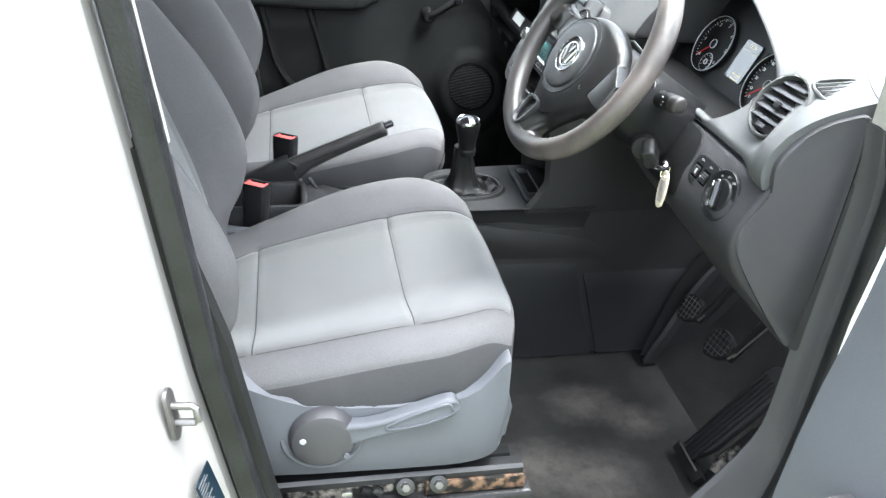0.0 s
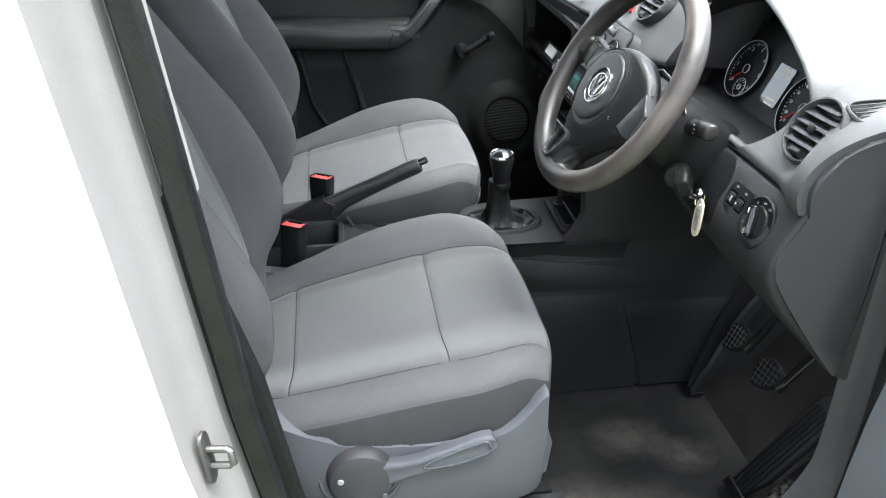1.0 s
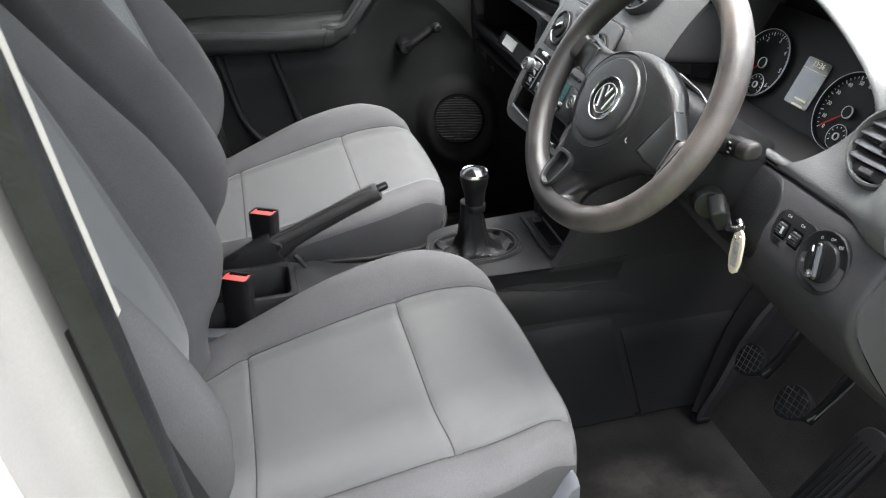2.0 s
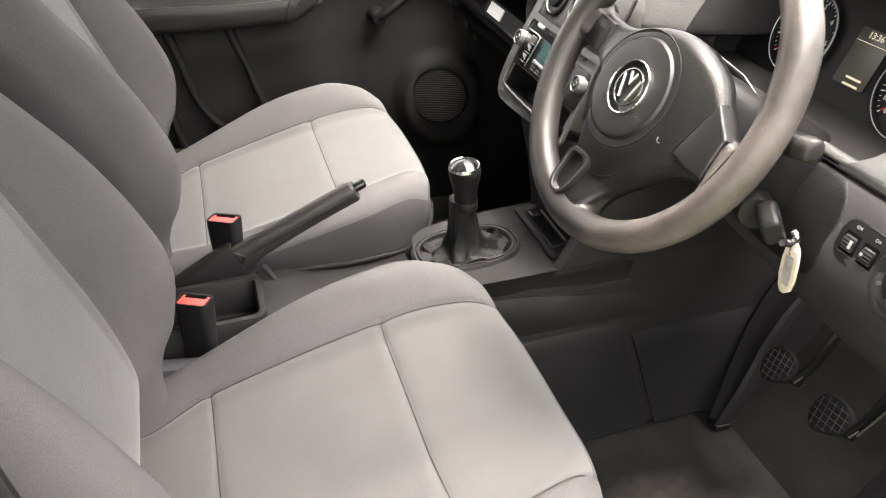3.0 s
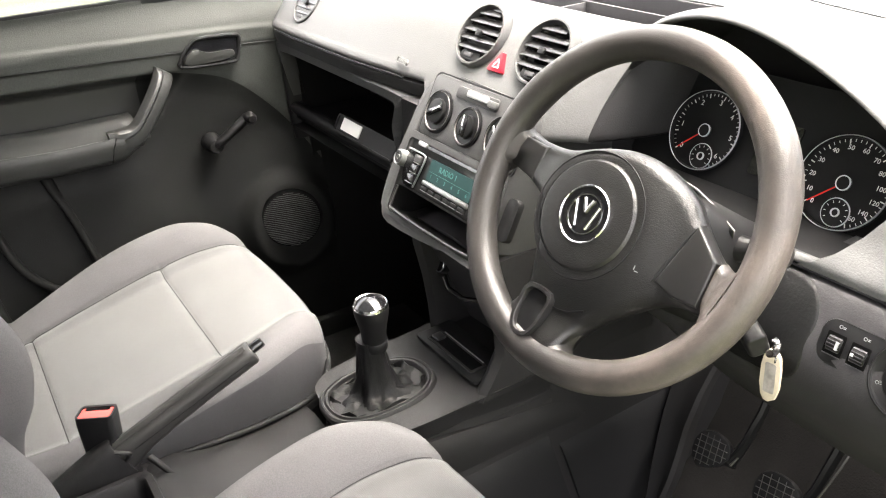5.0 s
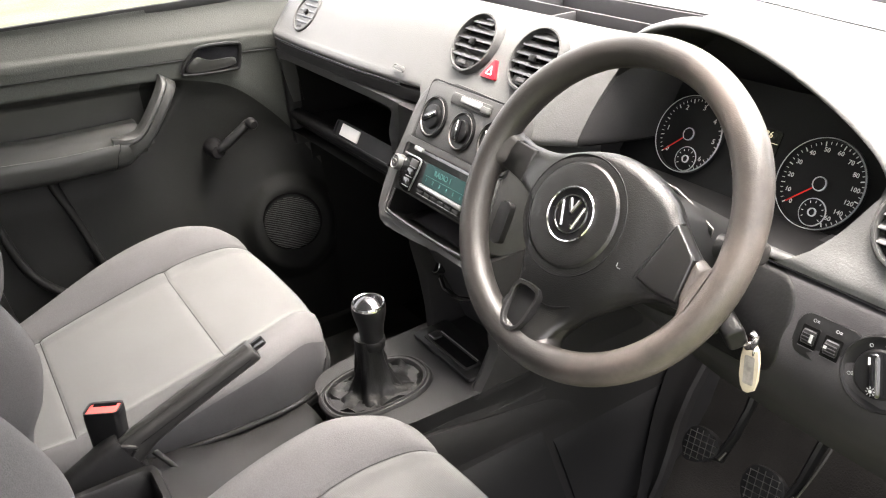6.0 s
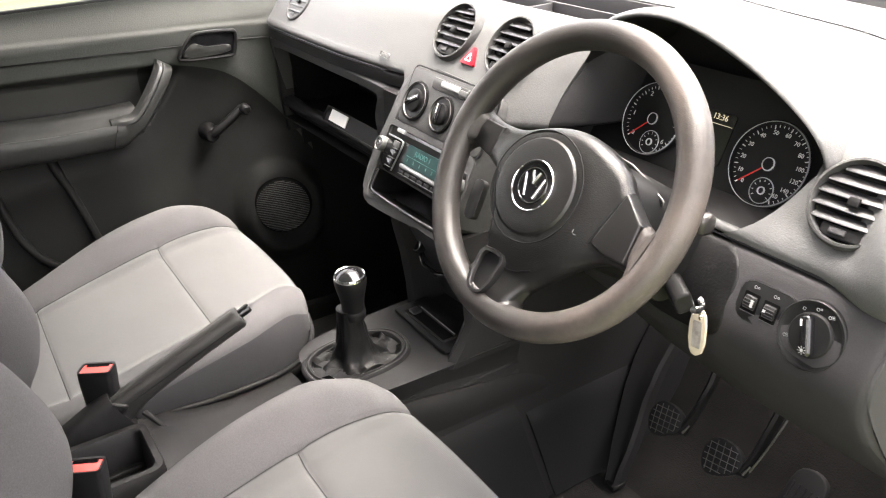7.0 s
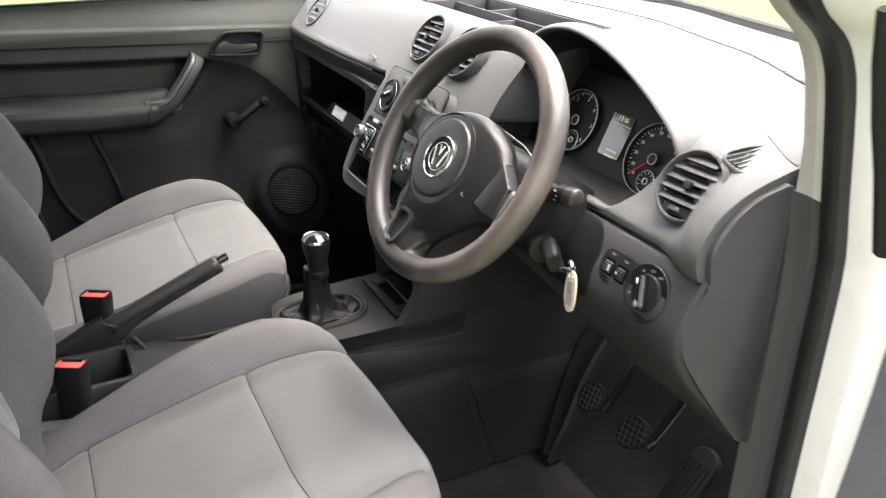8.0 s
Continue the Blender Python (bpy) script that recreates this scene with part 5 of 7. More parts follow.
liner = [arch_row(0.600, -0.018), arch_row(0.55, -0.012), arch_row(0.50, -0.002), arch_row(0.475, 0.003)]
part("hood_liner", rings([[(0.600, -0.338, 1.17)] * len(ARCH)] + liner, False, False), CONSOLE, dash, "matt black inside of the cluster hood", sharp=60)
hood_rows = [arch_row(0.476, 0.0032), arch_row(0.466, 0.0034), arch_row(0.4615, 0.0045), arch_row(0.4595, 0.0065), arch_row(0.4600, 0.0090), arch_row(0.4630, 0.0115), arch_row(0.470, 0.0138), arch_row(0.487, 0.016, 0.05),
             arch_row(0.530, 0.016, 0.35, 0.02), arch_row(0.59, 0.016, 0.75, 0.05), arch_row(0.665, 0.012, 1.0, 0.08)]
start = next(i for i, (y, z) in enumerate(ARCH) if z > 1.300)
part("cluster_hood", rings([row[start:] for row in hood_rows], False, False), DASH_TOP, dash, sharp=60)

# right end of the upper pad, round the driver's vent
secs = []
for y in (-0.500, -0.54, -0.57, -0.60, -0.62, -0.64, -0.655, -0.668, -0.678, -0.685):
    w = ease(-0.595, -0.668, y)
    ends = [(px * (1 - w) + qx * w, pz * (1 - w) + qz * w) for (px, pz), (qx, qz) in zip(NOSE, TIP)]
    if y > -0.53:
        ends = [(px, max(pz, deck_z(px, -0.505))) if px > 0.6 else (px, pz) for px, pz in ends]
    ends[-1] = (edge_x(y), ends[-1][1])
    pts = chaikin(ends, 2, False) + [(edge_x(y), 1.16)]
    secs.append([(x, y if y < -0.53 else line(z, [(1.155, -0.468), (1.165, -0.486), (1.178, -0.504), (1.195, -0.518), (1.210, -0.527), (1.247, -0.545), (1.262, -0.542), (1.30, -0.50)]), z) for x, z in pts])
hub_x, hub_z = sum(p[0] for p in secs[-1]) / len(secs[-1]), sum(p[2] for p in secs[-1]) / len(secs[-1])
secs.append([(hub_x, -0.6855, hub_z)] * len(secs[-1]))
part("upper_pad_end", rings(secs, caps=False), DASH_TOP, dash, sharp=45)
# lower rim of the cluster opening
part("cluster_sill", rings([[(0.414, y, 1.156), (0.416, y, 1.163), (0.50, y, 1.156), (0.58, y, 1.149), (0.58, y, 1.13), (0.45, y, 1.13)] for y in steps(-0.13, -0.50, 10)]), CONSOLE, dash, "dark shelf under the dials")
part("pad_lip", rings([[(x, y, z) for x, z in chaikin([(0.405, 1.1575), (0.404, 1.163), (0.409, 1.168), (0.418, 1.166), (0.420, 1.1575)], 2)] for y in steps(-0.16, -0.490, 12)]), DASH_TOP, dash, "thin grey lip under the dials", sharp=60)

# knee panel under the wheel, bulging to the driver and running down to the pedals
secs = []
for y, k in ((-0.10, 0.35), (-0.16, 0.6), (-0.24, 0.85), (-0.34, 0.95), (-0.46, 1.0), (-0.60, 1.0), (-0.64, 1.0), (-0.676, 1.0), (-0.684, 0.99), (-0.690, 0.97), (-0.692, 0.93)):
    pts = [(0.72, 1.154), (0.44, 1.154), (0.408, 1.153), (0.396, 1.147), (0.382, 1.122), (0.369, 1.098), (0.362, 1.070), (0.367, 1.044), (0.385, 1.012), (0.410, 0.980), (0.440, 0.948), (0.473, 0.912), (0.500, 0.880), (0.530, 0.866), (0.60, 0.866), (0.72, 0.90)]
    secs.append([(x + (1 - k) * 0.10, y, z + (1 - k) * 0.10 * (1 if z < 1.0 else 0)) for x, z in chaikin(pts, 2)])
part("knee_panel", rings(secs), KNEE_PLASTIC, dash, "smooth dark grey lower dash panel", sharp=45)
# end cover with its shut line
endo = chaikin([(0.402, 1.143), (0.399, 1.138), (0.376, 1.102), (0.370, 1.086), (0.371, 1.064), (0.392, 1.026), (0.440, 0.958), (0.494, 0.890), (0.501, 0.884), (0.505, 0.892), (0.511, 1.010), (0.514, 1.120), (0.514, 1.244), (0.510, 1.252), (0.496, 1.251), (0.455, 1.241), (0.420, 1.218), (0.399, 1.190), (0.398, 1.170), (0.402, 1.148)], 1)
mend = Matrix(((1, 0, 0, 0), (0, 0, -1, 0), (0, 1, 0, 0), (0, 0, 0, 1)))
part("end_cover", prism(endo, 0.668, 0.6945, mend, 0.004, 3), DASH_LOW, dash, "dark grey dash end cover")
part("end_seam", tube(chaikin([(0.373, -0.6920, 1.072), (0.392, -0.6930, 1.027), (0.440, -0.6930, 0.959), (0.500, -0.6920, 0.886), (0.508, -0.6920, 0.950), (0.513, -0.6920, 1.010), (0.516, -0.6920, 1.120), (0.516, -0.6920, 1.248)], 2, False), 0.0017, 6, up=(0, 1, 0)), GLOSS, dash)
part("knee_lip", tube(chaikin([(0.405, -0.12, 1.1555), (0.4045, -0.35, 1.1555), (0.4045, -0.60, 1.1555), (0.402, -0.655, 1.152), (0.394, -0.686, 1.1445)], 1, False), 0.0018, 6), GLOSS, dash)


def round_vent(at, normal, r, tilt=0.0, parent=dash):
    m = basis(at, normal) @ Matrix.Rotation(tilt, 4, "Z")
    v = part("air_vent", lathe([(r * 1.13, -0.012), (r * 1.13, 0.002), (r * 1.08, 0.0065), (r * 1.02, 0.007), (r * 0.985, 0.003), (r * 0.97, -0.014), (r * 0.97, -0.020)], m, 48), STACK, parent, "round vent with a grey rim")
    part("vent_bowl", lathe([(0.0, -0.0055), (r * 0.7, -0.0052), (r * 0.975, -0.003)], m, 40), GLOSS, v)
    part("vent_wheel_panel", prism(rounded(r * 1.05, r * 0.30, 0.002, 3, 0, -0.76 * r), -0.004, 0.0030, m, 0.001), BLACK, v)
    part("vent_wheel", prism(rounded(r * 0.42, r * 0.15, 0.001, 3, -0.1 * r, -0.75 * r), 0.002, 0.0052, m, 0.001), DASH_LOW, v)
    for k in range(5):
        h = (-0.46 + 0.31 * k) * r
        w = math.sqrt(max(0.0, (r * 0.955) ** 2 - h * h))
        rows = []
        for q in steps(-1, 1, 8):
            bow = 0.0022 * (1 - q * q)
            rows.append([m @ Vector((q * w, h + dy - bow * 0.4, dz + bow)) for dy, dz in ((0.0052, -0.0050), (0.0060, -0.0036), (-0.0034, 0.0046), (-0.0046, 0.0048), (-0.0050, 0.0036))])
        part("slat", rings(rows), VENT, v)
    part("vent_tab", box((0.012, 0.010, 0.006), m @ Matrix.Translation((0, 0.0, 0.007)), 0.0015), BLACK, v)
    return v


NV = Vector((-0.79, 0, 0.61))
round_vent((0.426, 0.108, 1.291), NV, 0.0455)
round_vent((0.426, -0.040, 1.291), NV, 0.0455)
round_vent((0.388, 0.650, 1.270), NV + Vector((0.05, 0.0, 0)), 0.040)
round_vent((0.443, -0.601, 1.229), (-0.84, -0.06, 0.54), 0.044)
# small window vent on the dash corner
mv = basis((0.490, -0.631, 1.2665), (-0.06, -0.52, 0.85), (0, 0.85, 0.52))
outl = chaikin([(-0.028, 0.012), (0.010, 0.0155), (0.042, 0.012), (0.036, 0.004), (-0.008, -0.019), (-0.018, -0.018)], 2)
corner_vent = part("corner_vent", rings([[(x * k + 0.001, y * k, h) for x, y in outl] for k, h in ((1.16, -0.010), (1.13, 0.0), (1.06, 0.0018), (0.98, 0.0012), (0.94, -0.006))], caps=False, m=mv), DASH_TOP, dash, "small window demister vent")
part("vent_bowl", prism([(x * 0.97, y * 0.97) for x, y in outl], -0.008, -0.0030, mv), RUBBER, corner_vent)
for k, (lo, hi) in enumerate(((-0.022, 0.034), (-0.020, 0.026), (-0.017, 0.014), (-0.014, 0.003))):
    part("slat", box((hi - lo, 0.0024, 0.0012), mv @ Matrix.Translation(((lo + hi) / 2, 0.0085 - 0.0062 * k, 0.0004)) @ Matrix.Rotation(radians(-25), 4, "X")), STACK, corner_vent)
bm = slab(lambda u, v: (lambda x, y: Vector((x, y, deck_z(x, y) + 0.0012)))(0.548 + 0.090 * v - 0.022 * u, -0.611 - 0.068 * u + 0.004 * v), steps(0, 1, 8), steps(0, 1, 8), lambda p: Vector((p.x, p.y, p.z - 0.003)))
part("top_speaker", bm, STACK, dash, "flat speaker grille in the dash top")

# hazard button
mh = basis((0.4085, 0.041, 1.263), NV) @ Matrix.Scale(0.84, 4)
tri = [(0.0025, 0.0205), (-0.0025, 0.0205), (-0.0215, -0.0125), (-0.0195, -0.0155), (0.0195, -0.0155), (0.0215, -0.0125)]
hz = part("hazard_button", prism(tri, -0.004, 0.006, mh, 0.0015), HAZARD, dash, "red triangular hazard button")
for k in range(3):
    a, b = [(0.0, 0.007), (-0.008, -0.008), (0.008, -0.008)][k], [(-0.008, -0.008), (0.008, -0.008), (0.0, 0.007)][k]
    part("triangle_mark", tube([mh @ Vector((*a, 0.0062)), mh @ Vector((*b, 0.0062))], 0.0009, 5), WHITE, hz)

# passenger airbag panel line and worn badge plate
def pad_dx(y):
    return line(y, [(0.15, 0.0), (0.24, -0.014), (0.40, -0.028), (0.60, -0.032), (0.70, -0.032), (0.745, -0.031), (0.765, -0.028), (0.775, -0.020)])


# Pad's underside in a darker plastic colour, standing in for its shade.
part("shadow_band", rings([[(0.3750 + pad_dx(y), y, 1.2085), (0.3740 + pad_dx(y), y, 1.200), (0.3775 + pad_dx(y), y, 1.1865), (0.42, y, 1.1865), (0.42, y, 1.2085)] for y in steps(0.775, 0.181, 20)]), CONSOLE, dash, "band under the dash pad, coloured dark for its shade")
part("airbag_seam", tube([(0.3745 + pad_dx(y), y, 1.2120) for y in steps(0.745, 0.24, 24)], 0.0018, 6), BLACK, dash)
mb = basis((0.3652, 0.250, 1.2370), (-0.86, 0.06, 0.51))
part("badge_plate", frame_ring(rounded(0.036, 0.010, 0.004, 4), rounded(0.033, 0.0075, 0.003, 4), -0.002, 0.0012, mb), BADGE, dash)
for k in range(5):
    part("badge_bar", prism(rounded(0.0035, 0.0045, 0.0008, 2, -0.011 + k * 0.0055, 0), -0.002, 0.0006, mb), BADGE, dash)

# open shelf before the passenger
for nme, lo, hi in (("shelf_back", (0.56, 0.16, 0.98), (0.58, 0.775, 1.19)), ("shelf_roof", (0.375, 0.16, 1.175), (0.58, 0.775, 1.187)),
                    ("shelf_floor", (0.372, 0.16, 1.010), (0.58, 0.775, 1.022)), ("shelf_side", (0.390, 0.760, 1.02), (0.575, 0.776, 1.18))):
    part(nme, span(lo, hi), BLACK, dash)


def shelf_x(z):
    return 0.352 + (1.18 - z) * 0.14


outer_f = chaikin([(0.776, 1.060), (0.776, 1.140), (0.776, 1.178), (0.770, 1.1855), (0.500, 1.1855), (0.230, 1.1855), (0.219, 1.178), (0.236, 1.150), (0.256, 1.116), (0.284, 1.075), (0.314, 1.030)], 2, False)
inner_f = chaikin([(0.760, 1.060), (0.760, 1.130), (0.759, 1.157), (0.752, 1.163), (0.500, 1.164), (0.284, 1.164), (0.275, 1.156), (0.294, 1.130), (0.308, 1.106), (0.302, 1.080), (0.322, 1.036)], 2, False)
rows = []
for k, dx in ((0.0, 0.030), (0.0, 0.004), (0.12, 0.0), (0.88, 0.0), (1.0, 0.004), (1.0, 0.030)):
    rows.append([(shelf_x(b + (d - b) * k) + dx, a + (c - a) * k, b + (d - b) * k) for (a, b), (c, d) in zip(outer_f, inner_f)])
part("shelf_frame", rings(rows, False, False), STACK, dash, "grey frame round the open shelf", sharp=40)
part("shelf_cheek", rings([[(0.372 + (1.0 - z) * 0.14, 0.150, z), (0.372 + (1.0 - z) * 0.14, 0.290 - (z - 0.98) * 0.30, z), (0.58, 0.292 - (z - 0.98) * 0.30, z), (0.58, 0.15, z)] for z in steps(0.98, 1.183, 6)]), CONSOLE, dash)
part("shelf_lip", rings([[(x, y, z) for x, z in chaikin([(0.362, 1.022), (0.358, 1.036), (0.366, 1.046), (0.390, 1.044), (0.390, 1.018)], 2)] for y in steps(0.758, 0.306, 10)]), BLACK, dash, "dark rounded lip of the shelf")
# Darker colour than the shelf frame, for the shade down this end.
part("dash_end", rings([[(x + 0.10 * max(0.0, 1.04 - z), y, z) for x, y in ((0.372, 0.7605), (0.364, 0.762), (0.359, 0.766), (0.358, 0.772), (0.360, 0.777), (0.50, 0.777), (0.50, 0.7605))] for z in steps(0.96, 1.184, 8)]), CONSOLE, dash, "rounded end of the dash beside the door, coloured dark for shade", sharp=50)
part("lower_tunnel", rings([[(x, y, z) for x, z in ((0.36, 0.995), (0.40, 0.985), (0.60, 0.93), (1.0, 0.75), (1.0, 1.01), (0.58, 1.012))] for y in (0.775, 0.16)]), BLACK, dash)
# small recess in the shelf lip with a white card in it
mc = basis((0.364, 0.412, 1.062), (-0.86, 0, 0.50))
part("lip_recess", frame_ring(rounded(0.232, 0.036, 0.008, 4), rounded(0.226, 0.030, 0.006, 4), -0.010, 0.004, mc), CONSOLE, dash)
part("lip_recess_floor", prism(rounded(0.228, 0.032, 0.006, 4), -0.010, 0.0005, mc), CONSOLE, dash)

# centre stack
MS = basis((0.317, 0.03, 1.13), (-0.894, 0, 0.447))
stack = part("centre_panel", prism(chaikin([(-0.132, 0.128), (-0.142, 0.03), (-0.158, -0.05), (-0.150, -0.118), (-0.125, -0.132), (0.112, -0.112), (0.124, -0.04), (0.122, 0.05), (0.118, 0.112), (0.09, 0.122)], 2),
                                   -0.20, 0.004, MS, 0.006, 3), STACK, dash, "grey centre panel with heater dials and radio")
part("heater_panel", prism(rounded(0.236, 0.096, 0.012, 5, 0.006, 0.072), 0.003, 0.0062, MS, 0.002), STACK, stack)
part("heater_panel_seam", frame_ring(rounded(0.242, 0.102, 0.014, 5, 0.006, 0.072), rounded(0.2375, 0.0975, 0.012, 5, 0.006, 0.072), 0.002, 0.0047, MS), BLACK, stack)


def dial(lx, ly, r, turn):
    m = MS @ Matrix.Translation((lx, ly, 0.006))
    d = part("heater_dial", lathe([(r * 1.08, -0.002), (r * 1.08, 0.003), (r, 0.0042), (r * 0.93, 0.0022), (r * 0.62, 0.002), (r * 0.60, 0.007), (r * 0.5, 0.008), (0, 0.008)], m, 36), BLACK, stack, "black rotary heater dial")
    part("dial_rim", lathe([(r * 0.97, 0.0028), (r * 0.945, 0.0046), (r * 0.91, 0.0026)], m, 36), DULL_STEEL, d)
    part("dial_bar", box((r * 0.30, r * 1.12, 0.007), m @ Matrix.Rotation(radians(turn), 4, "Z") @ Matrix.Translation((0, 0, 0.0090)), 0.0025), GLOSS, d)
    part("dial_mark", box((r * 0.06, r * 0.55, 0.0008), m @ Matrix.Rotation(radians(turn), 4, "Z") @ Matrix.Translation((0, r * 0.28, 0.0128))), WHITE, d)


dial(-0.076, 0.066, 0.031, -60)
dial(0.004, 0.062, 0.028, 5)
dial(0.080, 0.064, 0.031, 30)
part("button_plinth", prism(rounded(0.100, 0.018, 0.004, 4, 0.004, 0.1045), 0.005, 0.0095, MS, 0.002), STACK, stack)
part("heater_button", prism(rounded(0.050, 0.0095, 0.002, 4, 0.008, 0.107), 0.009, 0.0125, MS, 0.0015), GREYBTN, stack, "pale grey heater button")
part("heater_button", prism(rounded(0.022, 0.0095, 0.002, 4, 0.045, 0.104), 0.009, 0.0120, MS, 0.0015), DASH_TOP, stack)
# radio
part("radio_surround", frame_ring(rounded(0.256, 0.140, 0.012, 5, -0.006, -0.046), rounded(0.240, 0.122, 0.008, 5, -0.006, -0.047), 0.002, 0.0065, MS), STACK, stack)
part("disc_slot", prism(rounded(0.150, 0.0045, 0.002, 4, 0.004, 0.010), 0.003, 0.0072, MS), GLOSS, stack)
part("eject_button", prism(rounded(0.024, 0.007, 0.003, 4, -0.086, 0.0105), 0.003, 0.0085, MS, 0.001), GREYBTN, stack)
radio = part("radio", prism(rounded(0.220, 0.056, 0.006, 4, 0.006, -0.031), 0.003, 0.011, MS, 0.002), BLACK, stack, "car radio with a teal display")
part("radio_faceplate", prism(chaikin([(-0.110, 0.000), (-0.062, 0.000), (-0.056, -0.006), (-0.066, -0.056), (-0.072, -0.060), (-0.108, -0.056)], 2), 0.010, 0.0135, MS, 0.0015), GLOSS, radio)
part("faceplate_edge", tube([MS @ Vector((x, y, 0.0140)) for x, y in chaikin([(-0.108, -0.002), (-0.062, -0.001), (-0.057, -0.007), (-0.067, -0.055)], 2, False)], 0.0014, 6), SILVER, radio, "bright edge of the radio front")
for k in range(3):
    part("radio_button", prism(rounded(0.019, 0.012, 0.002, 3, -0.075 - 0.003 * k, -0.012 - 0.016 * k), 0.013, 0.0160, MS, 0.001), (STACK, GLOSS, GLOSS)[k], radio)
    part("button_edge", prism(rounded(0.017, 0.0012, 0.0004, 2, -0.075 - 0.003 * k, -0.0185 - 0.016 * k), 0.013, 0.0162, MS), SILVER, radio)
part("display", prism(rounded(0.112, 0.032, 0.002, 3, 0.012, -0.018), 0.010, 0.0125, MS), LCD, radio, "teal radio display")
words("display_text", "RADIO 1", 0.0120, MS @ Matrix.Translation((0.004, -0.012, 0.0127)), LCD_TEXT, radio)
part("display_line", box((0.104, 0.0006, 0.0004), MS @ Matrix.Translation((0.012, -0.0205, 0.0127))), LCD_TEXT, radio)
for k in range(6):
    words("preset_figure", str(k + 1), 0.0080, MS @ Matrix.Translation((-0.034 + k * 0.0185, -0.0268, 0.0127)), LCD_TEXT, radio)
part("button_rail", prism(rounded(0.118, 0.0075, 0.002, 3, 0.010, -0.0395), 0.010, 0.0150, MS, 0.002), SILVER, radio)
for k in range(6):
    part("preset_button", prism(rounded(0.0165, 0.0065, 0.001, 3, -0.039 + k * 0.0195, -0.048), 0.010, 0.0145, MS, 0.001), BLACK, radio)
    part("button_edge", prism(rounded(0.0150, 0.0010, 0.0003, 2, -0.039 + k * 0.0195, -0.0516), 0.010, 0.0147, MS), SILVER, radio)
for lx in (-0.119, 0.108):
    mk = MS @ Matrix.Translation((lx, -0.022, 0.008))
    knob = part("radio_knob", lathe([(0.0130, 0.0), (0.0130, 0.0095), (0.0122, 0.0130), (0.0108, 0.0142), (0.0098, 0.0130)], mk, 28), SILVER, radio, "silver-rimmed volume knob")
    part("knob_face", lathe([(0.0100, 0.0124), (0.0, 0.0132)], mk, 24), VENT, knob)
    part("knob_dot", lathe([(0.0042, 0.0130), (0.0036, 0.0138), (0.0030, 0.0130)], mk, 16), DULL_STEEL, knob)
# open pocket below the radio
carve(stack, prism(rounded(0.226, 0.042, 0.006, 4, -0.008, -0.084), -0.110, 0.020, MS))
lined = rounded(0.2255, 0.0415, 0.006, 4, -0.008, -0.084)
part("pocket", rings([[(x, y, 0.003) for x, y in lined], [(x * 0.98, -0.084 + (y + 0.084) * 0.97, -0.105) for x, y in lined], [(x * 0.2, -0.084, -0.106) for x, y in lined]], caps=False, m=MS), BLACK, stack, "deep open black pocket")
part("pocket_lip", tube([MS @ Vector(p) for p in chaikin([(-0.119, -0.066, 0.005), (-0.119, -0.098, 0.007), (-0.112, -0.105, 0.008), (0.04, -0.105, 0.008), (0.100, -0.102, 0.007)], 2, False)], 0.0026, 8), VENT, stack, "glossy lower lip of the pocket")
part("ac_button", prism(chaikin(rounded(0.024, 0.060, 0.008, 4, 0.146, -0.03), 1), -0.006, 0.004, MS, 0.002), BLACK, stack)
# lower stack running down to the console
part("lower_centre_panel", rings([[(x0, 0.122, z), (x0 - 0.010, 0.108, z), (x0 - 0.004, 0.02, z), (x0 - 0.010, -0.068, z), (x0, -0.082, z), (0.62, -0.085, z), (0.62, 0.125, z)] for z, x0 in ((0.80, 0.395), (0.86, 0.372), (0.92, 0.345), (0.98, 0.318), (1.03, 0.300))]), DASH_LOW, dash)
for y, form in ((0.118, ((0.805, 0.315), (0.86, 0.312), (0.92, 0.305), (0.98, 0.293), (1.03, 0.288))), (-0.080, ((0.800, 0.266), (0.835, 0.290), (0.87, 0.308), (0.93, 0.304), (0.98, 0.294), (1.03, 0.288)))):
    part("stack_cheek", rings([[(x0, y - 0.012, z), (x0 - 0.008, y, z), (x0, y + 0.012, z), (0.62, y + 0.012, z), (0.62, y - 0.012, z)] for z, x0 in form]), CONSOLE, dash)
ml2 = basis((0.327, 0.104, 0.934), (-0.92, 0.0, 0.38))
sock = part("power_socket", lathe([(0.0150, -0.01), (0.0150, 0.003), (0.0125, 0.005), (0.0110, 0.002), (0.0, 0.002)], ml2, 24), BLACK, dash)
part("socket_ring", lathe([(0.0135, 0.0045), (0.0125, 0.006), (0.0115, 0.0045)], ml2, 24), SILVER, sock)
part("ashtray_lip", tube([ml2 @ Vector(p) for p in ((0.022, -0.012, 0.004), (0.045, -0.024, 0.008), (0.085, -0.024, 0.008), (0.12, -0.012, 0.004))], 0.004, 8), GLOSS, dash)

# light switch panel
ML = basis((0.3715, -0.592, 1.094), (-0.93, -0.02, 0.33))
part("switch_panel", prism(rounded(0.070, 0.046, 0.014, 6, -0.029, 0.0175), -0.01, 0.0020, ML, 0.001), BLACK, dash, "gloss black switch panel")
mld = ML @ Matrix.Translation((0.028, 0.0122, 0.0)) @ Matrix.Rotation(radians(20), 4, "Z")
lsw = part("light_switch", lathe([(0.0380, -0.012), (0.0380, 0.001), (0.0368, 0.0034), (0.0345, 0.0038), (0.0325, 0.0024), (0.0245, 0.0022), (0.0235, 0.0050), (0.0225, 0.0058), (0.0, 0.0064)], mld, 48), BLACK, dash, "gloss black rotary light switch")
part("switch_rim", lathe([(0.0376, 0.0030), (0.0364, 0.0044), (0.0350, 0.0038)], mld, 48), BLACK, lsw)
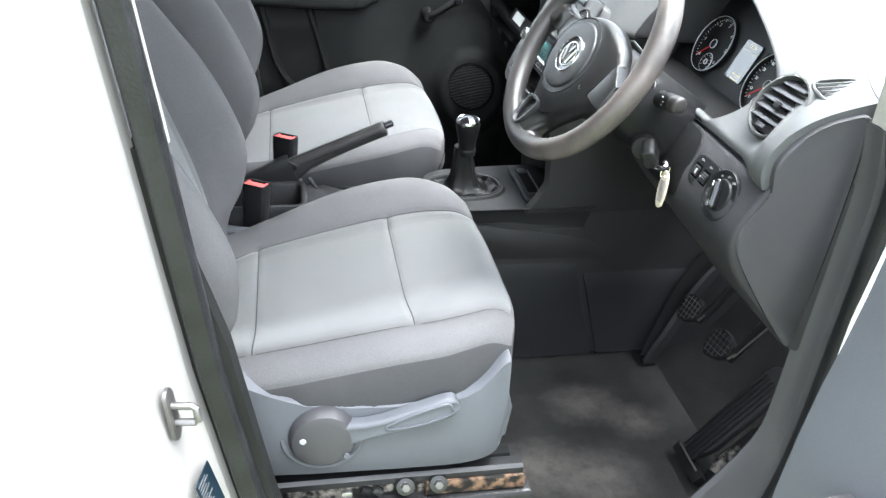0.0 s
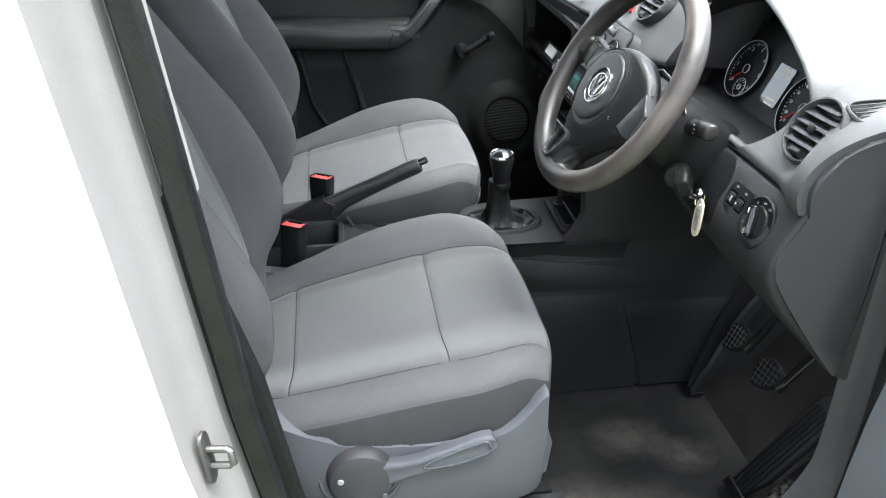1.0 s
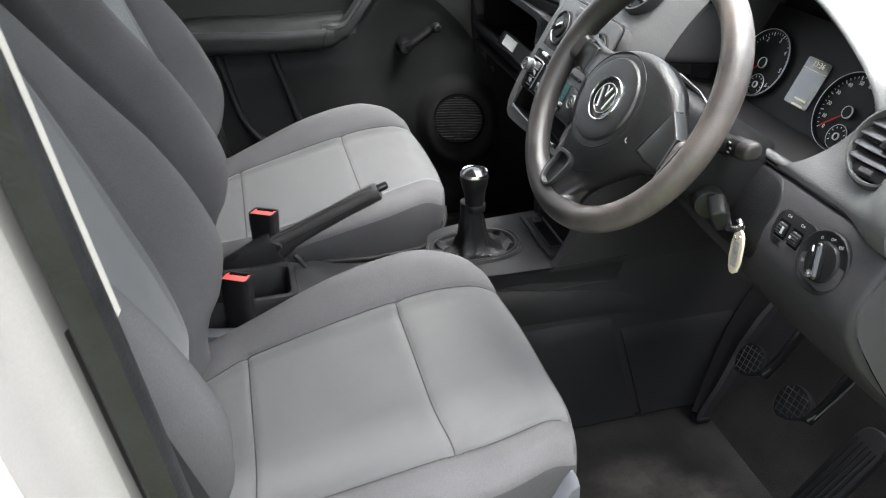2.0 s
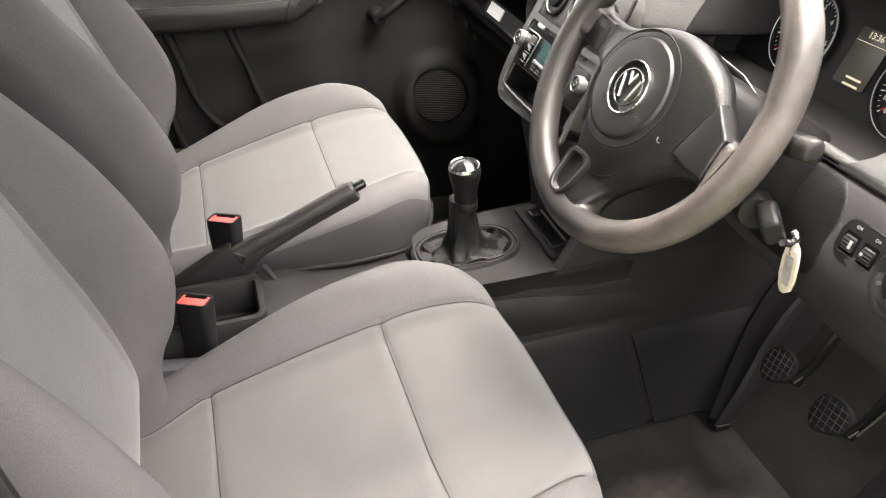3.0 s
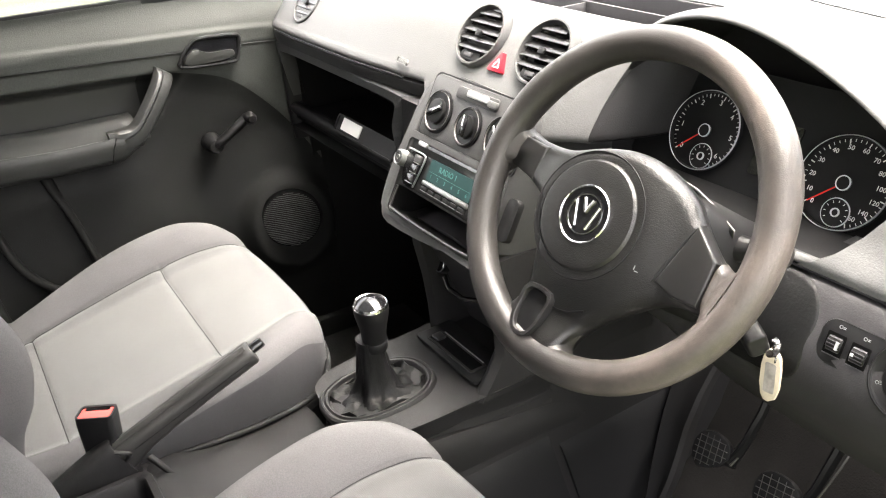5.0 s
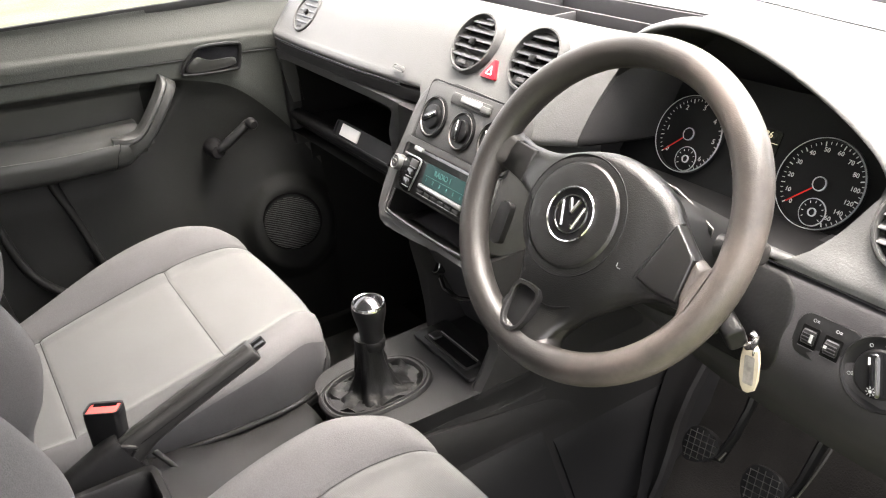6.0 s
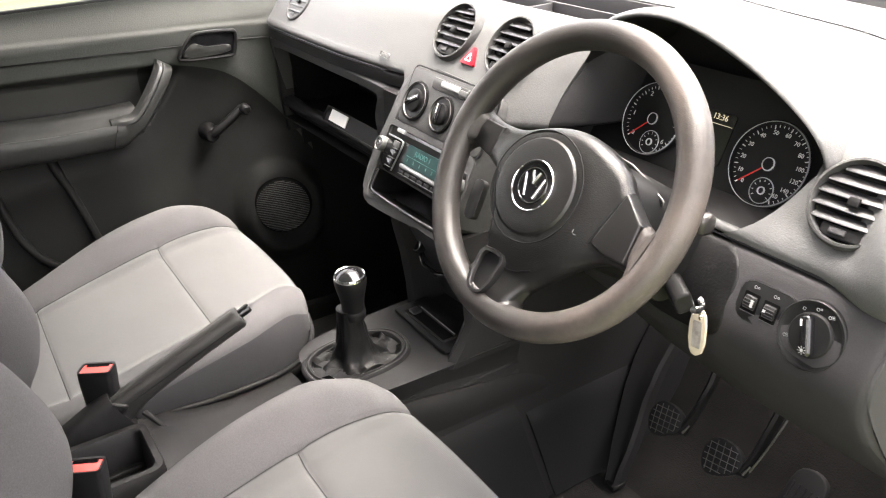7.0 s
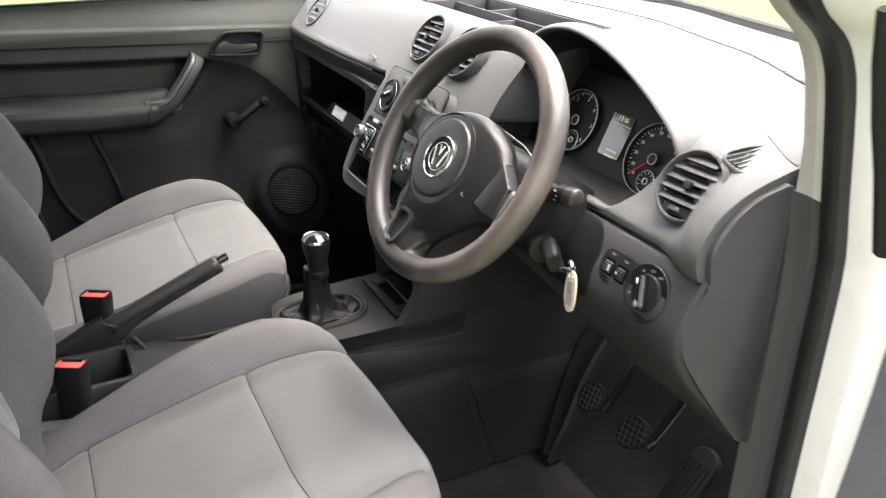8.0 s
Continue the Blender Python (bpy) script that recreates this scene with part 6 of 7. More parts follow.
part("switch_grip", box((0.0125, 0.044, 0.014), mld @ Matrix.Translation((0.001, 0, 0.0105)), 0.005, 3), GLOSS, lsw)
part("grip_edge", box((0.0016, 0.034, 0.001), mld @ Matrix.Translation((0.0040, 0, 0.0172))), DASH_TOP, lsw)
part("pointer_mark", box((0.0018, 0.007, 0.0006), mld @ Matrix.Translation((-0.0022, 0.014, 0.0177))), WHITE, lsw)


def switch_symbol(m, parent, rays):
    """A small printed lamp sign: a ring with short strokes."""
    bm = lathe([(0.0014, 0.0), (0.0019, 0.0005), (0.0014, 0.0006)], m, 10)
    for k in range(rays):
        box((0.0024, 0.0006, 0.0005), m @ Matrix.Translation((0.0036, 0.0014 * (k - (rays - 1) / 2), 0.0004)), bm=bm)
    part("switch_symbol", bm, GREYBTN, parent)


for a, n in ((104, 0), (74, 2), (44, 3), (183, 3)):
    a = radians(a)
    switch_symbol(mld @ Matrix.Translation((0.0285 * math.cos(a), 0.0285 * math.sin(a), 0.0026)), lsw, n)
bm = lathe([(0.0014, 0.0), (0.0018, 0.0008), (0.0, 0.0009)], mld @ Matrix.Translation((-0.001, -0.0145, 0.0172)), 10)
for k in range(8):
    box((0.0006, 0.0018, 0.0006), mld @ Matrix.Translation((-0.001, -0.0145, 0.0178)) @ Matrix.Rotation(k * math.pi / 4, 4, "Z") @ Matrix.Translation((0, 0.0036, 0)), bm=bm)
part("lamp_symbol", bm, GREYBTN, lsw)
for lx, ly, px in ((-0.0475, 0.0160, 0.0045), (-0.0225, 0.0150, -0.0045)):
    part("wheel_slot", prism(rounded(0.0190, 0.0225, 0.001, 2, lx, ly), 0.0, 0.0026, ML), VOID_BLACK, lsw)
    w = part("thumb_wheel", lathe([(0.0, 0.0075), (0.0090, 0.0072), (0.0100, 0.0060), (0.0100, -0.0060), (0.0090, -0.0072), (0.0, -0.0075)], ML @ Matrix.Translation((lx, ly, -0.0036)) @ Matrix.Rotation(math.pi / 2, 4, "Y"), 28), BLACK, lsw)
    for k in range(-2, 3):
        q = k * 0.36
        part("wheel_rib", box((0.0130, 0.0010, 0.0014), ML @ Matrix.Translation((lx, ly + 0.0100 * math.sin(q), -0.0036 + 0.0100 * math.cos(q))) @ Matrix.Rotation(-q, 4, "X")), DASH_LOW, w)
    part("wheel_mark", box((0.0030, 0.0085 if px > 0 else 0.0030, 0.0008), ML @ Matrix.Translation((lx + px, ly, 0.0070))), GREYBTN, w)
    part("slot_edge", box((0.0180, 0.0010, 0.0008), ML @ Matrix.Translation((lx, ly - 0.0118, 0.0026))), DASH_LOW, lsw)
    switch_symbol(ML @ Matrix.Translation((lx + 0.0005, ly + 0.0185, 0.0024)), lsw, 2)

# instrument cluster
MC = basis((0.527, -0.338, 1.205), (-0.9, 0, 0.43))
cluster = thing("instrument_cluster", (0.527, -0.338, 1.20), "black instrument cluster with two chrome-ringed dials and a display", "instrument cluster")
part("backing", prism(rounded(0.42, 0.16, 0.04, 6, 0.0, 0.01), -0.03, 0.0, MC), BLACK, cluster)


def gauge(lx, ly, r, labels, size, needle, sub):
    m = MC @ Matrix.Translation((lx, ly, 0.0))
    g = part("dial", lathe([(r, -0.001), (r, 0.006), (r * 0.975, 0.0075), (r * 0.955, 0.006), (r * 0.95, 0.001), (0.0, 0.001)], m, 56), BLACK, cluster, "black dial")
    part("chrome_ring", lathe([(r * 1.0, 0.0062), (r * 0.985, 0.0084), (r * 0.962, 0.0062)], m, 56), BRIGHT, g)
    bm = bmesh.new()
    for k in range(41):
        a = radians(222 - k * 7.2)
        ln = 0.0052 if k % 4 == 0 else 0.003
        box((ln, 0.0007 if k % 4 else 0.0012, 0.0004), m @ Matrix.Rotation(a, 4, "Z") @ Matrix.Translation((r * 0.92 - ln / 2, 0, 0.0014)), bm=bm)
    part("tick_marks", bm, WHITE, g)
    for text, a in labels:
        words("figure", text, size, m @ Matrix.Translation((r * 0.74 * math.cos(radians(a)), r * 0.74 * math.sin(radians(a)), 0.0016)), WHITE, g, 0.0002)
    part("hub_ring", lathe([(0.0086, 0.0045), (0.0086, 0.0060), (0.0082, 0.0066), (0.0075, 0.0064), (0.0074, 0.0058)], m, 32), BRIGHT, g)
    part("hub_cap", lathe([(0.0083, 0.001), (0.0083, 0.0058), (0.0, 0.0060)], m, 28), BLACK, g)
    part("needle", box((r * 0.70, 0.0013, 0.001), m @ Matrix.Rotation(radians(needle), 4, "Z") @ Matrix.Translation((r * 0.47, 0, 0.0045))), NEEDLE, g)
    s = part("small_dial", lathe([(0.0165, 0.001), (0.0165, 0.0030), (0.0155, 0.0038), (0.0148, 0.0028), (0.0, 0.0028)], m @ Matrix.Translation((sub[0], sub[1], 0)), 32), BLACK, g)
    part("small_ring", lathe([(0.0168, 0.0030), (0.0160, 0.0042), (0.0152, 0.0030)], m @ Matrix.Translation((sub[0], sub[1], 0)), 32), BRIGHT, s)
    part("small_hub", lathe([(0.0052, 0.0028), (0.0050, 0.0050), (0.0040, 0.0052), (0.0038, 0.0032)], m @ Matrix.Translation((sub[0], sub[1], 0)), 18), BRIGHT, s)
    bm = bmesh.new()
    for k in range(9):
        box((0.0025, 0.0007, 0.0004), m @ Matrix.Translation((sub[0], sub[1], 0.0031)) @ Matrix.Rotation(radians(215 - k * 31), 4, "Z") @ Matrix.Translation((0.0125, 0, 0)), bm=bm)
    part("small_ticks", bm, WHITE, s)


gauge(-0.098, 0.004, 0.052, [("0", 224), ("1", 180), ("2", 122), ("3", 80), ("4", 40), ("5", 0), ("6", -43)], 0.0095, 224, (0.008, -0.032))
gauge(0.100, -0.004, 0.054, [("0", 227), ("10", 205), ("20", 180), ("30", 155), ("40", 129), ("50", 104), ("60", 79), ("70", 55), ("80", 32), ("100", 8), ("120", -15), ("140", -37), ("160", -58)], 0.0078, 224, (0.004, -0.033))
part("display", prism(rounded(0.050, 0.068, 0.003, 3, 0.006, 0.006), 0.0, 0.003, MC), SCREEN, cluster, "grey information display")
words("clock_text", "13:36", 0.0110, MC @ Matrix.Translation((0.007, 0.033, 0.0032)), SCREEN_TEXT, cluster, 0.0002)
part("display_line", box((0.047, 0.0007, 0.0005), MC @ Matrix.Translation((0.006, 0.024, 0.0032))), SCREEN_TEXT, cluster)
for k in range(2):
    part("display_bar", box((0.024, 0.0026, 0.0005), MC @ Matrix.Translation((0.010, -0.018 - 0.008 * k, 0.0032))), SCREEN_TEXT, cluster)
part("trip_plate", prism(rounded(0.046, 0.012, 0.005, 4, 0.125, -0.068), 0.0, 0.004, MC, 0.001), BLACK, cluster)
for k in range(5):
    part("trip_bar", prism(rounded(0.0045, 0.006, 0.001, 2, 0.112 + 0.0065 * k, -0.068), 0.004, 0.0045, MC), WHITE, cluster)

# ---------------------------------------------------------------- steering wheel and column
aw, bw = radians(31.8), radians(-5.0)
NW = Vector((-math.cos(aw) * math.cos(bw), math.sin(bw), math.sin(aw) * math.cos(bw)))
MW = basis((0.239, -0.369, 1.234), NW)
wheel = thing("steering_wheel", (0.239, -0.369, 1.234), "worn grey three-spoke steering wheel with a round badge", "steering wheel")
R, r = 0.1675, 0.0172
rows = []
for k in range(96):
    a = 2 * math.pi * k / 96
    thick = 1 + 0.06 * (math.exp(-((a - 2.6) / 0.3) ** 2) + math.exp(-((a - 0.5) / 0.3) ** 2))
    rows.append([((R + r * thick * math.cos(q)) * math.cos(a), (R + r * thick * math.cos(q)) * math.sin(a), r * 1.03 * thick * math.sin(q)) for q in steps(0, 2 * math.pi, 20)[:-1]])
rows.append(rows[0])
part("rim", rings(rows, True, False, m=MW), LEATHER, wheel, "worn shiny grey grained rim", sharp=80)
bx, by = -0.016, -0.016
BODY = chaikin([(-0.155, 0.052), (-0.135, 0.0445), (-0.120, 0.042), (-0.088, 0.040), (-0.065, 0.042), (-0.046, 0.049), (-0.022, 0.056), (0.003, 0.060), (0.031, 0.058), (0.059, 0.047), (0.082, 0.033),
                (0.094, 0.017), (0.112, 0.0), (0.128, -0.0125), (0.140, -0.018), (0.162, -0.016), (0.164, -0.030), (0.152, -0.065), (0.133, -0.064), (0.122, -0.064), (0.106, -0.062), (0.080, -0.072),
                (0.058, -0.090), (0.034, -0.110), (0.016, -0.130), (0.009, -0.145), (0.008, -0.158), (-0.030, -0.163), (-0.080, -0.143), (-0.077, -0.136), (-0.069, -0.115), (-0.064, -0.100),
                (-0.064, -0.085), (-0.066, -0.062), (-0.073, -0.040), (-0.080, -0.022), (-0.092, -0.012), (-0.122, -0.002), (-0.145, 0.006), (-0.163, 0.010)], 2)


def edge_gap(x, y):
    """How far a place lies inside the free edges of the wheel's body."""
    best = 1.0
    for (x0, y0), (x1, y1) in zip(BODY, BODY[1:] + BODY[:1]):
        if math.hypot(x0, y0) > 0.152 and math.hypot(x1, y1) > 0.152:
            continue
        dx, dy = x1 - x0, y1 - y0
        q = max(0.0, min(1.0, ((x - x0) * dx + (y - y0) * dy) / (dx * dx + dy * dy + 1e-12)))
        best = min(best, math.hypot(x - x0 - q * dx, y - y0 - q * dy))
    return best


def body_height(x, y):
    """Domed round the badge disc, falling to the spokes and rolled over at the edges."""
    d = math.hypot(x - bx, y - by)
    q = max(0.0, min(1.0, (d - 0.060) / 0.055))
    h = 0.0095 - 0.0125 * q * q * (3 - 2 * q)
    if y < -0.10:
        h += 0.013 * ease(0.112, 0.158, -y)
    g = min(1.0, edge_gap(x, y) / 0.013)
    return h - 0.0115 * (1 - math.sqrt(max(0.0, 1 - (1 - g) ** 2)))


rows = [[(bx + (x - bx) * k, by + (y - by) * k, z) for x, y in BODY] for k, z in ((0.90, -0.030), (0.985, -0.026))]
for k in (1.0, 0.985, 0.97, 0.95, 0.925, 0.90, 0.87, 0.84, 0.80, 0.76, 0.72, 0.68, 0.64, 0.60, 0.56, 0.52, 0.48, 0.44, 0.40, 0.36, 0.32, 0.26, 0.2):
    rows.append([(bx + (x - bx) * k, by + (y - by) * k, body_height(bx + (x - bx) * k, by + (y - by) * k)) for x, y in BODY])
hub = part("hub_cover", rings(rows, m=MW), HUB, wheel, "grained grey airbag cover running out into three spokes", sharp=70)
part("hub_back", prism(chaikin([(-0.072, 0.030), (0.0, 0.048), (0.072, 0.026), (0.070, -0.040), (0.030, -0.088), (-0.050, -0.088)], 2), -0.065, -0.024, MW), BLACK, wheel, "black back of the hub")
mbg = MW @ Matrix.Translation((bx, by, 0.0085))
part("hub_disc", lathe([(0.0, 0.0035), (0.030, 0.0040), (0.049, 0.0046), (0.0545, 0.0036), (0.0572, 0.0008), (0.0580, -0.005)], mbg, 56), HUB, hub)
part("disc_joint", lathe([(0.0665, 0.0000), (0.0655, 0.0012), (0.0625, -0.0002), (0.0590, 0.0002), (0.0575, 0.0012), (0.0568, -0.002)], mbg, 56), BLACK, hub)
badge = part("badge", lathe([(0.0, 0.0042), (0.026, 0.0042), (0.0280, 0.0046)], mbg, 48), GLOSS, hub, "round black and chrome badge")
part("badge_ring", lathe([(0.0302, 0.0036), (0.0300, 0.0058), (0.0292, 0.0066), (0.0283, 0.0058), (0.0281, 0.0040)], mbg, 48), CHROME, badge)
part("badge_ring", lathe([(0.0212, 0.0040), (0.0209, 0.0052), (0.0196, 0.0052), (0.0193, 0.0040)], mbg, 40), CHROME, badge)
for x0, y0, x1, y1 in ((-0.015, 0.011, -0.007, -0.014), (-0.006, 0.016, 0.0, 0.002), (0.006, 0.016, 0.0, 0.002), (0.015, 0.011, 0.007, -0.014)):
    part("badge_bar", tube([mbg @ Vector((x0, y0, 0.0045)), mbg @ Vector((x1, y1, 0.0045))], 0.0020, 8), CHROME, badge)


def rim_flare(lows, highs, zs):
    """A saddle that runs from a spoke up on to the rim."""
    secs = []
    for (x0, y0), (x1, y1), z in zip(lows, highs, zs):
        sec = []
        for k in steps(0, 1, 12):
            e = min(1.0, min(k, 1 - k) / 0.28)
            sec.append((x0 + (x1 - x0) * k, y0 + (y1 - y0) * k, z - 0.012 * (1 - math.sqrt(1 - (1 - e) ** 2))))
        secs.append(sec + [(x1, y1, -0.018), (x0, y0, -0.018)])
    part("rim_flare", rings(secs, m=MW), LEATHER, wheel, "worn grey root of a spoke", sharp=70)


def glide(pts):
    return chaikin(pts, 2, False)


def glide_z(zs):
    return [p[1] for p in chaikin([(k, z) for k, z in enumerate(zs)], 2, False)]


rim_flare(glide([(0.127, -0.059), (0.131, -0.064), (0.133, -0.074), (0.138, -0.087)]), glide([(0.129, -0.0105), (0.140, -0.0165), (0.150, -0.012), (0.160, 0.004)]), glide_z([-0.0010, 0.0030, 0.0090, 0.0135]))
rim_flare(glide([(-0.024, -0.128), (-0.026, -0.142), (-0.034, -0.154), (-0.046, -0.162)]), glide([(0.017, -0.128), (0.010, -0.144), (0.015, -0.153), (0.032, -0.159)]), glide_z([-0.0010, 0.0030, 0.0090, 0.0135]))
rim_flare(glide([(-0.134, 0.0445), (-0.142, 0.047), (-0.150, 0.054), (-0.152, 0.066)]), glide([(-0.134, 0.001), (-0.143, 0.0055), (-0.152, 0.004), (-0.162, -0.006)]), glide_z([-0.0010, 0.0030, 0.0090, 0.0135]))
part("spoke_cover", prism([(0.0765, -0.050), (0.100, -0.057), (0.126, -0.057), (0.128, -0.0135), (0.098, 0.0130)], -0.020, 0.0012, MW, 0.0035, 3), SPOKE, wheel, "flat dark spoke cover")
part("spoke_cover", prism([(-0.152, 0.011), (-0.140, 0.007), (-0.108, -0.003), (-0.102, 0.036), (-0.136, 0.040)], -0.020, 0.0018, MW, 0.0035, 3), SPOKE, wheel, "flat dark spoke cover")
QUAD = [(-0.060, -0.101), (-0.061, -0.125), (-0.057, -0.145), (-0.047, -0.1555), (-0.030, -0.1550), (-0.023, -0.142), (-0.022, -0.125), (-0.020, -0.104), (-0.037, -0.0995)]
INNER = [(-0.0395 + (x + 0.0395) * 0.74, -0.129 + (y + 0.129) * 0.82) for x, y in QUAD]


def panel_ring(k, lift):
    """An outline between the panel's rim (0) and its recess (1), riding up on to the wheel's rim."""
    pts = chaikin([(a + (c - a) * k, b + (d - b) * k) for (a, b), (c, d) in zip(QUAD, INNER)], 1)
    return [(x + 0.003, y, 0.0068 + 0.0085 * ease(0.108, 0.156, -y) + lift) for x, y in pts]


part("spoke_panel", rings([panel_ring(0, -0.012), panel_ring(0, -0.0006), panel_ring(0.12, 0.0012), panel_ring(0.85, 0.0012), panel_ring(1.0, 0.0), panel_ring(1.05, -0.0055)], caps=False, m=MW), HUB, wheel, "raised frame on the lower spoke", sharp=40)
part("spoke_recess", rings([panel_ring(0.95, -0.0120), panel_ring(0.95, -0.0050), panel_ring(1.4, -0.0052)], m=MW), BLACK, wheel, "sunken switch blank", sharp=40)
for pts in (((0.0965, 0.0150), (0.086, -0.016), (0.0745, -0.051)), ((-0.064, -0.107), (-0.034, -0.113), (-0.008, -0.117), (0.019, -0.105))):
    pts = chaikin(pts, 2, False)
    part("cover_seam", tube([MW @ Vector((x, y, body_height(x, y) - 0.0002)) for x, y in pts], 0.0013, 6), BLACK, hub)
bm = box((0.004, 0.0007, 0.0006), MW @ Matrix.Translation((0.060, -0.048, 0.0075)))
box((0.0007, 0.004, 0.0006), MW @ Matrix.Translation((0.057, -0.045, 0.0078)), bm=bm)
part("horn_symbol", bm, GREYBTN, hub)

column = thing("steering_column", (0.36, -0.37, 1.12), "black plastic steering column shroud with stalk and ignition lock", "steering column")
ax = Vector((0.848, 0.04, -0.526)).normalized()
rows = []
for t, w, up, dn in ((0.030, 0.045, 0.045, 0.045), (0.045, 0.058, 0.050, 0.060), (0.10, 0.064, 0.052, 0.075), (0.17, 0.066, 0.050, 0.080), (0.24, 0.066, 0.050, 0.078)):
    c = Vector((0.239, -0.369, 1.228)) + ax * t
    m = basis(c, -ax)
    rows.append([m @ Vector((w * (1.36 if math.cos(q) > 0 else 1.0) * math.copysign(abs(math.cos(q)) ** 0.6, math.cos(q)), (up if math.sin(q) > 0 else dn) * math.copysign(abs(math.sin(q)) ** 0.6, math.sin(q)), 0)) for q in steps(0, 2 * math.pi, 28)[:-1]])
part("shroud", rings(rows), BLACK, column, sharp=50)
part("upper_cover", rings([[(x, y, z) for y, z in ((-0.300, 1.205), (-0.310, 1.232), (-0.345, 1.243), (-0.398, 1.236), (-0.420, 1.226), (-0.448, 1.209), (-0.446, 1.190), (-0.436, 1.165), (-0.30, 1.165))] for x in (0.325, 0.330)]), RUBBER, column, "black upper column cover")
part("cover_edge", tube([(0.3275, y, z) for y, z in ((-0.310, 1.234), (-0.345, 1.245), (-0.398, 1.238), (-0.420, 1.228), (-0.449, 1.210), (-0.447, 1.190), (-0.438, 1.166))], 0.0014, 6), DULL_STEEL, column, "pale edge of the column cover")
stalk = part("stalk", tube([(0.335, -0.410, 1.180), (0.341, -0.445, 1.185), (0.346, -0.462, 1.188)], [0.020, 0.015, 0.011], 14), BLACK, column)
cap = chaikin([(-0.012, -0.013), (-0.014, 0.004), (-0.006, 0.013), (0.008, 0.013), (0.013, 0.002), (0.009, -0.014)], 2)
part("stalk_head", rings([[Vector((x + dx * k, y, z + dz * k)) for dx, dz in cap] for x, y, z, k in ((0.3460, -0.458, 1.1880, 0.80), (0.3465, -0.461, 1.1885, 0.95), (0.3490, -0.478, 1.1900, 0.98))]), BLACK, stalk, "black stalk head with small signs")
part("stalk_tip", rings([[Vector((x + dx * k, y, z + dz * k)) for dx, dz in cap] for x, y, z, k in ((0.3490, -0.4782, 1.1900, 0.98), (0.3500, -0.486, 1.1908, 1.0), (0.3510, -0.492, 1.1914, 0.96), (0.3516, -0.4955, 1.1916, 0.84), (0.3518, -0.4968, 1.1917, 0.5))]), STALK_TIP, stalk, "pale grey stalk tip", sharp=60)
for k in range(3):
    part("stalk_sign", box((0.0014, 0.0040, 0.0022), Matrix.Translation((0.3352, -0.4660 - 0.0035 * (k % 2), 1.1830 + 0.0062 * k)), 0.0003), GREYBTN, stalk)
lock = basis((0.318, -0.470, 1.112), (-0.35, -0.80, 0.10))
part("ignition_lock", lathe([(0.022, -0.09), (0.022, -0.03), (0.020, -0.010), (0.017, -0.004), (0.0, -0.003)], lock, 28), GAITER, column)
KNEE = chaikin([(0.408, 1.153), (0.396, 1.147), (0.382, 1.122), (0.369, 1.098), (0.362, 1.070), (0.367, 1.044), (0.385, 1.012), (0.410, 0.980), (0.440, 0.948)], 2, False)[::-1]


def knee_x(z):
    return line(z, [(pz, px) for px, pz in KNEE])


rows = [[(knee_x(1.096 + y * k) - h, -0.452 + x * k, 1.096 + y * k) for x, y in rounded(0.130, 0.108, 0.036, 9)] for k, h in ((1.05, -0.010), (1.03, 0.0008), (1.0, 0.0018), (0.96, 0.0020), (0.6, 0.0020), (0.25, 0.0020))]
part("lock_surround", rings(rows), GAITER, column, "black panel round the ignition lock", sharp=60)
key = thing("ignition_key", (0.325, -0.51, 1.108), "black ignition key with a yellowed plastic tag hanging from it", "key")
mk = basis((0.326, -0.480, 1.114), (-0.35, -0.80, -0.25))
part("key_head", prism(rounded(0.022, 0.032, 0.007, 5), -0.008, 0.026, mk @ Matrix.Rotation(radians(25), 4, "Z"), 0.004, 3), BLACK, key)
part("key_clip", tube(chaikin([(0.322, -0.511, 1.102), (0.334, -0.509, 1.096), (0.346, -0.504, 1.098), (0.344, -0.498, 1.104)], 2, False), 0.0042, 8), CHROME, key, "chrome key clip")
part("key_ring", tube([(0.345 + 0.010 * math.cos(q), -0.504 + 0.006 * math.cos(q), 1.090 + 0.011 * math.sin(q)) for q in steps(0, 2 * math.pi, 24)[:-1]], 0.0010, 6, closed=True, up=(0.3, 1, 0)), CHROME, key)
mtag = basis((0.349, -0.499, 1.056), (-1.0, -0.04, 0.10), (-0.05, 0.10, 1))
part("key_tag", prism(chaikin([(-0.004, 0.031), (-0.0110, 0.020), (-0.0115, -0.020), (-0.003, -0.032), (0.0110, -0.022), (0.0110, 0.020), (0.004, 0.031)], 1), -0.0018, 0.0018, mtag, 0.0008), TAG, key, "yellowed plastic key tag")
part("tag_paper", prism(rounded(0.0125, 0.034, 0.002, 3, 0, -0.002), 0.0018, 0.0021, mtag), TAG_PAPER, key)

# ---------------------------------------------------------------- pedals and footwell
NP = Vector((-0.88, 0.0, 0.48))


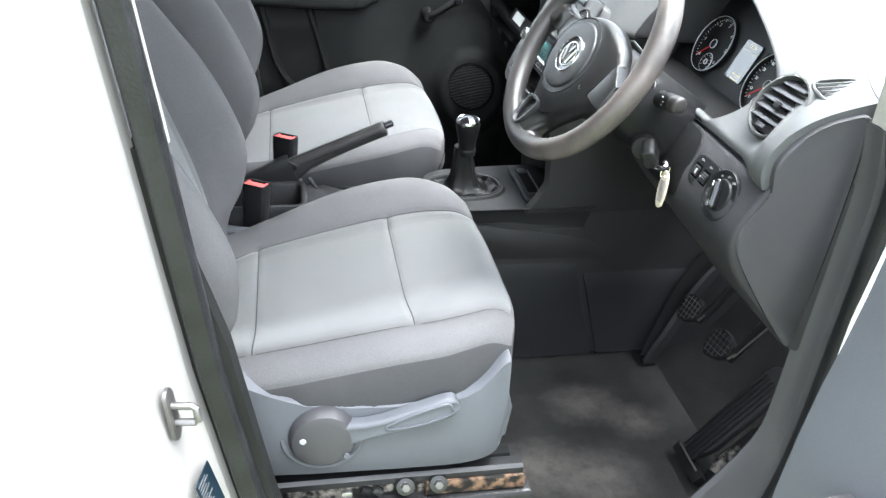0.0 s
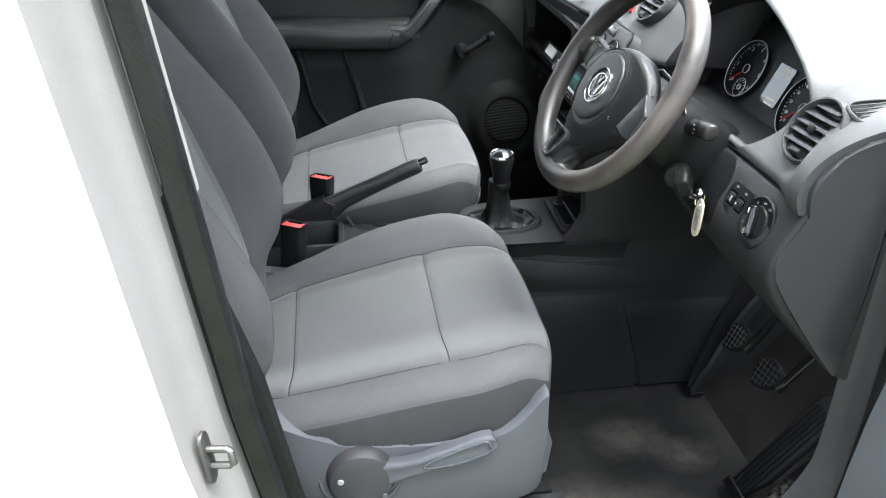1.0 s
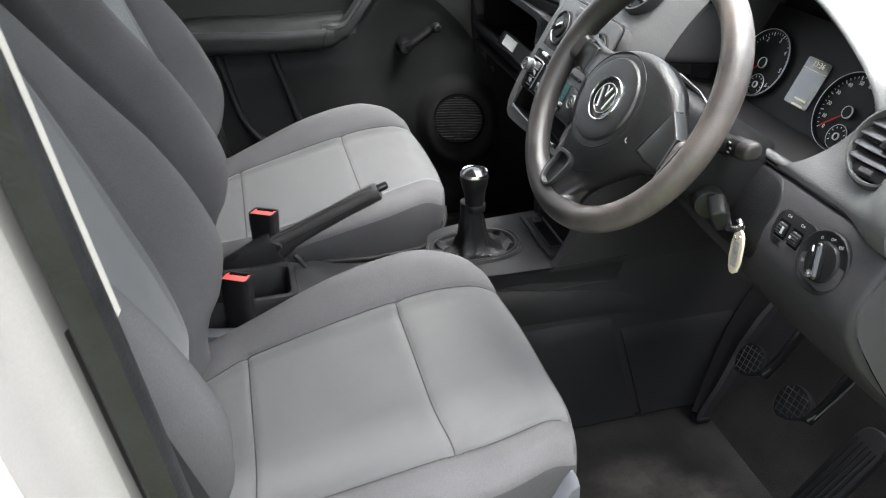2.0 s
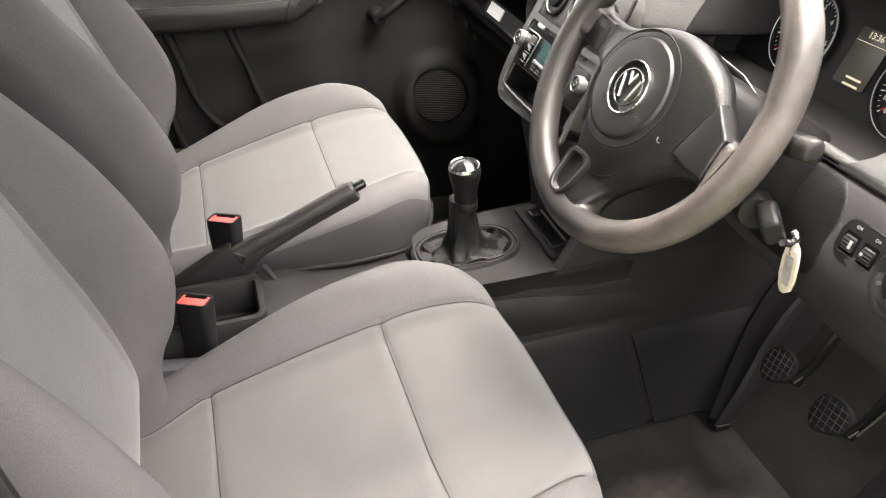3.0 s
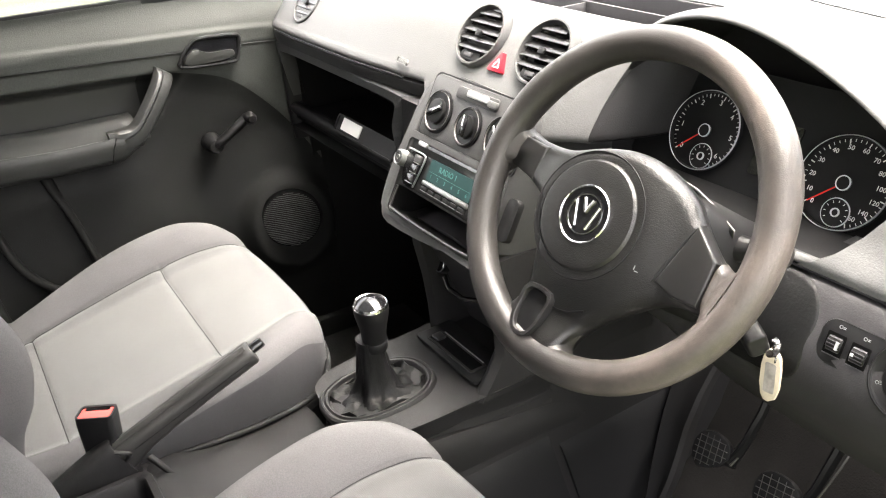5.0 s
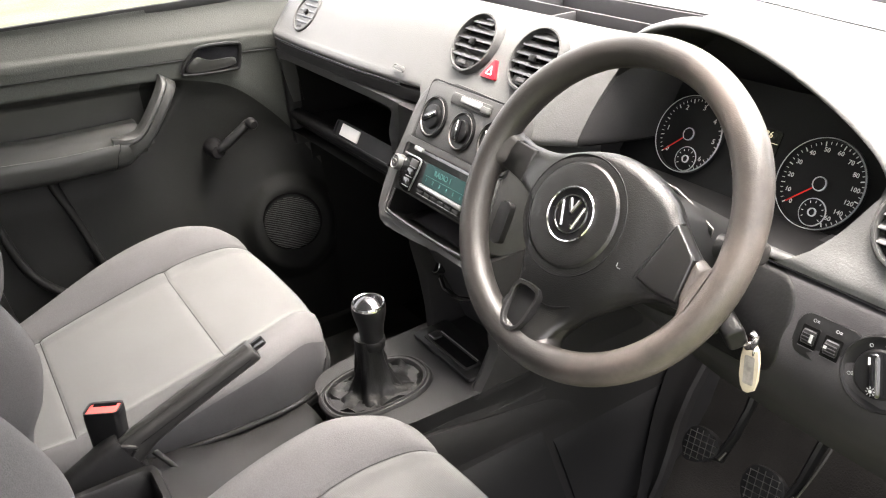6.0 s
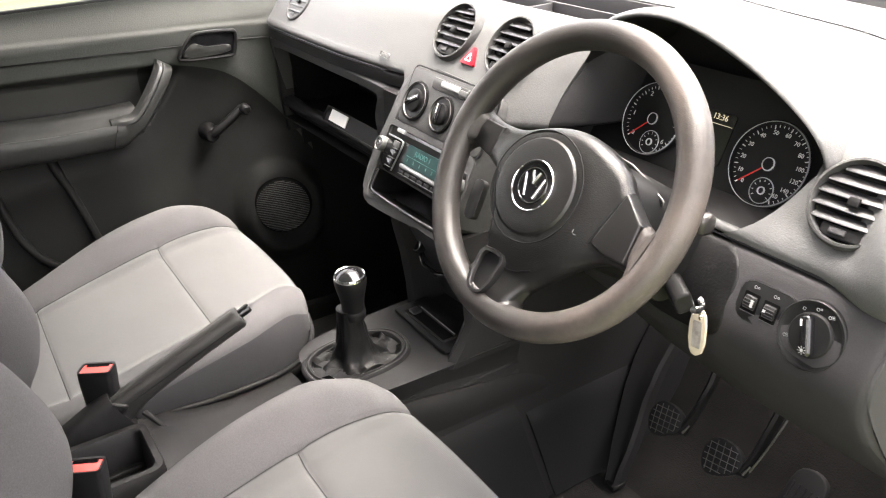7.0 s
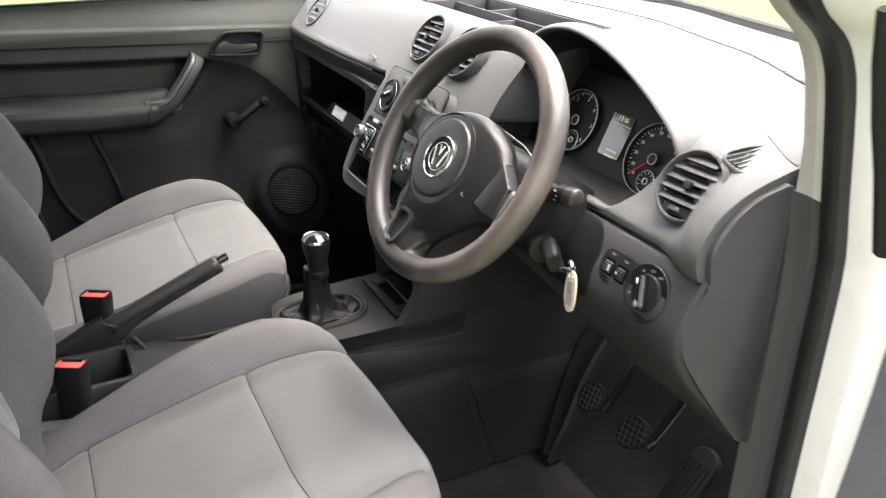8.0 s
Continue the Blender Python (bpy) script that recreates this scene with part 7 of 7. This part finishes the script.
def pedal(nme, at, label, w, h, arm_to):
    p = thing(nme, at, label, "pedal", "foot pedals")
    m = basis(at, NP)
    ol = chaikin([(-w * 0.50, -h * 0.05), (-w * 0.44, h * 0.36), (-w * 0.12, h * 0.50), (w * 0.34, h * 0.46), (w * 0.50, h * 0.14), (w * 0.40, -h * 0.12), (-w * 0.08, -h * 0.52), (-w * 0.36, -h * 0.48)], 2)
    pad = part("pad", prism(ol, -0.010, 0.0, m, 0.0025), RUBBER, p, "black rubber pad with worn steel grid")
    part("pad_plate", prism([(x * 0.94 + 0.002, y * 0.94 - 0.002) for x, y in ol], -0.016, -0.0098, m, 0.001), CONSOLE, p)
    bm = bmesh.new()

    def inside(x, y):
        hit = False
        for (x0, y0), (x1, y1) in zip(ol, ol[1:] + ol[:1]):
            if (y0 > y) != (y1 > y) and x < x0 + (y - y0) / (y1 - y0) * (x1 - x0):
                hit = not hit
        return hit

    for flip in (False, True):
        for k in range(-3, 4):
            run = []
            for q in steps(-0.6, 0.6, 40):
                x, y = (q * w, k * h / 6.2 + q * h * 0.16) if flip else (k * w / 6.0 - q * w * 0.16, q * h)
                if inside(x * 1.10, y * 1.10):
                    run.append(m @ Vector((x, y, 0.0006)))
            if len(run) > 3:
                tube([run[0], run[len(run) // 2], run[-1]], 0.0007, 5, bm)
    part("tread_grid", bm, STEEL, pad)
    low = m @ Vector((w * 0.50, -h * 0.02, -0.010))
    part("arm", tube([m @ Vector((w * 0.1, -h * 0.1, -0.014)), low, low + Vector((0.020, -0.008, 0.040)), low + Vector((0.045, -0.012, 0.090)), Vector(arm_to)], [0.006, 0.006, 0.006, 0.007, 0.008], 8, flat=1.6), BLACK, p)
    part("arm_wear", tube([low + Vector((-0.006, -0.004, 0.004)), low + Vector((0.002, -0.010, 0.020))], [0.0026, 0.0016], 8), DULL_STEEL, p, "bare steel worn through on the arm")
    return p


pedal("clutch_pedal", (0.598, -0.256, 0.647), "worn clutch pedal with a gridded pad", 0.070, 0.066, (0.74, -0.295, 0.90))
brake = pedal("brake_pedal", (0.606, -0.374, 0.640), "worn brake pedal with a gridded pad", 0.076, 0.068, (0.74, -0.44, 0.90))
part("return_rod", tube(chaikin([(0.612, -0.425, 0.648), (0.630, -0.436, 0.690), (0.660, -0.442, 0.735), (0.70, -0.444, 0.80)], 2, False), 0.0018, 8), DULL_STEEL, brake, "thin bare steel rod")
acc = thing("accelerator_pedal", (0.545, -0.49, 0.447), "long ribbed black floor-hinged accelerator pedal", "pedal", "foot pedals")
ma = basis((0.603, -0.494, 0.566), (-0.79, -0.01, 0.61), (0.61, -0.02, 0.79))
part("pad", prism(chaikin([(-0.028, -0.125), (0.030, -0.125), (0.031, 0.09), (0.026, 0.116), (0.010, 0.126), (-0.010, 0.126), (-0.026, 0.116), (-0.031, 0.09)], 1), -0.012, 0.002, ma, 0.004, 3), RUBBER, acc)
for k in range(5):
    part("rib", box((0.0042, 0.215, 0.004), ma @ Matrix.Translation((-0.021 + 0.0105 * k, -0.012, 0.003)), 0.001), BLACK, acc)
part("bracket", prism(chaikin([(0.034, -0.135), (0.095, -0.120), (0.075, -0.02), (0.036, 0.05)], 1), -0.045, -0.016, ma, 0.004), BLACK, acc, "worn black mounting bracket with bare metal")
part("base", box((0.100, 0.022, 0.030), ma @ Matrix.Translation((0.014, -0.134, -0.010)), 0.004), BLACK, acc)
part("base_strap", box((0.075, 0.004, 0.004), ma @ Matrix.Translation((0.010, -0.124, 0.006)), 0.001), STEEL, acc)
part("worn_plate", prism(chaikin([(0.038, -0.110), (0.078, -0.095), (0.060, -0.035), (0.040, -0.030)], 1), -0.017, -0.0145, ma), WORN, acc, "scraped bare metal plate")

brace = thing("dash_brace", (0.58, -0.17, 0.45), "dark plastic brace strip from dash to floor", "brace")
part("strip", rings([[(x - 0.012 - 0.004, ya, z), (x - 0.020, ya - 0.004, z), (x - 0.014, ya * 0.6 + yb * 0.4, z), (x - 0.014, ya * 0.4 + yb * 0.6, z), (x - 0.021, yb + 0.005, z), (x - 0.012, yb, z), (x + 0.01, yb, z), (x + 0.01, ya, z)]
                     for x, ya, yb, z in ((0.584, -0.151, -0.180, 0.448), (0.596, -0.147, -0.183, 0.490), (0.612, -0.137, -0.184, 0.525), (0.632, -0.127, -0.181, 0.570), (0.656, -0.116, -0.174, 0.62), (0.690, -0.104, -0.168, 0.67), (0.722, -0.098, -0.166, 0.71), (0.800, -0.092, -0.165, 0.80))]), CONSOLE, brace, sharp=25)
part("foot", box((0.035, 0.032, 0.014), Matrix.Translation((0.578, -0.168, 0.444)), 0.006), BLACK, brace)

# white card on the shelf lip
card = thing("paper_card", (0.34, 0.50, 1.03), "small white folded card lying in the dash shelf", "card")
part("sheet", box((0.074, 0.024, 0.003), mc @ Matrix.Translation((-0.054, 0.002, 0.0022)), 0.001), PAPER, card)

# ---------------------------------------------------------------- driver's door, swung open
ddoor = thing("driver_door", (0.48, -0.90, 0.45), "white driver's door standing wide open with dark trim inside", "door")
md = Matrix.Translation((0.395, -0.915, 0)) @ Matrix.Rotation(radians(7), 4, "Z")
part("inner_trim", rings([[md @ Vector((x, y, z)) for x, z in chaikin([(0.0, 0.50), (-0.012, 0.62), (-0.030, 0.80), (-0.020, 0.98), (0.0, 1.10), (0.010, 1.22), (0.05, 1.26), (0.06, 0.50)], 1)] for y in (0.0, -0.03, -0.40, -0.95)]), SEAT_PLASTIC, ddoor)
part("door_armrest", rings([[md @ Vector((x, y, z)) for x, z in chaikin([(-0.02, 0.94), (-0.075, 0.945), (-0.085, 0.925), (-0.070, 0.86), (-0.02, 0.80)], 1)] for y in (-0.10, -0.13, -0.40, -0.80)]), DASH_LOW, ddoor, "dark grey moulded armrest")
part("door_shell", rings([[md @ Vector((x, y, z)) for x, z in chaikin([(0.045, 0.44), (0.045, 1.27), (0.13, 1.27), (0.165, 0.90), (0.13, 0.44)], 1)] for y in (0.045, 0.02, -0.40, -1.0)]), PAINT, ddoor)
part("window_frame", tube([md @ Vector(p) for p in ((0.085, 0.035, 1.24), (0.03, -0.02, 1.42), (-0.10, -0.30, 1.76))], 0.020, 8), RUBBER, ddoor)
part("mirror_base", box((0.03, 0.05, 0.20), md @ Matrix.Translation((0.085, -0.02, 1.36)), 0.01), BLACK, ddoor)
part("door_seal", tube([(0.322, -0.90, 1.49), (0.330, -0.90, 1.45), (0.346, -0.90, 1.40), (0.364, -0.90, 1.354), (0.388, -0.90, 1.278)], 0.011, 8), RUBBER, ddoor, "black seal on the door edge")
part("hinge", box((0.05, 0.05, 0.06), Matrix.Translation((0.535, -0.855, 1.04)), 0.006), JAMB, ddoor, "white painted door hinge")
